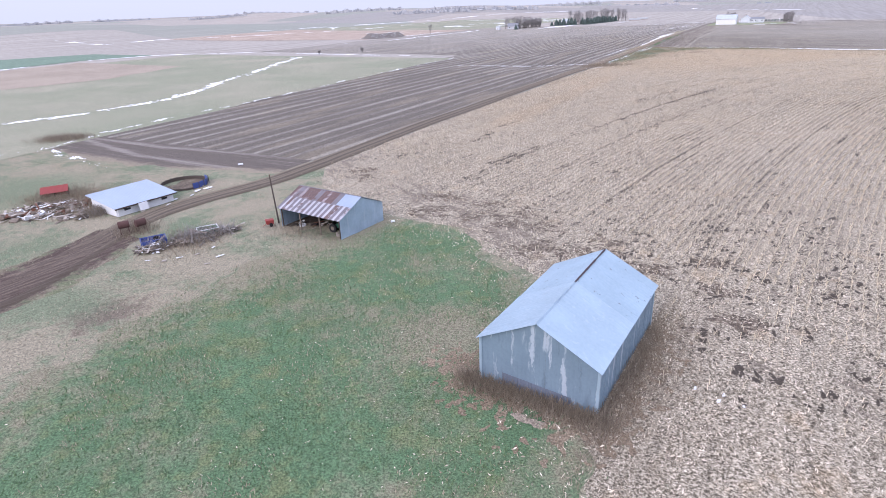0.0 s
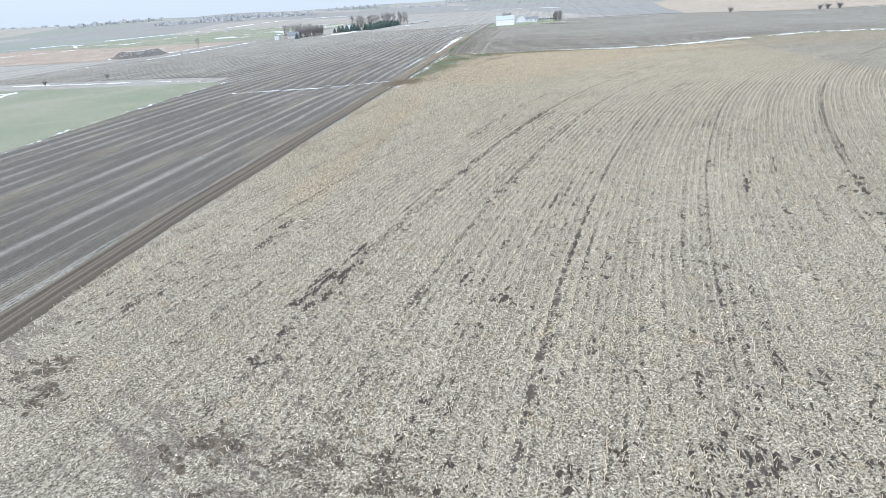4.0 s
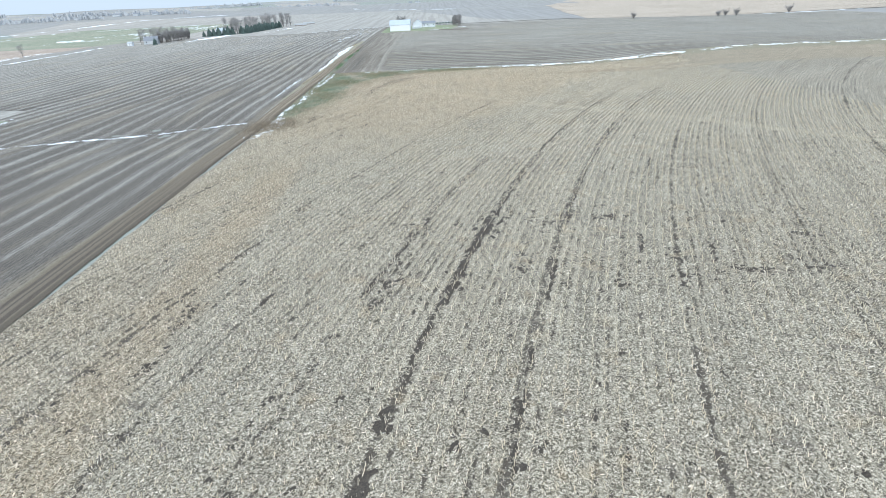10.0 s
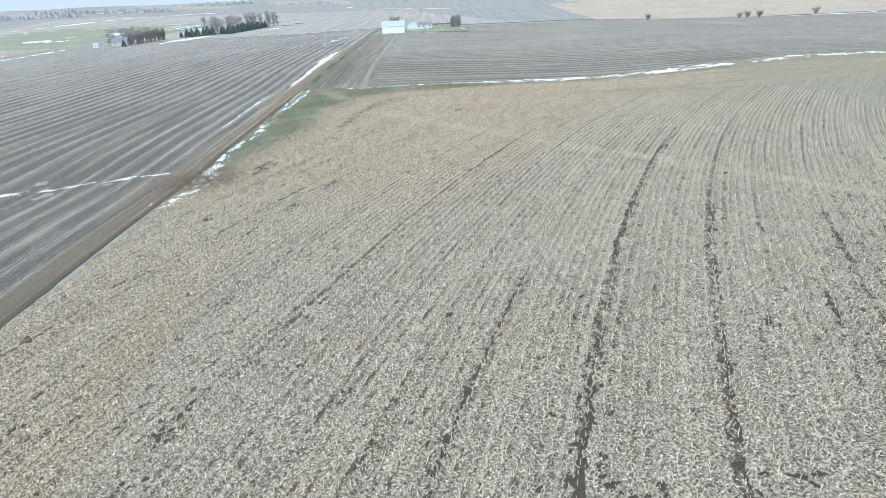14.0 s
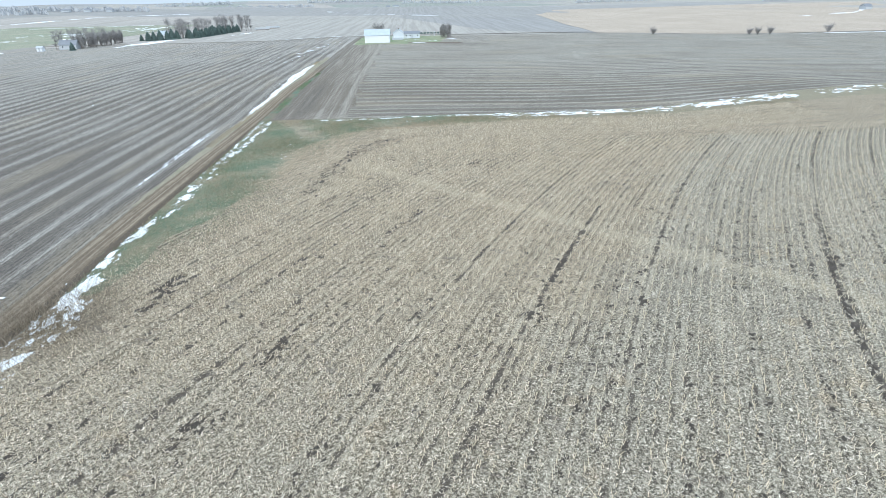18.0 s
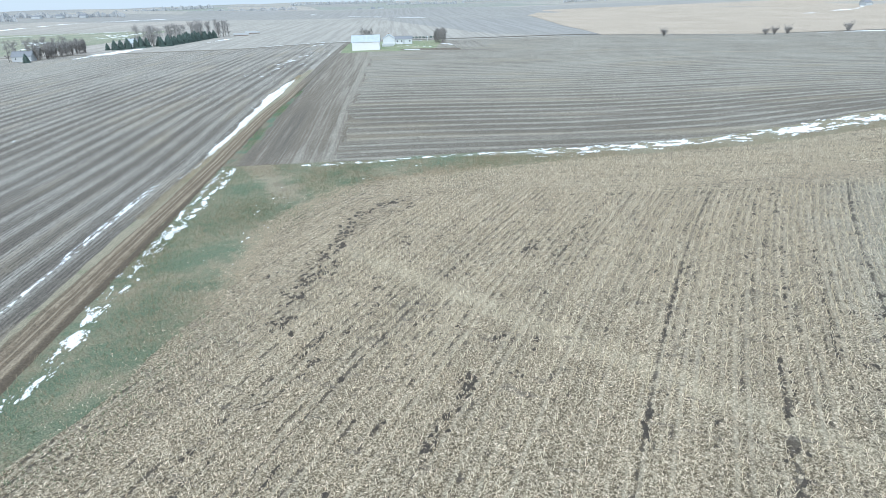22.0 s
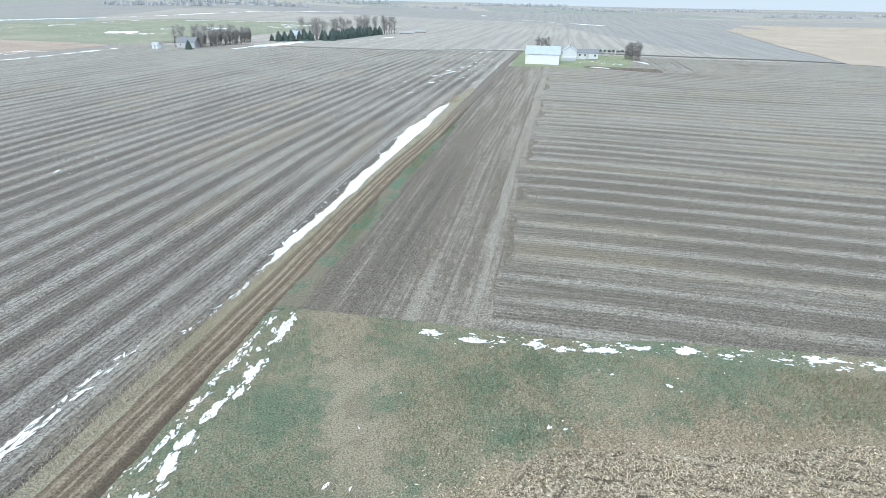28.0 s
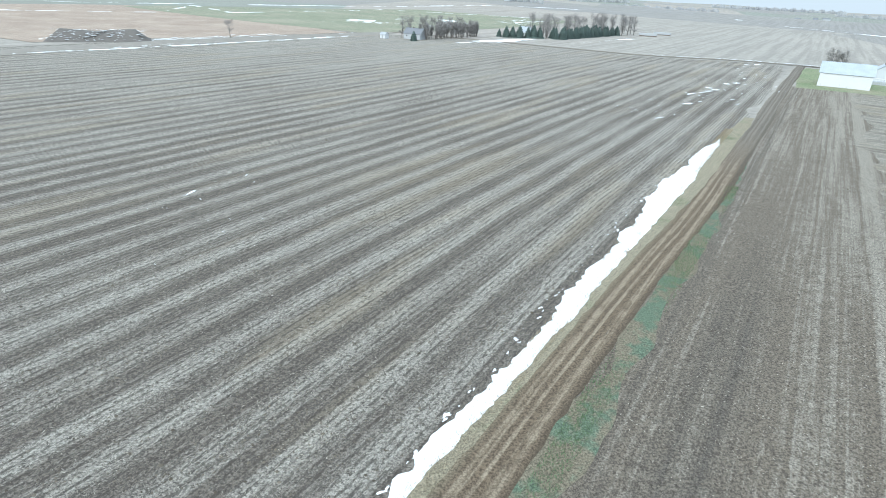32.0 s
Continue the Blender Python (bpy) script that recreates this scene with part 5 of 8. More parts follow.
def ribbed(bm, origin, along, up, length, rise, step=0.23, depth=0.022, thick=0.006, top=None):
    """A sheet of ribbed metal: ribs run along 'up'; top(u) may give its upper edge."""
    o, a, u = Vector(origin), Vector(along).normalized(), Vector(up).normalized()
    n = a.cross(u).normalized()
    cuts = []
    k = max(1, round(length / step))
    for i in range(k):
        w = length / k
        cuts += [(i * w, 0), (i * w + 0.30 * w, 0), (i * w + 0.40 * w, depth), (i * w + 0.60 * w, depth), (i * w + 0.70 * w, 0)]
    cuts.append((length, 0))
    rows = []
    for off in (thick, 0.0):
        lo = [bm.verts.new(o + a * c + n * (d + off)) for c, d in cuts]
        hi = [bm.verts.new(o + a * c + n * (d + off) + u * (top(c) if top else rise)) for c, d in cuts]
        rows.append((lo, hi))
    for (lo, hi), flip in ((rows[0], False), (rows[1], True)):
        for i in range(len(cuts) - 1):
            f = (lo[i], lo[i + 1], hi[i + 1], hi[i])
            bm.faces.new(f[::-1] if flip else f)
    (l0, h0), (l1, h1) = rows
    for i in range(len(cuts) - 1):
        bm.faces.new((l1[i], l1[i + 1], l0[i + 1], l0[i]))
        bm.faces.new((h0[i], h0[i + 1], h1[i + 1], h1[i]))
    bm.faces.new((l1[0], l0[0], h0[0], h1[0]))
    bm.faces.new((l0[-1], l1[-1], h1[-1], h0[-1]))


def zinc(name, base, rust=0.0, streak=0.0, rough=0.42, dull=0.15, metal=0.55, patch=0.0):
    """Weathered galvanised sheet: spangle, pale oxide, rust and run-off streaks."""
    k = Mat(name)
    big, fine = k.noise(0.5, 4), k.noise(6, 5)
    col = k.ramp(big, (0.3, tuple(c * (1 - dull) for c in base)), (0.7, tuple(min(1, c * (1 + dull)) for c in base)))
    if streak:
        run = k.noise(1.0, 3, 0.5, vec=k.scaled(3.2, 3.2, 0.22))
        col = k.mix(k.range(run, 0.60, 0.66, 0.0, streak), col, (0.54, 0.61, 0.68))
        run2 = k.noise(1.0, 3, 0.5, vec=k.scaled(2.0, 2.0, 0.16))
        col = k.mix(k.range(run2, 0.34, 0.42, streak * 0.35, 0.0), col, tuple(c * 0.55 for c in base))
    if rust:
        r = k.math('ADD', k.noise(0.8, 5, 0.7, vec=k.scaled(1.6, 1.6, 0.5)), k.math('MULTIPLY', k.math('SUBTRACT', k.rand(), 0.5), 0.3))
        rc = k.ramp(fine, (0.3, (0.11, 0.073, 0.07)), (0.7, (0.215, 0.15, 0.142)))
        col = k.mix(k.range(r, 0.62 - 0.3 * rust, 0.74 - 0.3 * rust), col, rc)
    if patch:
        col = k.mix(k.range(k.noise(2.2, 3), 0.66, 0.70, 0.0, patch), col, (0.12, 0.11, 0.11))
    return k.done(col, k.range(fine, 0.3, 0.7, rough - 0.1, rough + 0.15), bump=fine, strength=0.12, depth=0.01, metal=metal, spec=0.4)


def gable_zinc():
    """The front gable: flat grey-blue sheet with broad whitish run-off streaks down its middle."""
    k = Mat("streaked_zinc_gable")
    big, fine = k.noise(0.5, 4), k.noise(6, 5)
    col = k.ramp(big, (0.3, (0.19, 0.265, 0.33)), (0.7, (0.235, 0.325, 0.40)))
    u = k.dot(0.8346, -0.5513, 0, 0.0)
    sep = k.t.nodes.new("ShaderNodeSeparateXYZ")
    k.put(sep.inputs[0], k.pos)
    wobble = k.math('MULTIPLY', k.math('SUBTRACT', k.noise(2.0, 3), 0.5), 0.35)
    run = k.noise(1.0, 3, 0.55, vec=k.pair(k.math('MULTIPLY', k.math('ADD', u, wobble), 2.1), k.math('MULTIPLY', sep.outputs[2], 0.22)))
    thin = k.noise(1.0, 3, 0.6, vec=k.pair(k.math('MULTIPLY', u, 8.0), k.math('MULTIPLY', sep.outputs[2], 0.35)))
    col = k.mix(k.range(k.math('ADD', run, k.math('MULTIPLY', k.math('SUBTRACT', thin, 0.5), 0.25)), 0.55, 0.63, 0.0, 0.85), col, (0.50, 0.57, 0.64))
    col = k.mix(k.range(run, 0.34, 0.42, 0.4, 0.0), col, (0.12, 0.165, 0.21))
    return k.done(col, k.range(fine, 0.3, 0.7, 0.45, 0.7), bump=fine, strength=0.12, depth=0.01, metal=0.3, spec=0.4)


M_GABLE = gable_zinc()
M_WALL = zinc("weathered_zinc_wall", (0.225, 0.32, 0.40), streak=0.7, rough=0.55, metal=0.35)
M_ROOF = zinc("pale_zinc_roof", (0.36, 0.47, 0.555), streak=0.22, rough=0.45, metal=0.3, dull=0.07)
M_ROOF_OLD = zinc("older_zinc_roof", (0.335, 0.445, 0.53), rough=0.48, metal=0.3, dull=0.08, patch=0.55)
M_SHEDWALL = zinc("blue_grey_zinc", (0.36, 0.47, 0.58), streak=0.3, rough=0.5, metal=0.35)
M_PALE = zinc("pale_roof_sheet", (0.50, 0.49, 0.53), rust=0.12, rough=0.5, metal=0.3)
M_RUSTY = zinc("rusted_roof_sheet", (0.34, 0.30, 0.31), rust=1.0, rough=0.7, metal=0.15)
M_GREYSHEET = zinc("grey_roof_sheet", (0.21, 0.195, 0.215), rust=0.2, rough=0.6, metal=0.2)
M_BLUEROOF = zinc("white_blue_roof", (0.35, 0.42, 0.53), rough=0.45, metal=0.15, dull=0.05)
M_WHITE = plain("white_paint", (0.72, 0.73, 0.75), 0.6, vary=0.1)
M_WHITEBLOCK = plain("whitewashed_block", (0.70, 0.72, 0.74), 0.85, vary=0.18)
M_WOOD = plain("weathered_wood", (0.20, 0.165, 0.135), 0.85, vary=0.35)
M_DARKWOOD = plain("dark_old_wood", (0.085, 0.07, 0.06), 0.9, vary=0.3)
M_PALEWOOD = plain("bleached_boards", (0.42, 0.38, 0.34), 0.85, vary=0.3)
M_RUST = plain("rusty_iron", (0.16, 0.075, 0.05), 0.85, vary=0.45)
M_RIDGE = plain("rust_grey_ridge", (0.085, 0.066, 0.075), 0.85, vary=0.45)
M_TANK = plain("dark_rusty_tank", (0.10, 0.055, 0.05), 0.85, vary=0.45)
M_RED = plain("faded_red_paint", (0.27, 0.05, 0.045), 0.55, vary=0.25)
M_BLUE = plain("faded_blue_paint", (0.055, 0.085, 0.27), 0.5, vary=0.3)
M_GREENP = plain("green_machine_paint", (0.03, 0.12, 0.075), 0.5, vary=0.3)
M_BLACK = plain("black_rubber", (0.02, 0.02, 0.022), 0.8, vary=0.3)
M_DARK = plain("dark_opening", (0.03, 0.032, 0.036), 0.7, vary=0.2)
M_BARK = plain("grey_bark", (0.20, 0.18, 0.165), 0.95, vary=0.35)
# twig and needle colours are paled, standing in for haze on distant trees
M_TWIG = plain("bare_twigs", (0.33, 0.315, 0.305), 0.95, vary=0.3)
M_SPRUCE = plain("spruce_needles", (0.105, 0.145, 0.13), 0.9, vary=0.4, scale=0.8)
M_GLASS = plain("window_glass", (0.05, 0.06, 0.07), 0.1, vary=0.1, spec=0.6)


# ---- the closed machine shed ----
def machine_shed():
    ax, ay = 1.0, 24.1                        # its front left corner
    turn = math.degrees(math.atan2(-3.6, 5.45))
    root = thing("machine_shed", ax, ay, turn, "long closed machine shed of streaked galvanised metal among dry weeds", "shed", z=0.42)
    w, l, e, p = 6.53, 10.4, 2.72, 4.42
    fall = lambda c: e + (p - e) * (1 - abs(c - w / 2) / (w / 2))
    # front gable in panels, a lower skirt and an upper sheet
    k = 7
    for i in range(k):
        bm = bmesh.new()
        x0, x1 = i * w / k, (i + 1) * w / k
        ribbed(bm, (x0, -0.012 if i % 2 else 0.0, 0.0), (1, 0, 0), (0, 0, 1), x1 - x0, e, 0.23, 0.006, top=lambda c, x0=x0: fall(x0 + c))
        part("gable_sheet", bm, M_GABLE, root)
    bm = bmesh.new()
    ribbed(bm, (1.3, -0.04, -0.05), (1, 0, 0), (0, 0, 1), 3.9, 0.95, 0.16, 0.02, top=lambda c: 0.95 - 0.06 * c)
    part("skirt_sheet", bm, M_GREYZ, root, "darker ribbed skirt of grey metal")
    for i in range(k):
        bm = bmesh.new()
        x0, x1 = i * w / k, (i + 1) * w / k
        ribbed(bm, (w - x0, l, 0), (-1, 0, 0), (0, 0, 1), x1 - x0, e, 0.23, 0.006, top=lambda c, x0=x0: fall(x0 + c))
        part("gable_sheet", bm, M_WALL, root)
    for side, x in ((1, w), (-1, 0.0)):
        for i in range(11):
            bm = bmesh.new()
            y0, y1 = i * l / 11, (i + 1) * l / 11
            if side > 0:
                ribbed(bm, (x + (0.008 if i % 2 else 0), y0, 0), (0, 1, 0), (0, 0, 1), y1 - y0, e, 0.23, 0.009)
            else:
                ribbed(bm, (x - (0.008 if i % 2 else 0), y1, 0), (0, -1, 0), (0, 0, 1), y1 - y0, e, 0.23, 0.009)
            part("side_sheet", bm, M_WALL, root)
    # roof sheets on two slopes; the far half is older
    over, rl = 0.22, math.hypot(w / 2, p - e)
    ux, uz = (w / 2) / rl, (p - e) / rl
    for side in (1, -1):
        for i in range(12):
            y0, y1 = -0.25 + i * (l + 0.5) / 12, -0.25 + (i + 1) * (l + 0.5) / 12 + 0.03
            bm = bmesh.new()
            lift = 0.05 + (0.006 if i % 2 else 0) + (0.03 if i < 6 else 0)
            if side > 0:
                o = (w + over * ux, y0, e - over * uz + lift)
                ribbed(bm, o, (0, 1, 0), (-ux, 0, uz), y1 - y0, rl + over, 0.3, 0.004)
            else:
                o = (-over * ux, y1, e - over * uz + lift)
                ribbed(bm, o, (0, -1, 0), (ux, 0, uz), y1 - y0, rl + over, 0.3, 0.004)
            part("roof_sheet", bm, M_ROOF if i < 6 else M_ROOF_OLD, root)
    for y0, y1, m, lab in ((-0.28, 5.1, M_SHEDWALL, "thin grey ridge cap"), (5.1, l + 0.1, M_RIDGE, "rusted, broken ridge")):
        bm = bmesh.new()
        n = 1 if m is M_SHEDWALL else 9
        rng = random.Random(5)
        for i in range(n):
            a0, a1 = y0 + (y1 - y0) * i / n, y0 + (y1 - y0) * (i + 1) / n - (0.0 if n == 1 else 0.06)
            hw = 0.05 if n == 1 else rng.uniform(0.03, 0.075)
            v = [bm.verts.new(q) for q in ((w / 2 - hw, a0, p + 0.095), (w / 2, a0, p + 0.16), (w / 2 + hw, a0, p + 0.095), (w / 2 - hw, a1, p + 0.095), (w / 2, a1, p + 0.16), (w / 2 + hw, a1, p + 0.095))]
            for f in ((0, 1, 4, 3), (1, 2, 5, 4), (0, 2, 1), (3, 4, 5), (0, 3, 5, 2)):
                bm.faces.new([v[j] for j in f])
        part("ridge_cap", bm, m, root, lab)
    for x, y in ((0, 0), (w, 0), (0, l), (w, l)):
        bm = bmesh.new()
        box(bm, x - 0.07, y - 0.07, -0.1, x + 0.07, y + 0.07, e - 0.02)
        part("corner_trim", bm, M_ROOF, root, "pale corner trim")
    bm = bmesh.new()
    bar(bm, (0.25, l + 0.35, -0.1), (0.25, l + 0.35, 3.6), 0.04, 0.035)
    tagged(part("post", bm, M_DARKWOOD, root), "thin dark post behind the shed")


M_GREYZ = zinc("dark_grey_zinc", (0.17, 0.20, 0.25), streak=0.35, rough=0.6, metal=0.3)
machine_shed()


# ---- the open-fronted shed ----
def open_shed():
    root = thing("open_shed", -10.05, 46.7, math.degrees(math.atan2(4.5, -6.45)), "open-fronted shed with rust-striped roof sheets and blue-grey metal ends", "shed", z=0.02)
    l, w, e, p = 7.9, 6.1, 2.02, 3.34         # x along the front, y is towards the front (negative depth)
    # local frame: x from the right front corner to the left, depth along -y
    for x in (0.0, l):
        for i in range(6):
            y0, y1 = -w * i / 6, -w * (i + 1) / 6
            bm = bmesh.new()
            top = lambda c, y0=y0: e + (p - e) * (1 - abs((-y0 + c) - w / 2) / (w / 2))
            if x == 0.0:
                ribbed(bm, (-0.02 - (0.006 if i % 2 else 0), y0, 0), (0, -1, 0), (0, 0, 1), w / 6, e, 0.2, 0.016, top=top)
                for v in bm.verts:
                    v.co.x = -v.co.x if v.co.x > 0.02 else v.co.x
            else:
                ribbed(bm, (l, y0, 0), (0, -1, 0), (0, 0, 1), w / 6, e, 0.2, 0.016, top=top)
            part("end_sheet", bm, M_SHEDWALL, root)
    for i in range(8):
        bm = bmesh.new()
        ribbed(bm, (l * i / 8, -w, 0), (1, 0, 0), (0, 0, 1), l / 8, e, 0.2, 0.016)
        part("back_sheet", bm, M_SHEDWALL, root)
    for x in (0.12, 2.65, 5.25, l - 0.12):
        bm = bmesh.new()
        beam(bm, (x, -0.1, -0.05), (x + 0.03, -0.1, e - 0.05), 0.1, 0.1)
        part("front_post", bm, M_WOOD if 1 < x < 6 else M_DARKWOOD, root)
    bm = bmesh.new()
    beam(bm, (0, -0.1, e - 0.08), (l, -0.1, e - 0.08), 0.1, 0.2)
    part("header", bm, M_DARKWOOD, root)
    for x in np.linspace(0.1, l - 0.1, 7):
        for s0, s1 in ((0.0, -w / 2), (-w, -w / 2)):
            bm = bmesh.new()
            beam(bm, (x, s0, e - 0.02), (x, s1, p - 0.05), 0.05, 0.12)
            part("rafter", bm, M_DARKWOOD, root)
    rl = math.hypot(w / 2, p - e)
    ux, uz = (w / 2) / rl, (p - e) / rl
    rng = random.Random(8)
    n = 26
    for face in (1, -1):
        for tier in (0, 1):
            for i in range(n):
                x0 = -0.18 + i * (l + 0.36) / n
                x1 = x0 + (l + 0.36) / n + 0.015
                pale_corner = tier == 1 and i < 6
                if pale_corner:
                    m = M_BLUEROOF
                elif tier == 1 and face == 1:
                    m = M_RUSTY if (i // 2) % 4 != 3 else M_GREYSHEET
                elif tier == 1:
                    m = (M_PALE, M_GREYSHEET)[i % 2]
                else:
                    m = (M_PALE, M_GREYSHEET)[i % 2]
                t0, t1 = (-0.25, rl * 0.55) if tier == 0 else (rl * 0.50, rl + 0.02)
                lift = 0.05 + 0.012 * tier + (0.018 if i % 2 else 0.0) + rng.uniform(0, 0.004)
                bm = bmesh.new()
                if face == 1:
                    o = Vector((x0, 0.0, e)) + Vector((0, -ux, uz)) * t0 + Vector((0, 0, lift))
                    ribbed(bm, o, (1, 0, 0), (0, -ux, uz), x1 - x0, t1 - t0, 0.12, 0.012, 0.005)
                else:
                    o = Vector((x1, -w, e)) + Vector((0, ux, uz)) * t0 + Vector((0, 0, lift))
                    ribbed(bm, o, (-1, 0, 0), (0, ux, uz), x1 - x0, t1 - t0, 0.12, 0.012, 0.005)
                bmesh.ops.recalc_face_normals(bm, faces=bm.faces[:])
                part("roof_sheet", bm, m, root)
    bm = bmesh.new()
    box(bm, -0.18, -w / 2 - 0.06, p + 0.06, l + 0.18, -w / 2 + 0.06, p + 0.09)
    part("ridge_cap", bm, M_GREYSHEET, root)
    bm = bmesh.new()
    box(bm, 0.05, -w + 0.05, -0.05, l - 0.05, -0.3, 0.02)
    part("earth_floor", bm, M_MUD, root)
    return root


open_shed()


def at_shed(x, y):
    """A place in the open shed: metres along its front from the right corner, and into its depth."""
    a = math.atan2(4.5, -6.45)
    c, s = math.cos(a), math.sin(a)
    return -10.05 + x * c + y * s, 46.7 + x * s - y * c


def old_mower():
    x, y = at_shed(1.7, 1.7)
    root = thing("old_tractor", x, y, 150, "small green tractor parked in the open shed", "tractor", z=0.04)
    bm = bmesh.new()
    box(bm, -0.9, -0.25, 0.55, 0.5, 0.25, 1.0)
    bmesh.ops.bevel(bm, geom=bm.edges[:], offset=0.06, segments=1, affect='EDGES')
    part("bonnet", bm, M_GREENP, root)
    bm = bmesh.new()
    box(bm, 0.5, -0.3, 0.5, 0.95, 0.3, 0.75)
    box(bm, 0.85, -0.28, 0.75, 0.95, 0.28, 1.15)
    part("seat", bm, M_BLACK, root)
    for sx, r, wd in ((-0.65, 0.3, 0.16), (0.7, 0.52, 0.3)):
        for sy in (-0.45, 0.45):
            bm = bmesh.new()
            bar(bm, (sx, sy - wd / 2, r), (sx, sy + wd / 2, r), r, n=16)
            part("tyre", bm, M_BLACK, root)
            bm = bmesh.new()
            bar(bm, (sx, sy - wd / 2 - 0.01, r), (sx, sy + wd / 2 + 0.01, r), r * 0.5, n=12)
            part("rim", bm, M_WOOD, root)
    bm = bmesh.new()
    bar(bm, (0.25, 0, 0.95), (0.42, 0, 1.25), 0.02)
    bar(bm, (0.38, 0, 1.24), (0.41, 0, 1.27), 0.18, n=12)
    part("steering_wheel", bm, M_BLACK, root)
    root.scale = (0.78, 0.78, 0.78)


old_mower()


def crate(x, y, turn, size, material, label, name="crate", z=None):
    root = thing(name, x, y, turn, label, name.replace("_", " "), z=z)
    a, b, c = size
    for i in range(4):
        for (p0, p1) in (((-a, -b), (a, -b)), ((a, -b), (a, b)), ((a, b), (-a, b)), ((-a, b), (-a, -b))):
            bm = bmesh.new()
            zz = c * (i + 0.5) / 4
            beam(bm, (*p0, zz), (*p1, zz), c / 4 * 0.8, 0.03)
            part("slat", bm, material, root)
    bm = bmesh.new()
    box(bm, -a, -b, 0, a, b, 0.04)
    part("bottom", bm, material, root)
    return root


_x, _y = at_shed(0.8, 0.8)
crate(_x, _y, 20, (0.35, 0.3, 0.4), M_PALEWOOD, "pale wooden box standing in the open shed", z=0.04)
_x, _y = at_shed(6.1, 1.0)
crate(_x, _y, 40, (0.26, 0.2, 0.26), M_WHITEBLOCK, "white slatted crate standing in the open shed", z=0.04)
_x, _y = at_shed(6.0, 2.6)
crate(_x, _y, 10, (0.5, 0.4, 0.8), M_DARKWOOD, "dark wooden crate at the back of the shed", z=0.04)


# ---- yard pole and red cart ----
def yard_pole():
    root = thing("yard_pole", -17.1, 52.2, 0, "tall thin weathered wooden yard pole, leaning slightly", "pole")
    bm = bmesh.new()
    bar(bm, (0, 0, -0.2), (-0.28, 0.10, 4.9), 0.085, 0.06, 8)
    part("shaft", bm, M_DARKWOOD, root)
    bm = bmesh.new()
    bar(bm, (-0.28, 0.10, 4.9), (-0.28, 0.10, 4.97), 0.08, 0.03, 8)
    part("cap", bm, M_RUST, root)


yard_pole()


def red_cart():
    root = thing("red_cart", -17.75, 51.3, 25, "small faded red farm cart beside the pole", "cart")
    bm = bmesh.new()
    v = box(bm, -0.5, -0.32, 0.28, 0.5, 0.32, 0.8)
    for q in v[4:]:
        q.co.x *= 1.15
        q.co.y *= 1.2
    bmesh.ops.bevel(bm, geom=bm.edges[:], offset=0.05, segments=1, affect='EDGES')
    part("tub", bm, M_RED, root)
    for sy in (-0.38, 0.38):
        bm = bmesh.new()
        bar(bm, (0.1, sy - 0.05, 0.24), (0.1, sy + 0.05, 0.24), 0.24, n=14)
        part("wheel", bm, M_BLACK, root)
    bm = bmesh.new()
    beam(bm, (-0.5, 0, 0.35), (-1.0, 0, 0.1), 0.05, 0.05)
    part("drawbar", bm, M_RED, root)
    root.scale = (0.7, 0.8, 0.85)


red_cart()


# ---- low white animal shed ----
def low_shed():
    fx, fy = -35.25, 56.25
    root = thing("low_shed", fx, fy, math.degrees(math.atan2(5.6, 4.5)) + 3, "low whitewashed animal shed with a pale metal roof and boarded windows", "shed", z=0.0)
    l, w = 6.4, 5.3
    e0, e1 = 0.95, 1.55
    for y, h in ((0.0, e0), (w, e1)):
        for row in range(4 if y == 0 else 6):
            for i in range(9):
                zz = row * h / (4 if y == 0 else 6)
                if y == 0 and row in (2, 3) and i in (1, 7):
                    continue
                bm = bmesh.new()
                off = 0.0 if row % 2 == 0 else -0.35
                a = max(0, i * l / 9 + off)
                b = min(l, (i + 1) * l / 9 + off if i < 8 else l)
                box(bm, a + 0.006, y - 0.1, zz + 0.005, b - 0.006, y + 0.1, zz + h / (4 if y == 0 else 6) - 0.005)
                part("block", bm, M_WHITEBLOCK, root)
    for x in (0.0, l):
        for i in range(6):
            y0, y1 = w * i / 6, w * (i + 1) / 6
            bm = bmesh.new()
            v = box(bm, x - 0.08, y0 + 0.1 * (i == 0), 0, x + 0.08, y1 - 0.1 * (i == 5) - 0.012, e0)
            for q in v[4:]:
                q.co.z = e0 + (e1 - e0) * q.co.y / w
            part("wall_panel", bm, M_WHITEBLOCK, root)
    for x in (1.07, 5.33):
        bm = bmesh.new()
        box(bm, x - 0.42, -0.06, e0 * 0.5, x + 0.42, 0.02, e0 - 0.01)
        part("boarded_window", bm, M_DARK, root, "dark boarded window")
    slope = math.hypot(w + 0.8, e1 - e0)
    for i in range(10):
        x0, x1 = -0.4 + i * (l + 0.8) / 10, -0.4 + (i + 1) * (l + 0.8) / 10 + 0.02
        bm = bmesh.new()
        ribbed(bm, (x0, -0.4, e0 + 0.02 + 0.006 * (i % 2)), (1, 0, 0), (0, w + 0.8, e1 - e0 + 0.08), x1 - x0, slope, 0.25, 0.014)
        part("roof_sheet", bm, M_BLUEROOF, root)
    for x0, x1 in ((-0.4, l * 0.62), (l * 0.62, l + 0.4)):
        bm = bmesh.new()
        box(bm, x0, -0.44, e0 - 0.10, x1 - 0.02, -0.40, e0 + 0.05 - (0.03 if x0 > 0 else 0))
        part("fascia", bm, M_DARKWOOD, root)
    bm = bmesh.new()
    box(bm, 2.1, -0.75, 0.02, 3.1, -0.68, 0.85, Matrix.Rotation(radians(-12), 4, 'X'))
    part("loose_panel", bm, M_WHITE, root, "white panel leaning loose on the wall")


low_shed()


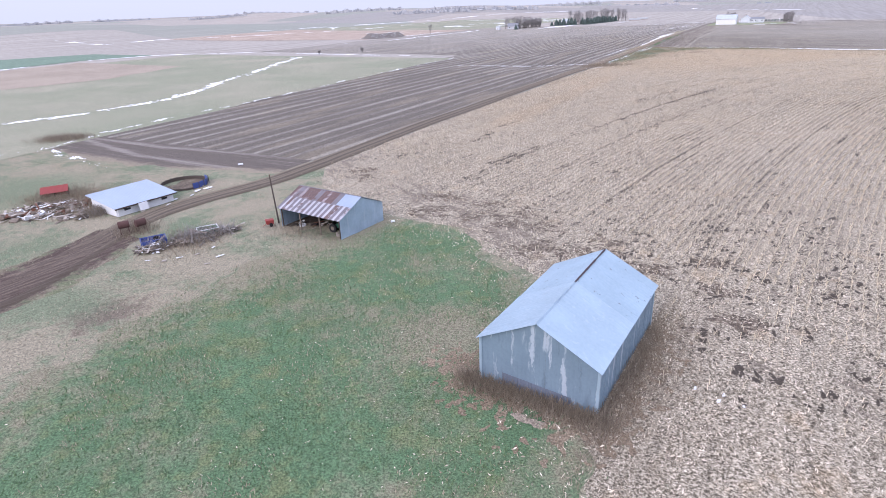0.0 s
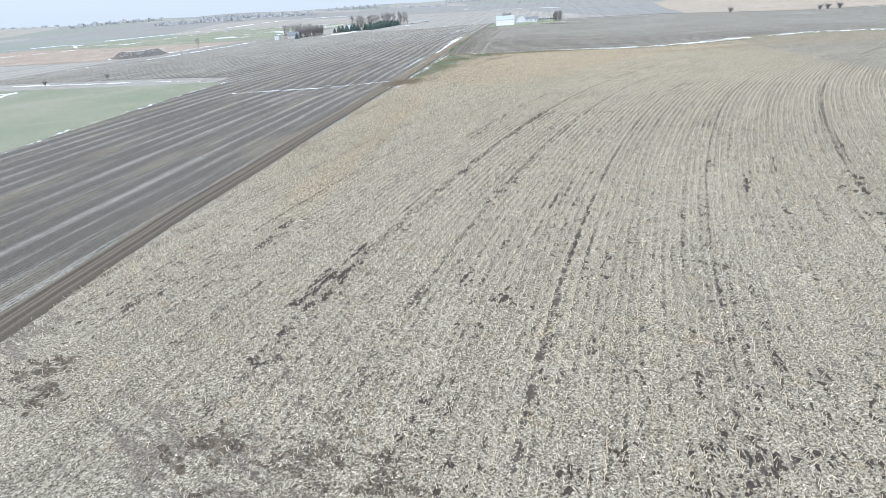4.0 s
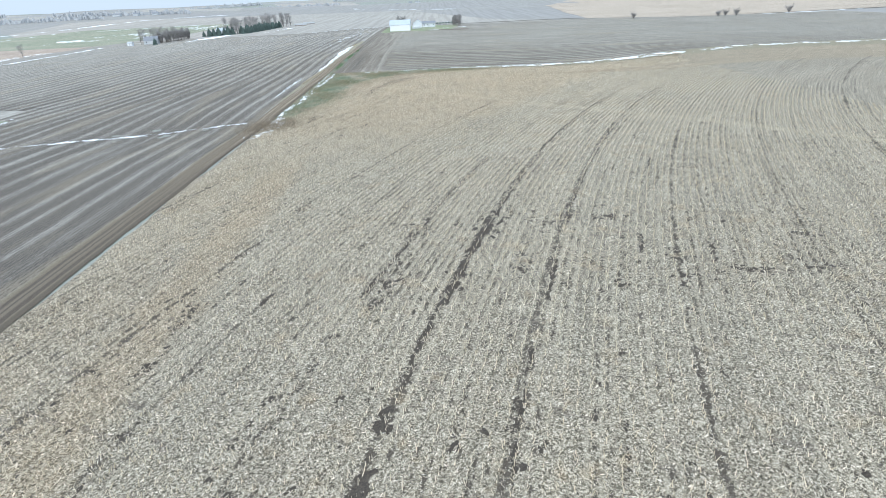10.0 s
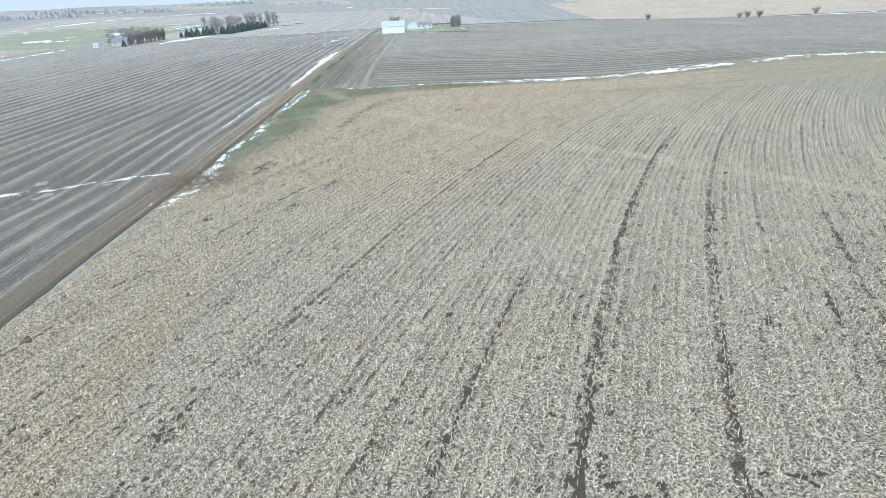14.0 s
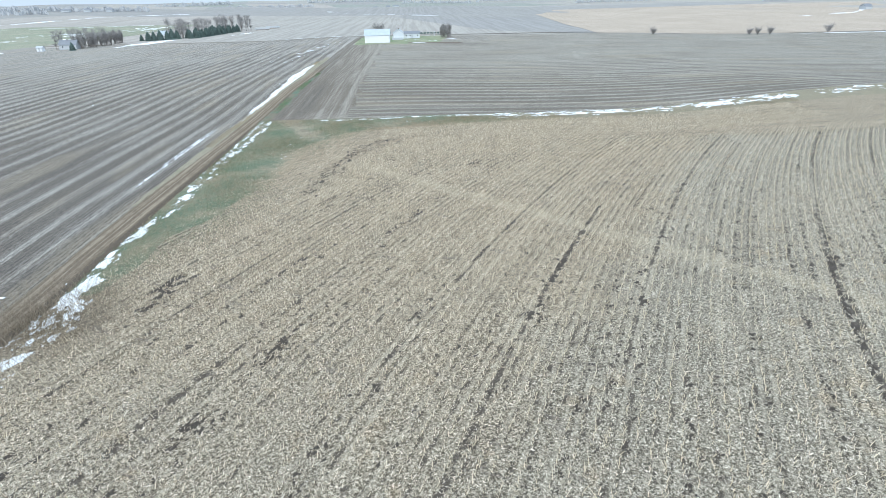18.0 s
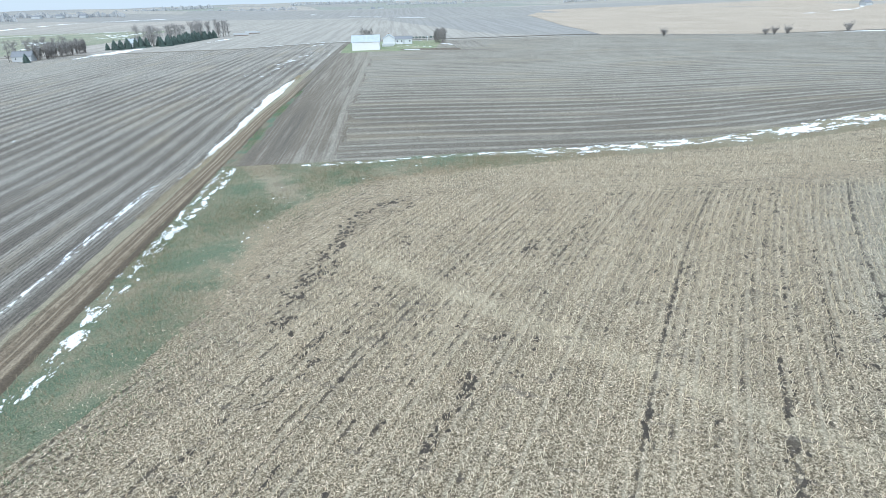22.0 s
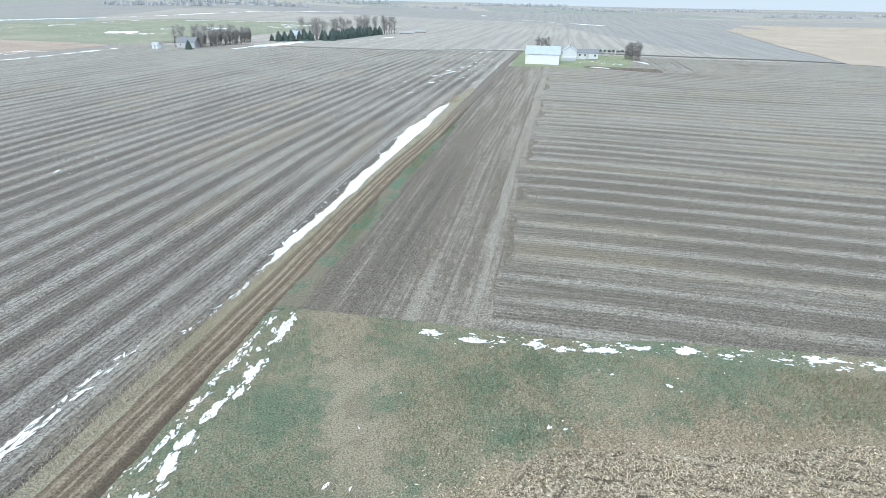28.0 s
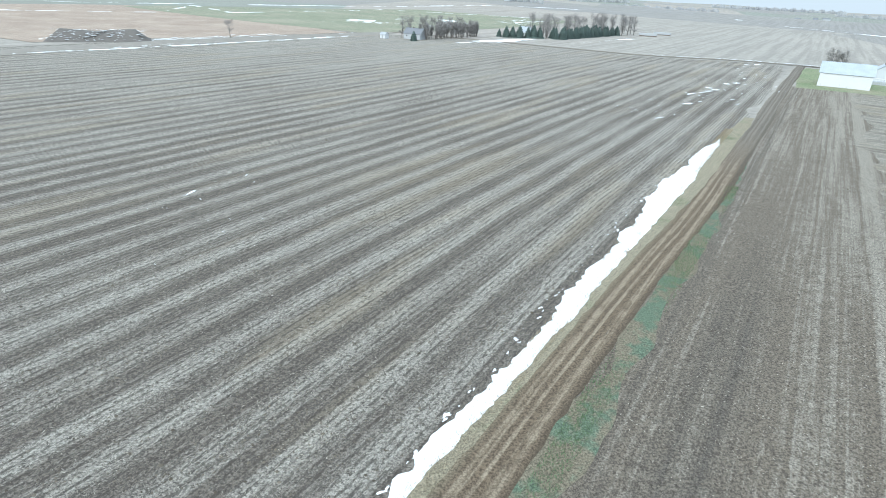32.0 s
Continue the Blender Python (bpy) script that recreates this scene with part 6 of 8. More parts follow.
# ---- round pen of old sheeting ----
def round_pen():
    root = thing("round_pen", -32.7, 67.9, 0, "low round pen of dark sheeting, partly blue", "pen", z=0.02)
    n, r = 22, 2.7
    for i in range(n):
        a = 2 * math.pi * i / n
        b = 2 * math.pi * (i + 1) / n
        blue = i in (19, 20, 21, 0, 1, 2)
        h = 0.7 if blue else 0.22 if i in (14, 15, 16, 17, 18) else 0.45
        bm = bmesh.new()
        pts = [(r * math.cos(a), r * math.sin(a)), (r * math.cos(b), r * math.sin(b)), (1.02 * r * math.cos(b), 1.02 * r * math.sin(b)), (1.02 * r * math.cos(a), 1.02 * r * math.sin(a))]
        lo = [bm.verts.new((*q, 0)) for q in pts]
        hi = [bm.verts.new((*q, h)) for q in pts]
        for f in ((lo[3], lo[2], lo[1], lo[0]), tuple(hi)):
            bm.faces.new(f)
        for j in range(4):
            k2 = (j + 1) % 4
            bm.faces.new((lo[j], lo[k2], hi[k2], hi[j]))
        part("panel", bm, M_BLUE if blue else M_DARKWOOD, root, "blue panel" if blue else "")
        bm = bmesh.new()
        beam(bm, (1.05 * r * math.cos(a), 1.05 * r * math.sin(a), -0.1), (1.05 * r * math.cos(a), 1.05 * r * math.sin(a), h + 0.05), 0.05, 0.05)
        part("stake", bm, M_DARKWOOD, root)


round_pen()
blobs("pen_soil", [(-32.7, 67.9, 2.4, 2.4, 0.3)], RNG, 0.05, 0.01, M_TROD, "brown trodden soil inside the round pen", "soil")


def plank(bm, rng, length):
    w, t = rng.uniform(0.08, 0.26), rng.uniform(0.02, 0.05)
    box(bm, -length / 2, -w / 2, 0, length / 2, w / 2, t)


def heap(name, x, y, turn, rx, ry, rise, count, mats, label, seed, lengths=(0.6, 2.4), chunks=0):
    """A pile of boards, sheets and broken chunks, each a piece of its own."""
    rng = random.Random(seed)
    root = thing(name, x, y, turn, label, name.replace("_", " "))
    for i in range(count):
        bm = bmesh.new()
        plank(bm, rng, rng.uniform(*lengths))
        a, k = rng.uniform(0, 6.28), math.sqrt(rng.random())
        ob = part("board", bm, rng.choice(mats), root)
        px, py = rx * k * math.cos(a), ry * k * math.sin(a)
        ob.matrix_basis = pose(px, py, 0.03 + rise * (1 - k) * rng.uniform(0.3, 1.0), rng.uniform(-14, 14), rng.uniform(-16, 16), rng.uniform(0, 360))
    for i in range(chunks):
        bm = bmesh.new()
        l, w, h = rng.uniform(0.3, 0.95), rng.uniform(0.2, 0.6), rng.uniform(0.12, 0.4)
        for q in box(bm, -l / 2, -w / 2, 0, l / 2, w / 2, h):
            q.co += Vector((rng.uniform(-0.12, 0.12), rng.uniform(-0.1, 0.1), rng.uniform(-0.07, 0.07)))
        a, k = rng.uniform(0, 6.28), math.sqrt(rng.random())
        ob = part("chunk", bm, rng.choice(mats), root)
        ob.matrix_basis = pose(rx * k * math.cos(a), ry * k * math.sin(a), rise * (1 - k) * rng.uniform(0.2, 0.8), rng.uniform(-20, 20), rng.uniform(-20, 20), rng.uniform(0, 360))
    return root


heap("scrap_heap", -44.6, 59.3, 30, 4.6, 2.9, 0.9, 210, [M_WHITE, M_WHITEBLOCK, M_PALEWOOD, M_PALEWOOD, M_PALEWOOD, M_WOOD, M_WOOD, M_DARKWOOD, M_RUST, M_RUST, M_WOOD], "wide heap of broken boards and white scrap beside the low shed", 3, chunks=70)
heap("scrap_heap", -40.2, 56.6, 10, 1.6, 0.9, 0.3, 24, [M_WHITE, M_PALEWOOD, M_WOOD, M_DARKWOOD], "small heap of white scrap by the low shed", 4, chunks=10)
heap("board_pile", -26.9, 46.4, 25, 1.7, 0.9, 0.55, 46, [M_WOOD, M_PALEWOOD, M_DARKWOOD, M_WHITE, M_WOOD], "pile of grey boards beside the blue tub", 5)
heap("brush_pile", -24.2, 48.6, 30, 2.3, 1.4, 0.8, 60, [M_WOOD, M_DARKWOOD, M_BARK], "tangled pile of grey branches and timber", 6, (0.9, 3.0))
heap("timber_stack", -21.6, 50.4, 35, 1.3, 0.6, 0.3, 22, [M_DARKWOOD, M_WOOD, M_PALEWOOD], "low stack of old timber in the grass", 7)


_x, _y = at_shed(4.4, 1.9)
heap("scrap_heap", _x, _y, 20, 1.1, 0.8, 0.5, 26, [M_DARKWOOD, M_WOOD, M_PALEWOOD, M_RUST, M_BLACK], "heap of dark scrap stored in the open shed", 9, (0.3, 1.1))
_x, _y = at_shed(6.6, 1.2)
heap("scrap_heap", _x, _y, 60, 0.6, 0.5, 0.4, 14, [M_DARKWOOD, M_WHITEBLOCK, M_WOOD, M_BLACK], "small heap of scrap at the shed's end wall", 10, (0.3, 0.8))


def red_lean_to():
    root = thing("red_lean_to", -46.9, 64.6, 28, "small collapsed lean-to with a faded red roof", "shed")
    for i in range(8):
        bm = bmesh.new()
        ribbed(bm, (-2.0 + i * 0.5, -1.1, 0.75 + 0.02 * (i % 2)), (1, 0, 0), (0, 2.2, 0.5), 0.51, 2.3, 0.17, 0.014)
        part("roof_sheet", bm, M_RED, root)
    for x in (-1.9, 0, 1.9):
        for y, h in ((-0.95, 0.75), (0.95, 1.2)):
            bm = bmesh.new()
            beam(bm, (x, y, -0.05), (x, y, h), 0.1, 0.1)
            part("post", bm, M_DARKWOOD, root)
    bm = bmesh.new()
    box(bm, -2.0, 1.0, 0, 2.0, 1.06, 1.15)
    part("back_wall", bm, M_RED, root)
    root.scale = (0.72, 0.7, 0.95)


red_lean_to()


def blue_tub():
    root = thing("truck_bed", -27.6, 47.6, 30, "faded blue pickup bed lying in the grass", "truck bed")
    for n, (a, b) in {"side": ((-1.1, -0.7), (1.1, -0.62)), "side_far": ((-1.1, 0.62), (1.1, 0.7)), "headboard": ((-1.1, -0.62), (-1.02, 0.62)), "tailgate": ((1.02, -0.62), (1.1, 0.62))}.items():
        bm = bmesh.new()
        box(bm, a[0], a[1], 0.12, b[0], b[1], 0.62)
        bmesh.ops.bevel(bm, geom=bm.edges[:], offset=0.02, segments=1, affect='EDGES')
        part("side_panel" if n.startswith("side") else n, bm, M_BLUE, root)
    bm = bmesh.new()
    box(bm, -1.02, -0.62, 0.1, 1.02, 0.62, 0.18)
    part("bed_floor", bm, M_RUST, root)
    for sy in (-0.66, 0.66):
        bm = bmesh.new()
        bar(bm, (0.3, sy - 0.14, 0.28), (0.3, sy + 0.14, 0.28), 0.3, n=14)
        part("wheel", bm, M_BLACK, root)


blue_tub()


def fuel_tank(x, y, turn):
    root = thing("fuel_tank", x, y, turn, "rusty round fuel tank on tall thin legs", "tank", "fuel tanks by the lane")
    bm = bmesh.new()
    bar(bm, (-0.75, 0, 1.25), (0.75, 0, 1.25), 0.42, n=18)
    bmesh.ops.bevel(bm, geom=[e for e in bm.edges if len(e.link_faces) == 2 and any(len(f.verts) > 4 for f in e.link_faces)], offset=0.06, segments=2, affect='EDGES')
    part("drum", bm, M_TANK, root)
    for sx in (-0.55, 0.55):
        for sy in (-0.4, 0.4):
            bm = bmesh.new()
            bar(bm, (sx, sy * 1.3, -0.05), (sx, sy * 0.8, 1.1), 0.03)
            part("leg", bm, M_TANK, root)
        bm = bmesh.new()
        bar(bm, (sx, -0.5, 0.4), (sx, 0.5, 0.4), 0.02)
        part("brace", bm, M_TANK, root)
    root.scale = (0.66, 0.66, 0.86)
    return root


fuel_tank(-31.6, 50.4, 28)
fuel_tank(-30.2, 50.9, 52)


def feed_rack():
    root = crate(-23.4, 49.9, 28, (0.85, 0.5, 0.55), M_GREENP, "green slatted feed rack with a white top rail", "feed_rack")
    for (a, b) in (((-0.95, -0.6), (0.95, -0.6)), ((0.95, -0.6), (0.95, 0.6)), ((0.95, 0.6), (-0.95, 0.6)), ((-0.95, 0.6), (-0.95, -0.6))):
        bm = bmesh.new()
        beam(bm, (*a, 0.6), (*b, 0.6), 0.07, 0.05)
        part("top_rail", bm, M_WHITEBLOCK, root, "white top rail")


feed_rack()


def scrap(x, y, turn, l, w, m, label="broken white board lying in the grass", name="loose_board", h=0.04):
    root = tagged(new(name), label, "board")
    root.matrix_basis = pose(x, y, H(x, y) + 0.05, 0, 0, turn)
    rng = random.Random(int(x * 131 + y * 17))
    bm = bmesh.new()
    a = 0.0
    for k in range(rng.choice((2, 3))):
        ll, ww = l * rng.uniform(0.35, 0.7), w * rng.uniform(0.5, 1.2)
        v = box(bm, a - ll / 2, -ww / 2, k * 0.02, a + ll / 2, ww / 2, k * 0.02 + h, Matrix.Rotation(radians(rng.uniform(-25, 25)), 4, 'Z'))
        for q in v:
            q.co += Vector((rng.uniform(-0.06, 0.06), rng.uniform(-0.04, 0.04), 0))
        a += rng.uniform(-0.3, 0.3) * l
    part("plank", bm, m, root)


for n, (x, y) in enumerate(((-24.9, 43.3), (-23.7, 44), (-22.5, 44.6), (-21.6, 46.1), (-20.9, 42.3), (-20.2, 44), (-30.1, 67), (-30, 63), (-28.6, 65.0), (-26.3, 43.6), (-33.2, 57.6), (-31.4, 59.6))):
    scrap(x, y, 25 + 13 * (n % 4), 0.5 + 0.2 * (n % 3), 0.13, M_WHITEBLOCK if n % 2 else M_PALEWOOD)
for x, y, l in ((-30.0, 64.9, 1.4), (-29.3, 65.7, 1.1), (-33.9, 59.0, 1.5), (-32.6, 60.4, 1.6), (-31.5, 61.5, 1.2)):
    scrap(x, y, 50, l, 0.32, M_WHITE, "ragged white sheeting lying beside the lane", "white_sheeting", 0.06)
scrap(-28.6, 77.1, 30, 0.9, 0.4, M_WHITEBLOCK, "pale broken slab lying at the end of the tilled field", "broken_slab", 0.15)
scrap(-5.6, 50.9, 40, 0.45, 0.25, M_WHITEBLOCK, "white crumpled sheet lying by the open shed", "white_sheet", 0.12)
for x, y in ((12.9, 21.2), (13.4, 21.7), (12.2, 22.4), (14.0, 20.8)):
    scrap(x, y, 60, 0.22, 0.12, M_WHITE, "small white scrap lying in the weeds", "white_scrap", 0.08)
blobs("bare_patch", [(2.6 + 0.4 * k, 20.6 - 0.25 * k, 0.55, 0.22, radians(-35)) for k in range(3)], RNG, 0.05, 0.01, M_STUBBLE, "bare pale soil at the foot of the shed", "soil")

# ---- trees ----
def limb(vs, fs, a, b, r0, r1, n=5):
    a, b = np.array(a, float), np.array(b, float)
    d = b - a
    d = d / (np.linalg.norm(d) + 1e-9)
    u = np.cross(d, (0.3, 0.9, 0.2))
    u = u / (np.linalg.norm(u) + 1e-9)
    w = np.cross(d, u)
    base = len(vs)
    for p, r in ((a, r0), (b, r1)):
        for i in range(n):
            t = 2 * math.pi * i / n
            vs.append(p + r * (math.cos(t) * u + math.sin(t) * w))
    for i in range(n):
        j = (i + 1) % n
        fs.append((base + i, base + j, base + n + j, base + n + i))


def bare_meshes(seed, tall, wide, stems=1, limbs=11, subs=11, twigs=6):
    """Trunk and crown of a leafless tree, as two meshes: limbs reach into a rounded crown of fine twigs."""
    rng = random.Random(seed)
    tv, tf, cv, cf = [], [], [], []
    mid, rise = tall * 0.58, tall * 0.42

    def inside(c, reach):
        for _ in range(20):
            p = c + np.array([rng.gauss(0, reach), rng.gauss(0, reach), rng.gauss(0.15 * reach, reach)])
            q = math.hypot(p[0], p[1]) / wide, (p[2] - mid) / rise
            if q[0] ** 2 + q[1] ** 2 < 1 and p[2] > tall * 0.1:
                break
        return p

    for k in range(stems):
        foot = np.array([rng.gauss(0, 0.25 * (stems > 1)), rng.gauss(0, 0.25 * (stems > 1)), -0.2])
        top = np.array([rng.gauss(0, wide * 0.3 * (stems > 1) + 0.1), rng.gauss(0, wide * 0.3 * (stems > 1) + 0.1), tall * rng.uniform(0.8, 0.95)])
        r = tall * 0.016 / math.sqrt(stems)
        spine = [foot + (top - foot) * t + np.array([rng.gauss(0, 0.08), rng.gauss(0, 0.08), 0]) * (t > 0) for t in np.linspace(0, 1, 7)]
        for i in range(6):
            limb(tv, tf, spine[i], spine[i + 1], r * (1 - i / 6.5), r * (1 - (i + 1) / 6.5), 6)
        for j in range(limbs):
            t = rng.uniform(0.16, 0.92)
            i = min(5, int(t * 6))
            base = spine[i] + (spine[i + 1] - spine[i]) * (t * 6 - i)
            a, out = rng.uniform(0, 6.28), wide * rng.uniform(0.45, 0.95) * math.sqrt(max(0.1, 1 - ((base[2] - mid) / rise) ** 2))
            end = base + np.array([math.cos(a) * out, math.sin(a) * out, out * rng.uniform(0.4, 1.1)])
            knee = base + (end - base) * 0.5 + np.array([0, 0, 0.12 * out])
            lr = r * (1 - t) * 0.5 + 0.02
            limb(cv, cf, base, knee, lr, lr * 0.7, 4)
            limb(cv, cf, knee, end, lr * 0.7, lr * 0.3, 4)
            for _ in range(subs):
                u = rng.uniform(0.1, 1)
                p = base + (knee - base) * u * 2 if u < 0.5 else knee + (end - knee) * (u * 2 - 1)
                q = inside(p, tall * 0.085)
                limb(cv, cf, p, q, 0.022, 0.014, 3)
                for _ in range(twigs):
                    w = p + (q - p) * rng.uniform(0.2, 1)
                    limb(cv, cf, w, inside(w, tall * 0.05), 0.013, 0.006, 3)
    return mesh_np("trunk", tv, tf, M_BARK), mesh_np("crown", cv, cf, M_TWIG)


def spruce_meshes(seed, tall, wide):
    rng = random.Random(seed)
    tv, tf = [], []
    limb(tv, tf, (0, 0, -0.2), (0, 0, tall * 0.96), tall * 0.018, tall * 0.004, 6)
    vs, fs = [], []
    tiers = int(tall * 3.4)
    for i in range(tiers):
        t = i / (tiers - 1)
        z = tall * (0.06 + 0.94 * t)
        r = wide * (1 - t) ** 0.6 * rng.uniform(0.85, 1.12) + 0.06
        k = max(5, int(13 * (1 - t)) + 4)
        for j in range(k):
            a = 2 * math.pi * (j + rng.random()) / k
            rr = r * rng.uniform(0.7, 1.15)
            c, s = math.cos(a), math.sin(a)
            drop = rr * rng.uniform(0.25, 0.5)
            h = rr * 0.33
            for q in (0.45, 1.0):
                b = len(vs)
                m = rr * q
                vs += [np.array((c * m * 0.35, s * m * 0.35, z + 0.12)), np.array((c * m * 0.75 - s * h, s * m * 0.75 + c * h, z - drop * q * 0.6)),
                       np.array((c * m, s * m, z - drop * q)), np.array((c * m * 0.75 + s * h, s * m * 0.75 - c * h, z - drop * q * 0.6))]
                fs.append((b, b + 1, b + 2, b + 3))
    return mesh_np("trunk", tv, tf, M_BARK), mesh_np("crown", vs, fs, M_SPRUCE)


def tree(name, meshes, x, y, scale, turn, label, group=""):
    root = thing(name, x, y, turn, label, "tree", group)
    root.scale = (scale, scale, scale)
    for n, me in zip(("trunk", "crown"), meshes):
        ob = new(n, me)
        ob.parent = root
    return root


BARE = [bare_meshes(k, 9.0, w) for k, w in ((11, 3.0), (12, 2.5), (13, 3.4))]
SLIM = [bare_meshes(k, 8.0, 1.5, 4, 6, 8, 5) for k in (21, 22, 23)]
SPRUCE = [spruce_meshes(k, 8.0, w) for k, w in ((31, 3.6), (32, 4.1), (33, 3.8))]
BUSH = [bare_meshes(41, 3.6, 2.7, 6, 9, 10, 7), bare_meshes(42, 3.2, 2.9, 6, 9, 10, 7)]


def plant(kind, name, pts, lo, hi, label, seed, group=""):
    rng = random.Random(seed)
    for s, d in pts:
        x, y = W(s, d)
        tree(name, kind[rng.randrange(len(kind))], x, y, rng.uniform(lo, hi), rng.uniform(0, 360), label, group)


_r = random.Random(77)
plant(SPRUCE, "spruce_tree", [(455, -159)], 0.56, 0.6, "dark pointed spruce standing in front of the farmhouse", 1)
plant(SLIM, "bare_tree", [(466 + 1.05 * k + _r.uniform(-1, 1), -157 - _r.uniform(0, 7)) for k in range(52)], 0.85, 1.15, "slender leafless tree in a dense windbreak row", 2, "windbreak by the farmhouse")
plant(BARE, "bare_tree", [(466 + 5 * k, -170 - _r.uniform(0, 8)) for k in range(11)], 1.1, 1.5, "tall leafless tree behind the windbreak", 3, "windbreak by the farmhouse")
plant(SPRUCE, "spruce_tree", [(530, -152)], 0.5, 0.55, "small lone spruce beside the snow bank", 14)
plant(SPRUCE, "spruce_tree", [(529, -147), (532, -144.5), (535, -141.5), (539, -138), (541, -135.5), (544, -133)], 0.72, 0.95, "dark green spruce beside the snow bank", 4, "small spruces")
plant(SPRUCE, "spruce_tree", [(548 + 3.0 * k + _r.uniform(-1, 1), -123 + 0.25 * k + _r.uniform(-2, 2)) for k in range(30)], 0.6, 0.82, "dark green spruce in a thick shelter belt", 5, "shelter belt")
plant(SPRUCE, "spruce_tree", [(552 + 4.2 * k + _r.uniform(-1, 1), -130 + 0.3 * k + _r.uniform(-2, 2)) for k in range(20)], 0.6, 0.85, "dark green spruce in a thick shelter belt", 6, "shelter belt")
plant(BARE, "bare_tree", [(540 + 4 * k + _r.uniform(-2, 2), -137 + 0.5 * k + _r.uniform(-8, 12)) for k in range(30)], 1.3, 1.8, "tall leafless tree above the shelter belt", 7, "shelter belt")
plant(BARE, "bare_tree", [(634, -112), (641, -110), (649, -108), (655, -112)], 1.3, 1.7, "tall leafless tree at the end of the shelter belt", 8)
plant(BARE, "bare_tree", [(389, -209)], 0.95, 1.0, "lone leafless tree beside the earth bank", 9)
plant(SLIM, "bare_tree", [(463, 50), (464.5, 51.5), (466, 52), (467, 53.5), (461, 54), (465, 54.5), (459, 55.5), (456, 52), (458, 50.5), (462, 52), (468, 51), (454, 54)], 0.75, 1.05, "leafless tree on the homestead lawn", 10)
plant(SLIM, "bare_tree", [(479, 10), (481, 12), (482, 14), (480, 15.5)], 0.9, 1.1, "leafless tree behind the white barn", 11)
plant(BUSH, "bush", [(469, 180), (475, 244), (475, 249), (475, 257), (481, 299)], 1.0, 1.35, "leafless rounded bush on the field boundary", 12, "boundary bushes")
plant(BUSH, "bush", [(181, -152), (200, -139)], 0.5, 0.7, "low dark bush at the pasture corner", 13)


M_BARNROOF = zinc("pale_barn_roof", (0.47, 0.515, 0.56), rough=0.5, metal=0.15, dull=0.06)
M_GREYSHINGLE = plain("grey_shingles", (0.23, 0.24, 0.26), 0.85, vary=0.2)
M_PALEBLUE = plain("pale_siding", (0.60, 0.63, 0.66), 0.8, vary=0.1)
M_PALEGREY = plain("pale_grey_siding", (0.46, 0.48, 0.50), 0.8, vary=0.15)


# ---- the white barn and house across the fields ----
def gable_box(root, x0, y0, x1, y1, e, p, wall, roof, ridge_along_x=True, over=0.4, boards=10):
    """Walls of boards and a two-sided roof, as parts of root."""
    for y in (y0, y1):
        for i in range(boards):
            a, b = x0 + (x1 - x0) * i / boards, x0 + (x1 - x0) * (i + 1) / boards
            bm = bmesh.new()
            box(bm, a + 0.01, y - 0.06, 0, b - 0.01, y + 0.06, e)
            part("wall_panel", bm, wall, root)
    for x in (x0, x1):
        bm = bmesh.new()
        m = (y0 + y1) / 2
        front = [bm.verts.new(q) for q in ((x - 0.06, y0 + 0.06, 0), (x - 0.06, y1 - 0.06, 0), (x - 0.06, y1 - 0.06, e), (x - 0.06, m, p - 0.05), (x - 0.06, y0 + 0.06, e))]
        back = [bm.verts.new((q.co.x + 0.12, q.co.y, q.co.z)) for q in front]
        bm.faces.new(front[::-1])
        bm.faces.new(back)
        for i in range(5):
            j = (i + 1) % 5
            bm.faces.new((front[i], front[j], back[j], back[i]))
        part("gable_wall", bm, wall, root)
    m = (y0 + y1) / 2
    for sgn, ye in ((-1, y0), (1, y1)):
        d = Vector((0, m - ye, p - e))
        u = d.normalized()
        o = Vector((x0 - over, ye, e + 0.06)) - u * over
        bm = bmesh.new()
        if sgn < 0:
            ribbed(bm, o, (1, 0, 0), u, x1 - x0 + 2 * over, d.length + over, 0.6, 0.03, 0.04)
        else:
            ribbed(bm, o + Vector((x1 - x0 + 2 * over, 0, 0)), (-1, 0, 0), u, x1 - x0 + 2 * over, d.length + over, 0.6, 0.03, 0.04)
        part("roof_slope", bm, roof, root)
    bm = bmesh.new()
    box(bm, x0 - over, m - 0.15, p + 0.07, x1 + over, m + 0.15, p + 0.12)
    part("ridge_cap", bm, roof, root)


LANE_TURN = math.degrees(math.atan2(-UX, UY))


def white_barn():
    x, y = W(417, 8.8)
    root = thing("white_barn", x, y, LANE_TURN, "large white metal barn with a pale blue-grey roof", "barn")
    gable_box(root, 0, 0, 12.6, 11.0, 3.7, 6.3, M_WHITE, M_BARNROOF, boards=14)
    for x0 in (2.0, 8.0):
        bm = bmesh.new()
        box(bm, x0, -0.12, 0.05, x0 + 2.6, -0.07, 3.0)
        part("door", bm, M_WHITE, root)
    bm = bmesh.new()
    box(bm, -0.05, -0.10, 3.55, 12.65, -0.065, 3.72)
    part("eave_trim", bm, M_ROOF, root, "grey eave trim")


white_barn()


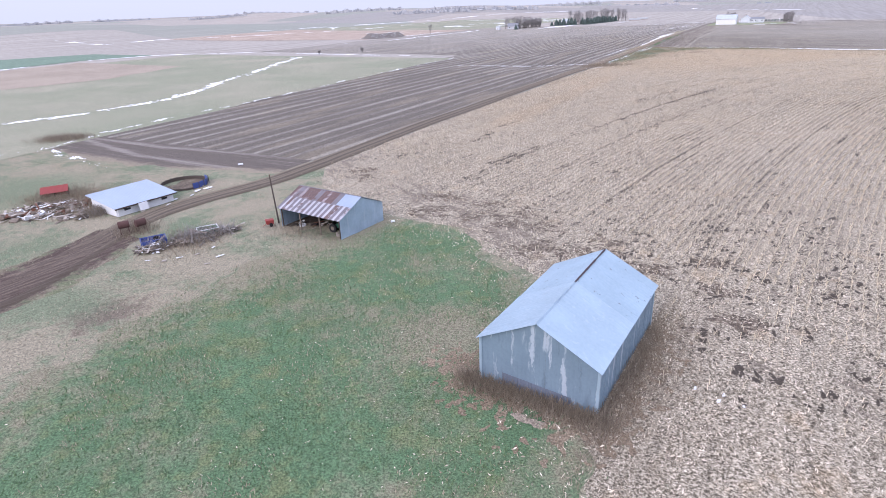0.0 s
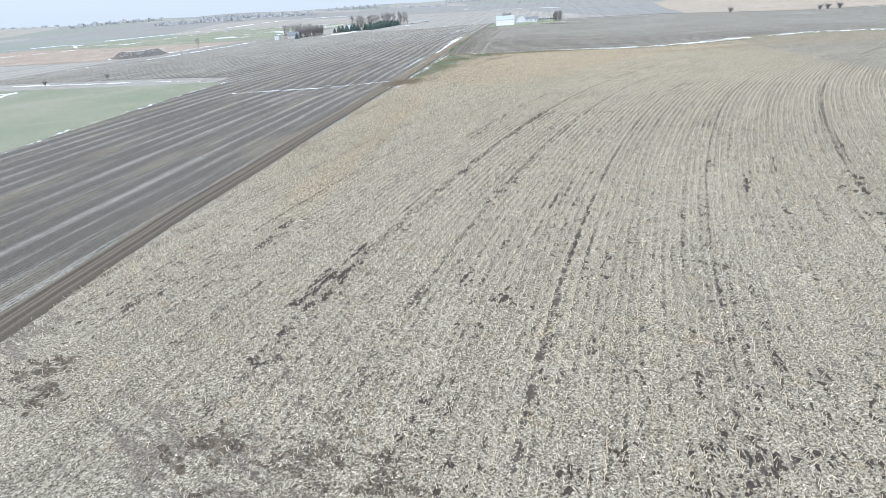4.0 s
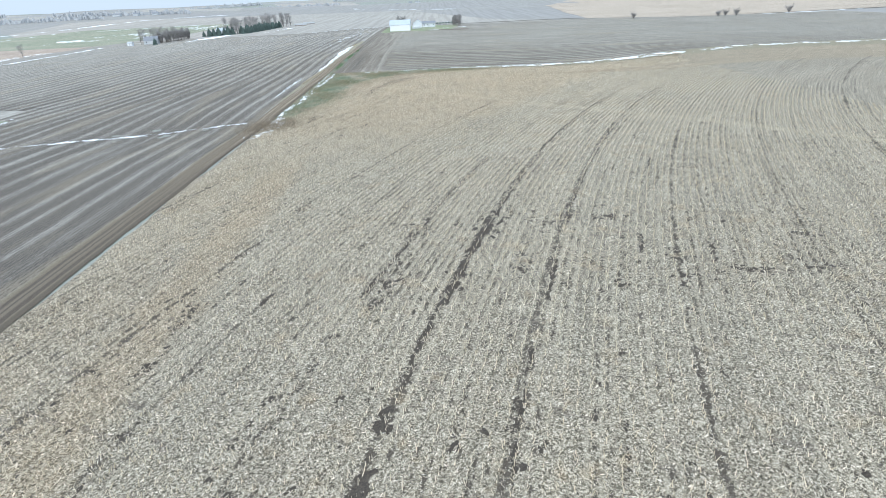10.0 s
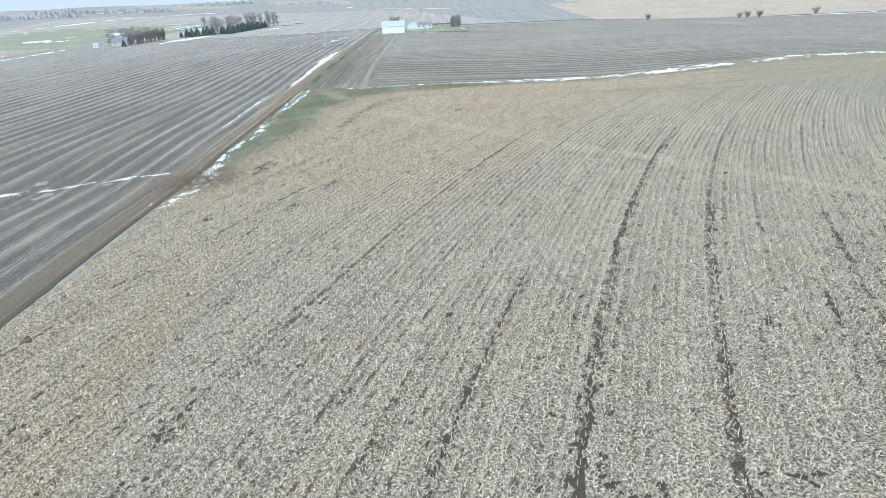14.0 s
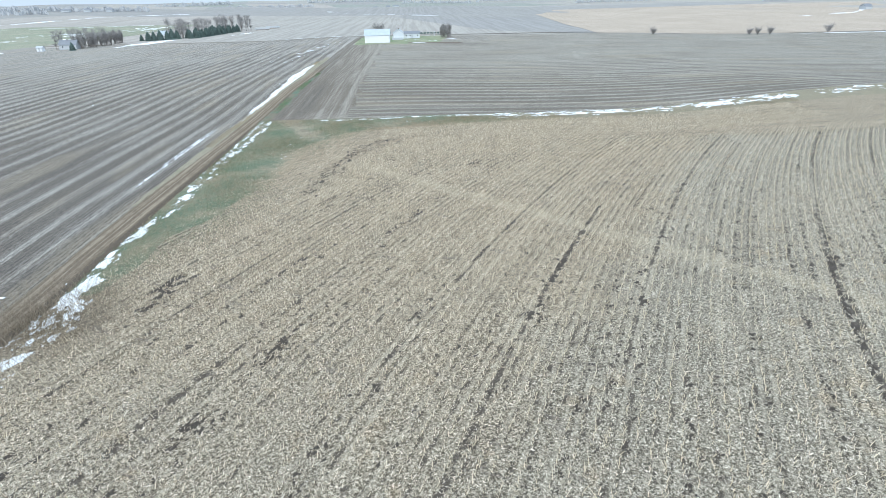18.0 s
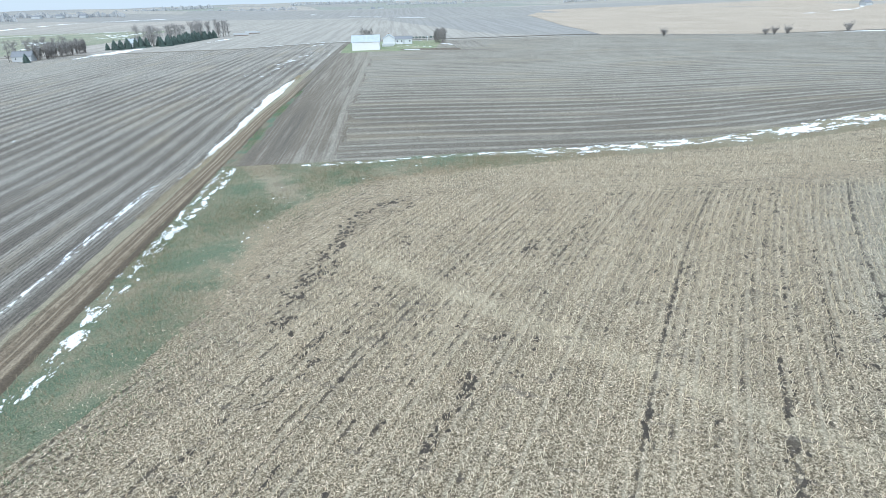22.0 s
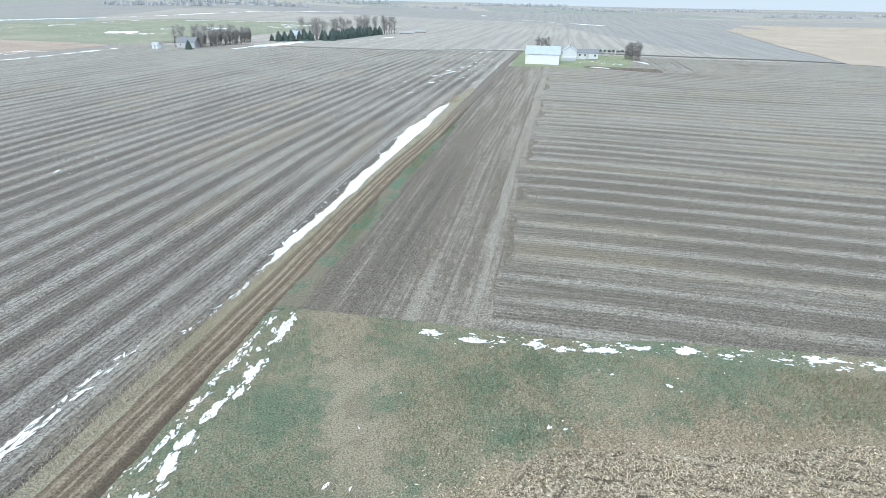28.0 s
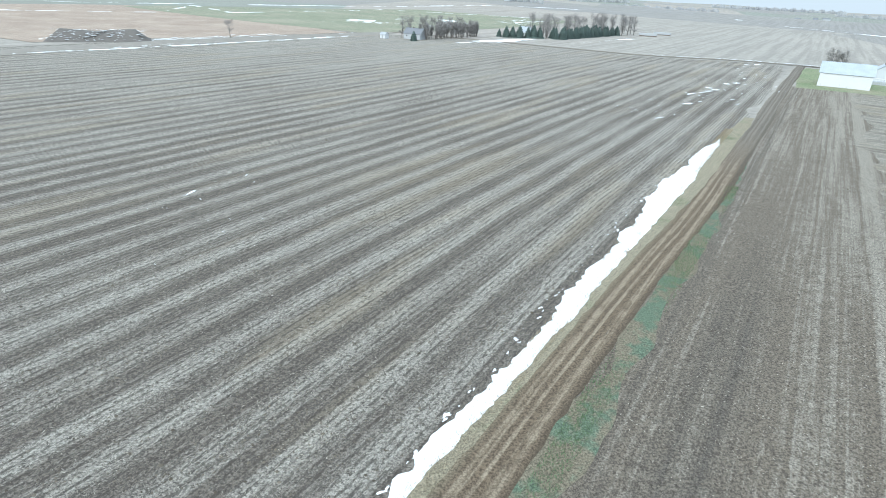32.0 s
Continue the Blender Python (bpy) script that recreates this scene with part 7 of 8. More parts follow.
def house(s, d, turn, size, label, wall, roof, windows, chimney=True):
    x, y = W(s, d)
    root = thing("farmhouse", x, y, turn, label, "house")
    w, l, e, p = size
    gable_box(root, 0, 0, w, l, e, p, wall, roof, boards=6)
    for xw in windows:
        win = bmesh.new()
        box(win, xw - 0.42, -0.10, 1.0, xw + 0.42, -0.065, 2.0)
        f = part("window", win, M_WHITE, root)
        bm = bmesh.new()
        box(bm, xw - 0.34, -0.115, 1.08, xw + 0.34, -0.102, 1.92)
        part("pane", bm, M_GLASS, f)
    bm = bmesh.new()
    box(bm, w * 0.5 - 0.45, -0.10, 0.05, w * 0.5 + 0.45, -0.065, 2.05)
    part("door", bm, M_PALEGREY, root)
    if chimney:
        bm = bmesh.new()
        box(bm, w * 0.4, l / 2 - 0.3, p - 0.4, w * 0.4 + 0.5, l / 2 + 0.25, p + 0.5)
        part("chimney", bm, M_WOOD, root)
    return root


house(447, 28.4, LANE_TURN + 90, (7.5, 5.8, 3.0, 5.0), "white farmhouse whose pale gable faces the fields", M_PALEBLUE, M_BARNROOF, (1.3, 4.4))
house(450, 28.8, LANE_TURN, (8.6, 5.5, 2.5, 3.7), "low white house wing with a grey roof and dark windows", M_PALEBLUE, M_GREYSHINGLE, (1.0, 3.2, 7.4), False)


def deck():
    x, y = W(436, 22.0)
    root = thing("deck", x, y, LANE_TURN, "grey timber deck with a white rail beside the barn", "deck")
    for i in range(12):
        bm = bmesh.new()
        box(bm, i * 0.5 + 0.01, 0, 0.85, (i + 1) * 0.5 - 0.01, 4.5, 0.92)
        part("board", bm, M_PALEGREY, root)
    for i in range(12):
        bm = bmesh.new()
        box(bm, i * 0.5 + 0.02, 0.02, -0.05, (i + 1) * 0.5 - 0.02, 0.07, 0.845)
        part("skirting", bm, M_PALEGREY, root)
    for i in range(5):
        bm = bmesh.new()
        box(bm, i * 1.48, -0.05, 0.93, i * 1.48 + 0.08, 0.03, 1.9)
        part("post", bm, M_WHITE, root)
    for z in (1.25, 1.82):
        bm = bmesh.new()
        box(bm, -0.02, -0.08, z, 6.02, -0.055, z + 0.1)
        part("rail", bm, M_WHITE, root, "white rail")


deck()


def picnic_table():
    x, y = W(473, 42.3)
    root = thing("picnic_table", x, y, LANE_TURN + 20, "pale picnic table standing on the lawn", "table")
    for i in range(4):
        bm = bmesh.new()
        box(bm, -0.95, -0.4 + i * 0.2, 0.72, 0.95, -0.22 + i * 0.2, 0.77)
        part("tabletop_board", bm, M_WHITE, root)
    for y0 in (-0.85, 0.6):
        bm = bmesh.new()
        box(bm, -0.95, y0, 0.42, 0.95, y0 + 0.25, 0.46)
        part("bench", bm, M_WHITE, root)
    for sx in (-0.7, 0.7):
        for sy in (-1, 1):
            bm = bmesh.new()
            beam(bm, (sx, sy * 0.75, -0.03), (sx, sy * 0.25, 0.72), 0.06, 0.1)
            part("leg", bm, M_PALEWOOD, root)


picnic_table()


def garden_post():
    x, y = W(480.5, 46.8)
    root = thing("garden_post", x, y, 0, "white post standing on the lawn", "post")
    bm = bmesh.new()
    box(bm, -0.09, -0.09, -0.1, 0.09, 0.09, 2.0)
    part("shaft", bm, M_WHITE, root)
    bm = bmesh.new()
    box(bm, -0.3, -0.2, 2.0, 0.3, 0.2, 2.4)
    part("box", bm, M_WHITE, root)


garden_post()
house(462, -170, LANE_TURN + 8, (9.0, 7.0, 2.6, 5.0), "pale grey farmhouse behind a spruce", M_PALEGREY, M_GREYSHINGLE, (1.8, 6.8))
house(452, -177, LANE_TURN, (3.0, 3.0, 1.9, 2.8), "small white outbuilding by the farmhouse", M_WHITEBLOCK, M_PALEGREY, (), False)
house(545, -147, LANE_TURN, (7.0, 6.0, 2.8, 5.4), "white house half hidden among the spruces", M_WHITEBLOCK, M_BARNROOF, (1.8, 5.2))


def porch():
    x, y = W(444, 22.0)
    root = thing("white_fence", x, y, LANE_TURN, "low white rail fence beside the house", "fence")
    for i in range(8):
        bm = bmesh.new()
        box(bm, i * 1.4 - 0.06, -0.06, -0.05, i * 1.4 + 0.06, 0.06, 1.2)
        part("post", bm, M_WHITE, root)
    for z in (0.45, 1.05):
        bm = bmesh.new()
        box(bm, 0, -0.03, z, 9.8, 0.03, z + 0.14)
        part("rail", bm, M_WHITE, root)


porch()


def trailer(s, d):
    x, y = W(s, d)
    root = thing("trailer", x, y, LANE_TURN + 10, "long low grey-white trailer", "trailer", "trailers beyond the trees")
    bm = bmesh.new()
    box(bm, 0, 0, 0.4, 12, 2.6, 1.9)
    bmesh.ops.bevel(bm, geom=bm.edges[:], offset=0.15, segments=2, affect='EDGES')
    part("body", bm, M_PALEGREY, root)
    bm = bmesh.new()
    box(bm, 0.3, 0.2, -0.1, 11.7, 2.4, 0.42)
    part("skirting", bm, M_WOOD, root)


trailer(648, -104)
trailer(676, -101)


def shrub_row():
    rng = random.Random(4)
    for k in range(9):
        x, y = W(506 + rng.uniform(-1, 1), 37 + 2.2 * k)
        root = thing("clipped_shrub", x, y, rng.uniform(0, 360), "small round dark shrub in a row on the lawn", "shrub", "shrubs on the lawn")
        vs, fs = [], []
        for _ in range(90):
            a, t = rng.uniform(0, 6.28), rng.uniform(-0.2, 1)
            r = 0.75 * math.sqrt(max(0, 1 - t * t)) * rng.uniform(0.8, 1.1)
            c = np.array((r * math.cos(a), r * math.sin(a), 0.55 + 0.65 * t))
            b = len(vs)
            u, v = np.array((rng.gauss(0, 1), rng.gauss(0, 1), rng.gauss(0, 1))) * 0.16, np.array((rng.gauss(0, 1), rng.gauss(0, 1), rng.gauss(0, 1))) * 0.16
            vs += [c - u, c - v, c + u, c + v]
            fs.append((b, b + 1, b + 2, b + 3))
        ob = new("foliage", mesh_np("foliage", vs, fs, M_SPRUCE))
        ob.parent = root
        bm = bmesh.new()
        bar(bm, (0, 0, -0.1), (0, 0, 0.6), 0.05)
        part("stem", bm, M_BARK, root)


shrub_row()


# ---- garden beds, mound, bank ----
def ridge_sheet(name, s, d, prof, material, label, category):
    """A raised form along a line of (s, d) arrays, with a cross profile of (offset, rise)."""
    t = np.gradient(np.stack([s, d], 1), axis=0)
    t = t / np.hypot(*t.T)[:, None]
    off = np.array([p[0] for p in prof])
    ss = s[:, None] - t[:, 1:2] * off[None]
    dd = d[:, None] + t[:, 0:1] * off[None]
    x, y = W(ss, dd)
    end = np.minimum(1, np.minimum(np.arange(len(s)), np.arange(len(s))[::-1]) / 3.0)
    z = height(x, y) + end[:, None] * np.array([p[1] for p in prof])[None] * (1 + 0.10 * np.sin(ss * 0.21 + dd * 0.13))
    return sheet(name, x, y, z, material, label, category)


for k in range(7):
    d0 = np.full(16, 58.5 + 2.6 * k)
    ridge_sheet("garden_bed", np.linspace(418 + 1.2 * k, 470, 16), d0, [(-0.7, -0.02), (-0.3, 0.22), (0.3, 0.22), (0.7, -0.02)], M_WEST, "long raised bed of tilled garden soil", "garden bed")
_s = np.linspace(326, 356, 22)
ridge_sheet("earth_mound", _s, -232 + (_s - 326) * 0.6, [(-10, -0.1), (-8, 0.7), (-6, 1.7), (-3.5, 2.9), (-1.2, 3.5), (1.2, 3.5), (3.5, 2.9), (6, 1.8), (8, 0.8), (10, -0.1)], M_MOUND, "long dark mound of earth flecked with snow", "mound")
snow_run("snow_on_mound", [(326, -236), (340, -226), (356, -216)], 90, 0.55, 2.0, "flecks of snow at the foot of the mound", 70, 1.8)


def mound_snow():
    rng = np.random.RandomState(88)
    vs, fs, n = [], [], 0
    for _ in range(150):
        s, off = rng.uniform(328, 354), rng.uniform(-1.0, 8.6)
        q = 0.2 + 0.5 * rng.rand() ** 2
        x, y = W(s - 0.51 * off, -232 + (s - 326) * 0.6 + 0.86 * off)
        v, f = blob(x, y, q * 1.8, q * 0.8, rng.uniform(0, 6.28), rng, 0.25, 0.05, 9)
        v[:, 2] += np.interp(off, [-2, 2, 6, 9], [3.6, 3.4, 1.8, -0.1]) * 0.95
        vs.append(v)
        fs.append(f + n)
        n += len(v)
    tagged(new("snow_on_mound", mesh_np("snow_on_mound", np.concatenate(vs), np.concatenate(fs), M_SNOW, True)), "scraps of snow on the face of the mound", "snow", kind="stuff")


mound_snow()
_s = np.linspace(230, 486, 90)
ridge_sheet("earth_bank", _s, -199 + 3 * np.sin(_s * 0.03), [(-5, -0.1), (-2, 0.7), (1.0, 0.8), (4.5, -0.1)], M_BANK, "low grey-brown earth bank along the field", "bank")


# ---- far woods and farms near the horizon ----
# pale bluish grey stands in for the haze over distant groves
M_FARTWIG = plain("far_hazed_twigs", (0.44, 0.45, 0.465), 0.95, vary=0.2, scale=0.02)
def far_woods(az, dist, length, tall, label, seed):
    """A grove of leafless clumps seen from far away; az in degrees to the left of north."""
    rng = np.random.RandomState(seed)
    cx, cy = 60 - dist * math.sin(radians(az)), 150 + dist * math.cos(radians(az))
    tx, ty = math.cos(radians(az)), math.sin(radians(az))
    n = int(260 * min(2.5, length / 120))
    a = rng.uniform(-length / 2, length / 2, n)
    b = rng.normal(0, 14, n)
    x, y = cx + tx * a + ty * b, cy + ty * a - tx * b
    tall = tall * 0.6
    top = tall * (0.55 + 0.45 * np.sin(a * 0.11 + seed) ** 2) * rng.uniform(0.55, 1.1, n)
    g = height(x, y)
    vs, fs = [], []
    for i in range(n):
        base = len(vs)
        w = tall * rng.uniform(0.12, 0.3)
        t = rng.uniform(0, 3.14)
        ux, uy = w * math.cos(t), w * math.sin(t)
        z0, z1 = g[i] - 0.5, g[i] + top[i]
        zm = g[i] + top[i] * rng.uniform(0.35, 0.6)
        vs += [(x[i], y[i], z0), (x[i] + ux, y[i] + uy, zm), (x[i] + ux * 0.4, y[i] + uy * 0.4, z1), (x[i] - ux * 0.5, y[i] - uy * 0.5, z1 * 0.98 + g[i] * 0.02), (x[i] - ux, y[i] - uy, zm)]
        fs.append((base, base + 1, base + 2, base + 3, base + 4))
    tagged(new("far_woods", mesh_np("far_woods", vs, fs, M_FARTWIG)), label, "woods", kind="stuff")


for n, (az, dist, length, tall) in enumerate(((36, 2300, 240, 16), (29, 2600, 200, 18), (22, 1900, 170, 14), (16, 2400, 260, 18), (9, 1500, 200, 14), (3, 1150, 160, 13), (-3, 1300, 240, 15), (-10, 2300, 400, 20),
                                            (-18, 1900, 260, 16), (-26, 2600, 420, 20), (-33, 2000, 220, 15), (-41, 2400, 360, 18), (-49, 1700, 200, 14), (-57, 2100, 300, 16), (-65, 1600, 240, 14), (-72, 2200, 300, 16))):
    far_woods(az, dist, length, tall, "distant grey grove of leafless trees", 100 + n)


def far_farm(az, dist, turn, seed):
    x, y = 60 - dist * math.sin(radians(az)), 150 + dist * math.cos(radians(az))
    rng = random.Random(seed)
    for k in range(rng.choice((2, 3))):
        root = thing("far_farm_building", x + k * 34 + rng.uniform(-6, 6), y + rng.uniform(-18, 18), turn + rng.uniform(-10, 10), "distant pale grey farm building near the horizon", "building", "distant farm buildings")
        w, l = rng.uniform(9, 15), rng.uniform(7, 10)
        gable_box(root, 0, 0, w, l, rng.uniform(2.5, 3.5), rng.uniform(4.5, 6), M_PALEGREY, M_GREYSHINGLE, boards=3)


for n, (az, dist) in enumerate(((-2, 1250), (-11, 1900), (-27, 1700), (-36, 2300), (-68, 900), (14, 2000))):
    far_farm(az, dist, LANE_TURN, 300 + n)

# ---- what covers the ground: leaf litter, stubble, residue, grass ----
def litter_mat(name, lo, hi, rough=0.85):
    k = Mat(name)
    r = k.island()
    col = k.ramp(r, (0.0, lo), (0.55, tuple((a + b) / 2 for a, b in zip(lo, hi))), (1.0, hi))
    col = k.mix(k.range(k.noise(0.08, 3), 0.35, 0.68, 0.0, 0.4), col, tuple(c * f for c, f in zip(hi, (0.72, 0.64, 0.5))))
    return k.done(col, rough)


def leaf_mat():
    """Bleached leaves, more golden near the lane and at the north end of the field."""
    k = Mat("dry_corn_leaves")
    r = k.island()
    grey = k.ramp(r, (0.0, (0.30, 0.265, 0.207)), (0.35, (0.45, 0.403, 0.32)), (0.7, (0.61, 0.553, 0.447)), (1.0, (0.88, 0.815, 0.695)))
    gold = k.ramp(r, (0.0, (0.32, 0.252, 0.17)), (0.35, (0.475, 0.382, 0.268)), (0.7, (0.635, 0.525, 0.388)), (1.0, (0.88, 0.76, 0.597)))
    f = k.range(k.math('ADD', k.math('MULTIPLY', k.noise(0.055, 3), 0.5), k.golden()), 0.05, 0.95, 0.15, 1.0)
    col = k.mix(f, grey, gold)
    return k.done(k.mix(k.math('MULTIPLY', k.driven(), 0.25), col, (0.70, 0.61, 0.46)), 0.85)


M_LEAF = leaf_mat()
M_STALK = litter_mat("corn_stalks", (0.52, 0.445, 0.32), (0.88, 0.785, 0.61))
M_RESID = litter_mat("field_residue", (0.26, 0.24, 0.205), (0.58, 0.55, 0.48))
M_BLADE = litter_mat("grass_blades", (0.062, 0.13, 0.058), (0.205, 0.285, 0.155))
M_DULLBLADE = litter_mat("dull_grass_blades", (0.09, 0.13, 0.075), (0.225, 0.262, 0.16))
M_DRYBLADE = litter_mat("dry_grass_blades", (0.25, 0.215, 0.155), (0.52, 0.465, 0.36))
M_STRAW = litter_mat("waterway_straw_blades", (0.175, 0.143, 0.095), (0.40, 0.335, 0.235))
M_WEED = litter_mat("dead_weeds", (0.16, 0.13, 0.10), (0.43, 0.37, 0.29))


def in_corn(s, d):
    """Whether a place lies in the harvested corn."""
    west = np.interp(s, [-62, -20, -13, -9, 3, 150, 156, 180, 195, 205, 210.5], [62, 43, 30, 12, 3.0, 3.0, 8.6, 13.2, 15, 18.5, 26])
    north = np.interp(d, [2, 25, 44, 60, 90, 140], [205, 210, 215.8, 220, 226, 236])
    return (d > west) & (s < north)


def flecks(name, x, y, length, width, material, label, rng, tilt=0.5, lift=0.02, turn=None):
    n = len(x)
    t = rng.uniform(0, 2 * math.pi, n) if turn is None else turn
    l, w = length[:, None] / 2, width[:, None] / 2
    c = np.stack([x, y, height(x, y) + lift], 1)
    sl = rng.normal(0, tilt, n) * 0.5
    a = np.stack([np.cos(t) * np.cos(sl), np.sin(t) * np.cos(sl), np.sin(sl)], 1)
    b = np.stack([-np.sin(t), np.cos(t), rng.normal(0, tilt, n)], 1)
    c[:, 2] += np.abs(np.sin(sl)) * length / 2 + np.abs(b[:, 2]) * width / 2
    v = np.stack([c - a * l - b * w * 0.4, c - a * l * 0.1 - b * w, c + a * l + b * w * 0.2, c + a * l * 0.1 + b * w], 1).reshape(-1, 3)
    f = np.arange(4 * n).reshape(n, 4)
    return tagged(new(name, mesh_np(name, v, f, material)), label, "litter", kind="stuff")


def lattice(u, v, seed):
    """Smooth random values between 0 and 1 over a unit lattice."""
    grid = np.random.RandomState(seed).rand(256, 256)
    iu, iv = np.floor(u).astype(int), np.floor(v).astype(int)
    fu, fv = u - iu, v - iv
    fu, fv = fu * fu * (3 - 2 * fu), fv * fv * (3 - 2 * fv)
    g = lambda a, b: grid[(iu + a) % 256, (iv + b) % 256]
    return (g(0, 0) * (1 - fu) + g(1, 0) * fu) * (1 - fv) + (g(0, 1) * (1 - fu) + g(1, 1) * fu) * fv


def bare_soil(x, y, cell=0.1):
    """Whether places lie on one of the patches of bare soil."""
    x0, y0, nx, ny = -30.0, 15.0, 1900, 2400
    grid = np.zeros((nx, ny), bool)
    for cx, cy, lx, ly, turn in BARE_SPOTS:
        r = int(max(lx, ly) / cell) + 1
        i, j = int((cx - x0) / cell), int((cy - y0) / cell)
        if not (r < i < nx - r - 1 and r < j < ny - r - 1):
            continue
        gi, gj = np.meshgrid(np.arange(-r, r + 1), np.arange(-r, r + 1), indexing="ij")
        u = (gi * math.cos(turn) + gj * math.sin(turn)) * cell / lx
        v = (gj * math.cos(turn) - gi * math.sin(turn)) * cell / ly
        grid[i - r:i + r + 1, j - r:j + r + 1] |= u * u + v * v < 0.95
    i, j = ((x - x0) / cell).astype(int), ((y - y0) / cell).astype(int)
    ok = (i >= 0) & (i < nx) & (j >= 0) & (j < ny)
    return ok & grid[np.clip(i, 0, nx - 1), np.clip(j, 0, ny - 1)]


def corn_litter():
    rng = np.random.RandomState(51)
    n = 1000000
    s = rng.uniform(-45, 222, n)
    d = 3 + 112 * rng.beta(1.1, 1.6, n)
    keep = in_corn(s + rng.normal(0, 2.2, n), d + rng.normal(0, 2.4, n)) & (d > 2.6)
    s, d = s[keep], d[keep]
    x, y = W(s, d)
    r = np.hypot(x - ROW_X, y - ROW_Y)
    bare = np.zeros(len(x), bool)
    arc = np.arctan2(y - ROW_Y, x - ROW_X) * 415
    for rr in TRACKS:
        bare |= np.abs(r - rr - 0.2) < 0.55 * (lattice(arc * 0.08, arc * 0 + rr, 9) - 0.35)
    arc = np.arctan2(y - ROW_Y, x - ROW_X) * 415
    gaps = lattice(arc * 0.75, r * 2.2, 3) * 0.6 + lattice(arc * 0.3, r * 0.66, 4) * 0.4 + 0.09 * np.sin(r * 2 * math.pi / 0.762)
    keep = (rng.rand(len(x)) < np.clip((gaps - 0.26) / 0.2, 0.06, 1)) & (~bare | (rng.rand(len(x)) < 0.2))
    x, y = x[keep], y[keep]
    # trampled into the soil where machines turned beside the sheds
    s, d = SD(x, y)
    v, w = s + 0.52 * d, d - 0.52 * s
    zone = np.clip(1.3 - np.abs(v - 7.2) / 4.6, 0, 1) * np.clip((d - 15) / 6, 0, 1) * np.clip((50 - d) / 12, 0.2, 1)
    zone = np.maximum(zone, np.clip((11 - d) / 4, 0, 1) * np.clip((14 - s) / 6, 0, 1))
    keep = rng.rand(len(x)) > zone * np.clip((lattice(w * 0.25, v * 0.8, 6) - 0.3) / 0.2, 0.15, 0.85)
    x, y = x[keep], y[keep]
    keep = ~bare_soil(x, y) | (rng.rand(len(x)) < 0.1)
    x, y = x[keep], y[keep]
    m = len(x)
    flecks("corn_litter", x, y, rng.uniform(0.08, 0.31, m), rng.uniform(0.026, 0.062, m), M_LEAF, "pale dry corn leaves and husks littering the field", rng, 0.8, rng.uniform(0.0, 0.07, m))


corn_litter()


def stalks(name, x, y, rng, tall, thick, material, label, lean=0.35, category="stubble"):
    """Short leaning three-sided stems."""
    n = len(x)
    h = rng.uniform(*tall, n)
    lx, ly = rng.normal(0, lean, n) * h, rng.normal(0, lean, n) * h
    z = height(x, y)
    a = np.array([0, 2.1, 4.2])
    r = rng.uniform(*thick, n)
    lo = np.stack([x[:, None] + r[:, None] * np.cos(a), y[:, None] + r[:, None] * np.sin(a), np.repeat(z[:, None] - 0.03, 3, 1)], -1)
    hi = np.stack([x[:, None] + lx[:, None] + 0.5 * r[:, None] * np.cos(a), y[:, None] + ly[:, None] + 0.5 * r[:, None] * np.sin(a), np.repeat((z + h)[:, None], 3, 1)], -1)
    v = np.concatenate([lo, hi], 1).reshape(-1, 3)
    k = np.arange(n)[:, None] * 6
    f = np.concatenate([k + np.array([[0, 1, 4, 3]]), k + np.array([[1, 2, 5, 4]]), k + np.array([[2, 0, 3, 5]])], 0)
    return tagged(new(name, mesh_np(name, v, f, material)), label, category, kind="stuff")


def corn_stubble():
    rng = np.random.RandomState(52)
    r0 = np.arange(352, 468, 0.762)
    xs, ys = [], []
    for r in r0:
        a = np.arange(radians(108), radians(150), 0.24 / r)
        a = a + rng.normal(0, 0.08 / r, len(a))
        rr = r + rng.normal(0, 0.035, len(a))
        xs.append(ROW_X + rr * np.cos(a))
        ys.append(ROW_Y + rr * np.sin(a))
    x, y = np.concatenate(xs), np.concatenate(ys)
    s, d = SD(x, y)
    keep = in_corn(s, d) & (d < 118) & (s > -30) & (s < 204) & (rng.rand(len(x)) < 0.15 + 0.51 * smooth(s + 0.52 * d, 8, 18))
    stalks("corn_stubble", x[keep], y[keep], rng, (0.16, 0.44), (0.02, 0.034), M_STALK, "short cut corn stalks standing in curved rows")


corn_stubble()


def end_row_stubble():
    """Stalks of the end rows, which follow the edge of the field."""
    rng = np.random.RandomState(53)
    d = np.arange(27, 118, 0.24)
    north = np.interp(d, [25, 44, 60, 90, 140], [210, 215.8, 220, 226, 236])
    xs, ys = [], []
    for k in range(1, 22):
        s = north - 0.762 * k + rng.normal(0, 0.035, len(d))
        q = (s > 204.4) & (rng.rand(len(d)) < 0.66)
        x, y = W(s[q], d[q] + rng.normal(0, 0.06, int(q.sum())))
        xs.append(x)
        ys.append(y)
    stalks("corn_stubble", np.concatenate(xs), np.concatenate(ys), rng, (0.16, 0.44), (0.02, 0.034), M_STALK, "short cut corn stalks in the end rows")


end_row_stubble()


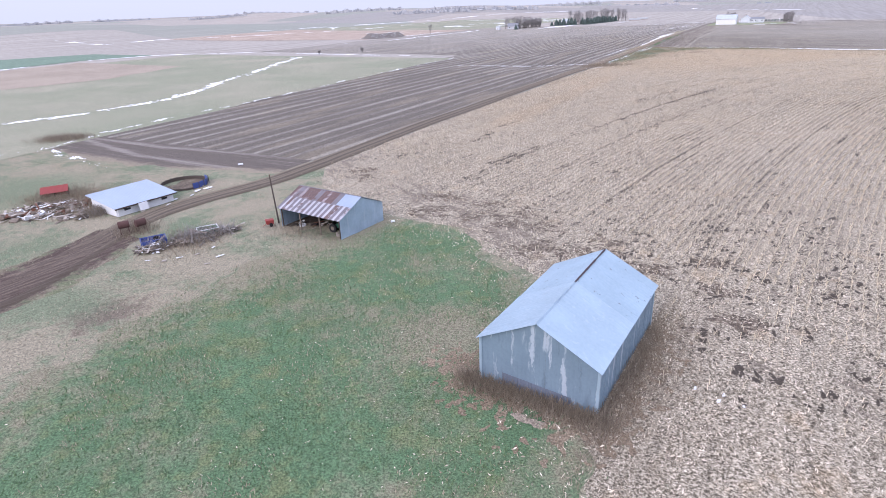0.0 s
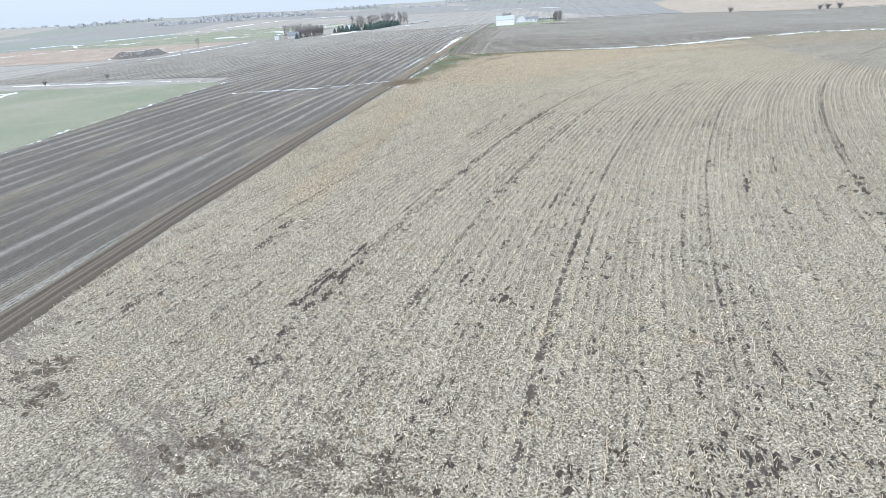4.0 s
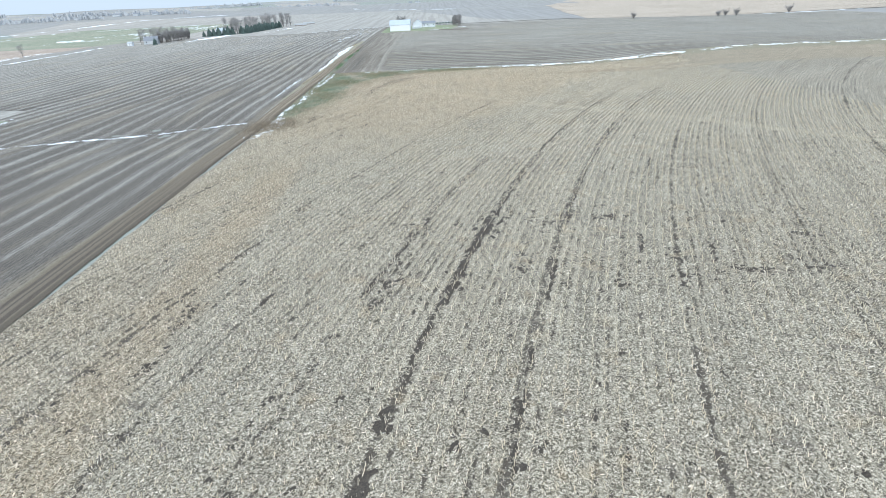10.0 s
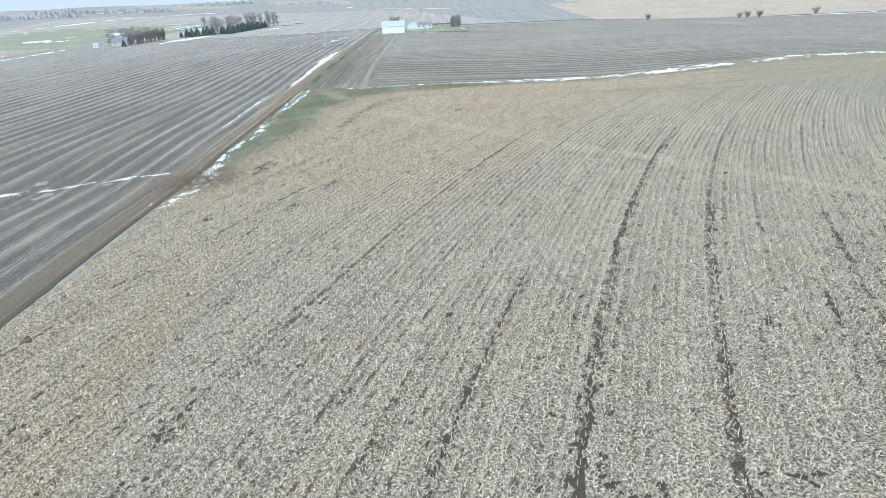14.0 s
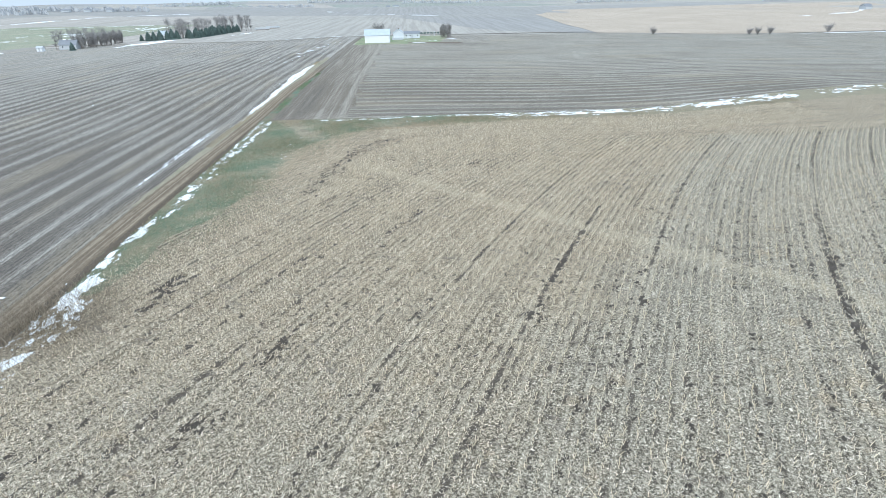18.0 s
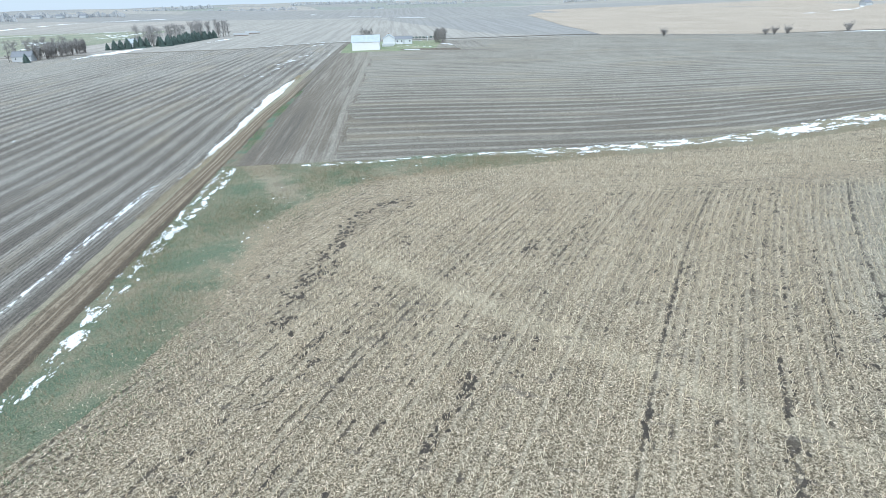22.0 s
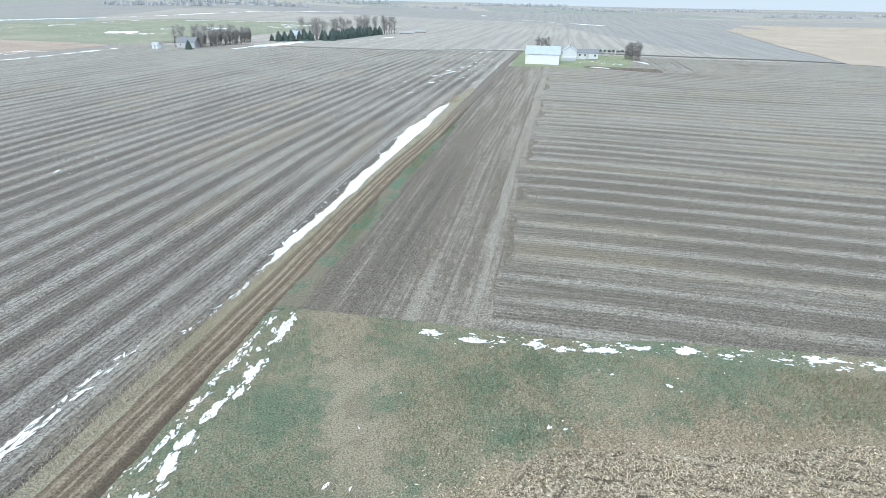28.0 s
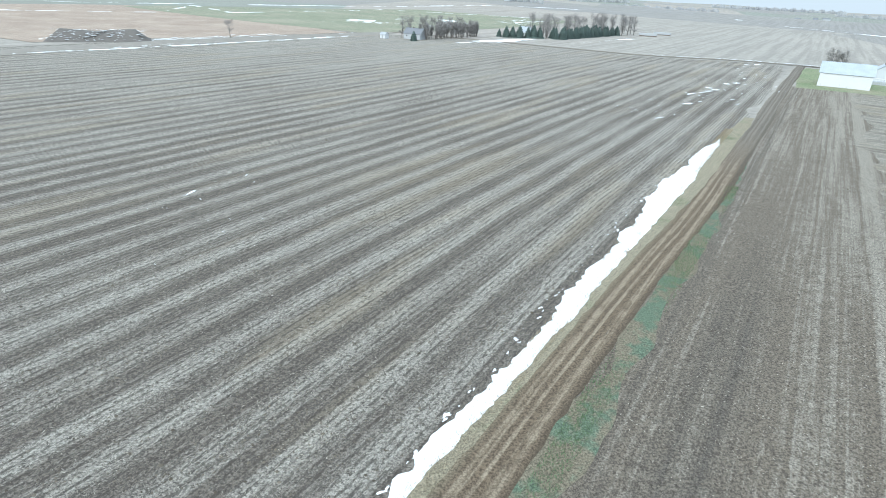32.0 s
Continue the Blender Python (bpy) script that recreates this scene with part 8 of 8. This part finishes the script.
def residue(name, s0, s1, d0, d1, n, coord, period, phase, seed):
    rng = np.random.RandomState(seed)
    s, d = rng.uniform(s0, s1, n), rng.uniform(d0, d1, n)
    x, y = W(s, d)
    v = np.maximum(d, -22) + np.minimum(d + 22, 0) * 0.855 if coord == "d" else s - 0.0022 * np.maximum(d - 43, 0) ** 2 * (1 - 0.85 * smooth(s, 228, 300))
    band = np.sin((v + phase) * 2 * math.pi / period)
    keep = rng.rand(n) < np.clip(0.32 + 0.55 * band + 0.25 * np.sin(x * 0.37) * np.sin(y * 0.29), 0.05, 1)
    fade = np.clip((s1 - s) / 45, 0, 1) * np.clip((s - s0) / (6 if coord == 's' else 30), 0, 1)
    fade = fade * (np.clip((d1 - d) / 30, 0, 1) if coord == 's' and d1 > 20 else np.clip((d - d0) / 30, 0, 1) if coord == 'd' else 1)
    keep &= rng.rand(n) < fade
    if coord == "d":
        keep &= (d > -74) & (d < -5.2)
    x, y = x[keep], y[keep]
    m = len(x)
    flecks(name, x, y, rng.uniform(0.06, 0.24, m), rng.uniform(0.02, 0.05, m), M_RESID, "scattered pale crop residue on tilled soil", rng, 0.5)


residue("field_residue", 204, 310, -70, -4, 260000, "d", 3.55, 2.24, 61)
residue("field_residue", 222, 330, 15, 95, 110000, "s", 4.3, 0.7, 62)
residue("field_residue", 222, 330, 4, 15, 9000, "s", 30.0, 0.0, 63)
residue("field_residue", 120, 206, -70, -5, 45000, "d", 3.55, 2.24, 64)


def clods(name, s0, s1, d0, d1, n, seed):
    """Small dark lumps of turned earth, thinning out towards the sides."""
    rng = np.random.RandomState(seed)
    s, d = rng.uniform(s0, s1, n), rng.uniform(d0, d1, n)
    thin = np.clip((s1 - s) / 70, 0, 1) * np.clip((s - s0) / 20, 0, 1) * np.clip((d - d0) / 40, 0, 1) if d0 < 0 else np.clip((s1 - s) / 70, 0, 1) * np.clip((d1 - d) / 50, 0, 1)
    keep = rng.rand(n) < thin
    x, y = W(s[keep], d[keep])
    n = len(x)
    r = rng.lognormal(-3.0, 0.35, n)
    z = height(x, y)
    a = np.array([0, 1.57, 3.14, 4.71])
    ring = np.stack([x[:, None] + r[:, None] * np.cos(a) * rng.uniform(0.6, 1.3, (n, 4)), y[:, None] + r[:, None] * np.sin(a) * rng.uniform(0.6, 1.3, (n, 4)), np.repeat(z[:, None], 4, 1)], -1)
    top = np.stack([x + rng.normal(0, 0.02, n), y + rng.normal(0, 0.02, n), z + r * 0.8], -1)[:, None]
    v = np.concatenate([ring, top], 1).reshape(-1, 3)
    k = np.arange(n)[:, None] * 5
    f = np.concatenate([k + np.array([[i, (i + 1) % 4, 4]]) for i in range(4)], 0)
    tagged(new(name, mesh_np(name, v, f, M_CLOD)), "dark clods of turned earth on tilled soil", "soil", kind="stuff")


M_CLOD = litter_mat("earth_clods", (0.065, 0.055, 0.044), (0.24, 0.21, 0.17))
clods("earth_clods", 190, 330, -80, -4, 52000, 71)
clods("earth_clods", 222, 320, 3, 100, 52000, 72)


def blades(name, x, y, rng, tall, wide, material, label, lean=0.5):
    n = len(x)
    h = rng.uniform(*tall, n)
    t = rng.uniform(0, 6.28, n)
    w = rng.uniform(*wide, n)
    z = height(x, y) + 0.01
    lx, ly = rng.normal(0, lean, n) * h, rng.normal(0, lean, n) * h
    a = np.stack([x - w * np.cos(t), y - w * np.sin(t), z], 1)
    b = np.stack([x + w * np.cos(t), y + w * np.sin(t), z], 1)
    c = np.stack([x + lx, y + ly, z + h], 1)
    v = np.stack([a, b, c], 1).reshape(-1, 3)
    return tagged(new(name, mesh_np(name, v, np.arange(3 * n).reshape(n, 3), material)), label, "grass", kind="stuff")


def spread(rng, s0, s1, d0, d1, n, test=None, patchy=0.0, freq=0.3):
    s, d = rng.uniform(s0, s1, n), rng.uniform(d0, d1, n)
    keep = np.ones(n, bool) if test is None else test(s, d)
    if patchy:
        keep &= rng.rand(n) < np.clip(0.5 + patchy * np.sin(s * freq + 1.3 * np.sin(d * freq * 0.7)) * np.cos(d * freq * 1.2), 0.05, 1)
    return W(s[keep], d[keep])


def lawn_area(s, d):
    lo = np.interp(s, [-64, -48, -40, -30, -22, -13.5], [31, 23, 20, 21, 22, 24])
    hi = np.interp(s, [-60, -48, -38, -30, -22, -15], [57, 56, 50, 46, 42, 32])
    return (d > lo) & (d < hi) & (s < -14)


def shed_free(s, d):
    x, y = W(s, d)
    a, b = x - 1.0, y - 24.1
    u, v = (a * 5.45 - b * 3.6) / 6.53, (a * 3.6 + b * 5.45) / 6.53
    inside = (u > -0.1) & (u < 6.6) & (v > -0.1) & (v < 10.5)
    a, b = x + 10.05, y - 46.7
    u, v = (-a * 6.45 + b * 4.5) / 7.86, (a * 4.5 + b * 6.45) / 7.86
    inside |= (u > -0.1) & (u < 8.0) & (v > -0.1) & (v < 6.2)
    return ~inside


def grass():
    rng = np.random.RandomState(81)
    soft = lambda s, d: lawn_area(s + rng.normal(0, 2.0, len(s)), d + rng.normal(0, 2.0, len(s))) & shed_free(s, d)
    x, y = spread(rng, -60, -13, 5, 55, 110000, soft, 0.35, 0.5)
    blades("lawn_grass", x, y, rng, (0.08, 0.22), (0.018, 0.035), M_BLADE, "short green lawn grass")
    x, y = spread(rng, -60, -12, 5, 55, 30000, lambda s, d: soft(s, d) & (np.sin(s * 0.45 + 2 * np.sin(d * 0.3)) + np.sin(d * 0.6 + s * 0.2) > 0.2))
    blades("lawn_straw", x, y, rng, (0.08, 0.2), (0.018, 0.035), M_DRYBLADE, "straw-coloured patches in the lawn")
    s, d = rng.uniform(-58, -9, 9000), rng.uniform(8, 54, 9000)
    near = rng.rand(9000) < np.clip(1.2 - np.abs(d - np.interp(s, [-60, -38, -15], [50, 46, 32])) / 22, 0.12, 1) * 0.45
    near &= shed_free(s, d) & ~in_corn(s, d)
    x, y = W(s[near], d[near])
    m = len(x)
    flecks("blown_leaves", x, y, rng.uniform(0.07, 0.19, m), rng.uniform(0.025, 0.05, m), M_LEAF, "pale corn leaves blown onto the lawn", rng, 0.5, 0.12)
    x, y = spread(rng, -70, -9, -48, 60, 110000, lambda s, d: ~lawn_area(s, d) & ~in_corn(s, d) & shed_free(s, d) & (np.abs(d - np.interp(s, [-40, -32, -26], [5.6, 4.0, 1.5])) > np.interp(s, [-40, -32], [3.6, 3.0])), 0.3)
    blades("yard_grass", x, y, rng, (0.06, 0.17), (0.02, 0.04), M_DRYBLADE, "rough straw-coloured yard grass")
    west = lambda s, d: (d > 2.0) & ~in_corn(s + rng.normal(0, 2.2, len(s)), d + rng.normal(0, 2.4, len(s))) & (s < 222.5) & (rng.rand(len(s)) < np.clip((64 - d) / 26, 0, 1))
    green = lambda s, d: west(s, d) & ((np.abs(d - 14.5 + (s - 206) * 0.46) + rng.normal(0, 1.3, len(s)) > 2.8) | (s < 202))
    x, y = spread(rng, 146, 222.5, 2, 64, 200000, green, 0.7, 0.17)
    blades("waterway_grass", x, y, rng, (0.10, 0.28), (0.018, 0.032), M_DULLBLADE, "dull green waterway grass")
    x, y = spread(rng, 146, 222.5, 2, 64, 150000, west, 0.8, 0.27)
    blades("waterway_straw", x, y, rng, (0.12, 0.32), (0.018, 0.032), M_STRAW, "bleached straw-coloured waterway grass")
    tufts = lambda s, d: (s < np.interp(d, [22, 31, 44, 60, 80, 107, 125], [220.6, 221.6, 223.2, 223.6, 226.6, 232.5, 237])) & (s > np.interp(d, [22, 40, 60, 90, 125], [210, 215, 219.5, 224, 230])) & ~in_corn(s, d)
    x, y = spread(rng, 209, 238, 22, 122, 90000, tufts, 0.6)
    blades("waterway_tufts", x, y, rng, (0.15, 0.36), (0.02, 0.035), M_STRAW, "tufts of taller straw-coloured grass along the waterway")
    x, y = spread(rng, 200, 330, -3.0, -1.6, 16000)
    blades("verge_straw", x, y, rng, (0.10, 0.28), (0.015, 0.03), M_DRYBLADE, "dry grass along the lane")
    x, y = spread(rng, 222, 292, 1.8, 4.0, 16000, lambda s, d: np.abs(d - np.interp(s, [222, 245, 262, 290], [2.4, 2.6, 3.1, 3.5])) < 0.8, 0.9, 0.24)
    blades("verge_grass", x, y, rng, (0.08, 0.2), (0.018, 0.03), M_BLADE, "green grass along the lane")


grass()


def weeds():
    rng = np.random.RandomState(91)
    n = 5000
    # a ring of dead weeds round the machine shed
    u = rng.uniform(-1.0, 7.4, n) + rng.normal(0, 0.4, n)
    v = np.where(rng.rand(n) < 0.6, -np.abs(rng.normal(0, 0.8, n)), rng.uniform(-1.2, 11.4, n))
    out = ((u < -0.1) | (u > 6.65) | (v < -0.1) | (v > 10.5)) & ~((u < 0) & (v > 3))
    u, v = u[out], v[out]
    x = 1.0 + (u * 5.45 + v * 3.6) / 6.53
    y = 24.1 + (-u * 3.6 + v * 5.45) / 6.53
    stalks("dead_weeds", x, y, rng, (0.15, 0.7), (0.008, 0.02), M_WEED, "brown dead weeds along the foot of the machine shed", 0.4, "weeds")
    u, v = 6.7 + rng.exponential(0.9, 3600), 5 + rng.normal(0, 4.2, 3600)
    x = 1.0 + (u * 5.45 + v * 3.6) / 6.53
    y = 24.1 + (-u * 3.6 + v * 5.45) / 6.53
    stalks("dead_weeds", x, y, rng, (0.12, 0.5), (0.008, 0.02), M_WEED, "brown dead weeds beside the stubble", 0.5, "weeds")
    x, y = W(rng.normal(142, 3.5, 4200), rng.normal(3.8, 3.2, 4200))
    stalks("ditch_weeds", x, y, rng, (0.2, 0.8), (0.008, 0.02), M_WEED, "brown weeds standing in the ditch", 0.4, "weeds")
    for cx, cy, r, m in ((-24.4, 47.8, 2.6, 700), (-38.6, 57.6, 1.4, 900), (-43, 60.5, 3.5, 1500), (-46, 64, 3.5, 1800), (-68.5, 101, 3.0, 1600), (-65.5, 101.5, 2.2, 800), (-31, 51.5, 1.8, 600), (-14, 49.5, 2.6, 250), (-40, 64, 2.5, 800)):
        x, y = rng.normal(cx, r * 0.6, m), rng.normal(cy, r * 0.6, m)
        s, d = SD(x, y)
        keep = shed_free(s, d)
        stalks("yard_weeds", x[keep], y[keep], rng, (0.25, 0.95), (0.008, 0.018), M_WEED, "tangle of dead weeds in the yard", 0.45, "weeds")


weeds()


def brushwood():
    rng = np.random.RandomState(95)
    for cx, cy, r, m in ((-24.2, 48.8, 1.6, 520), (-22.0, 50.2, 1.0, 200), (-27.0, 46.9, 1.0, 160), (-38.4, 57.4, 1.0, 240)):
        x, y = rng.normal(cx, r * 0.6, m), rng.normal(cy, r * 0.5, m)
        stalks("brushwood", x, y, rng, (0.3, 0.95), (0.012, 0.028), M_TWIG, "tangle of bare grey brushwood in the yard", 0.7, "brush")


brushwood()
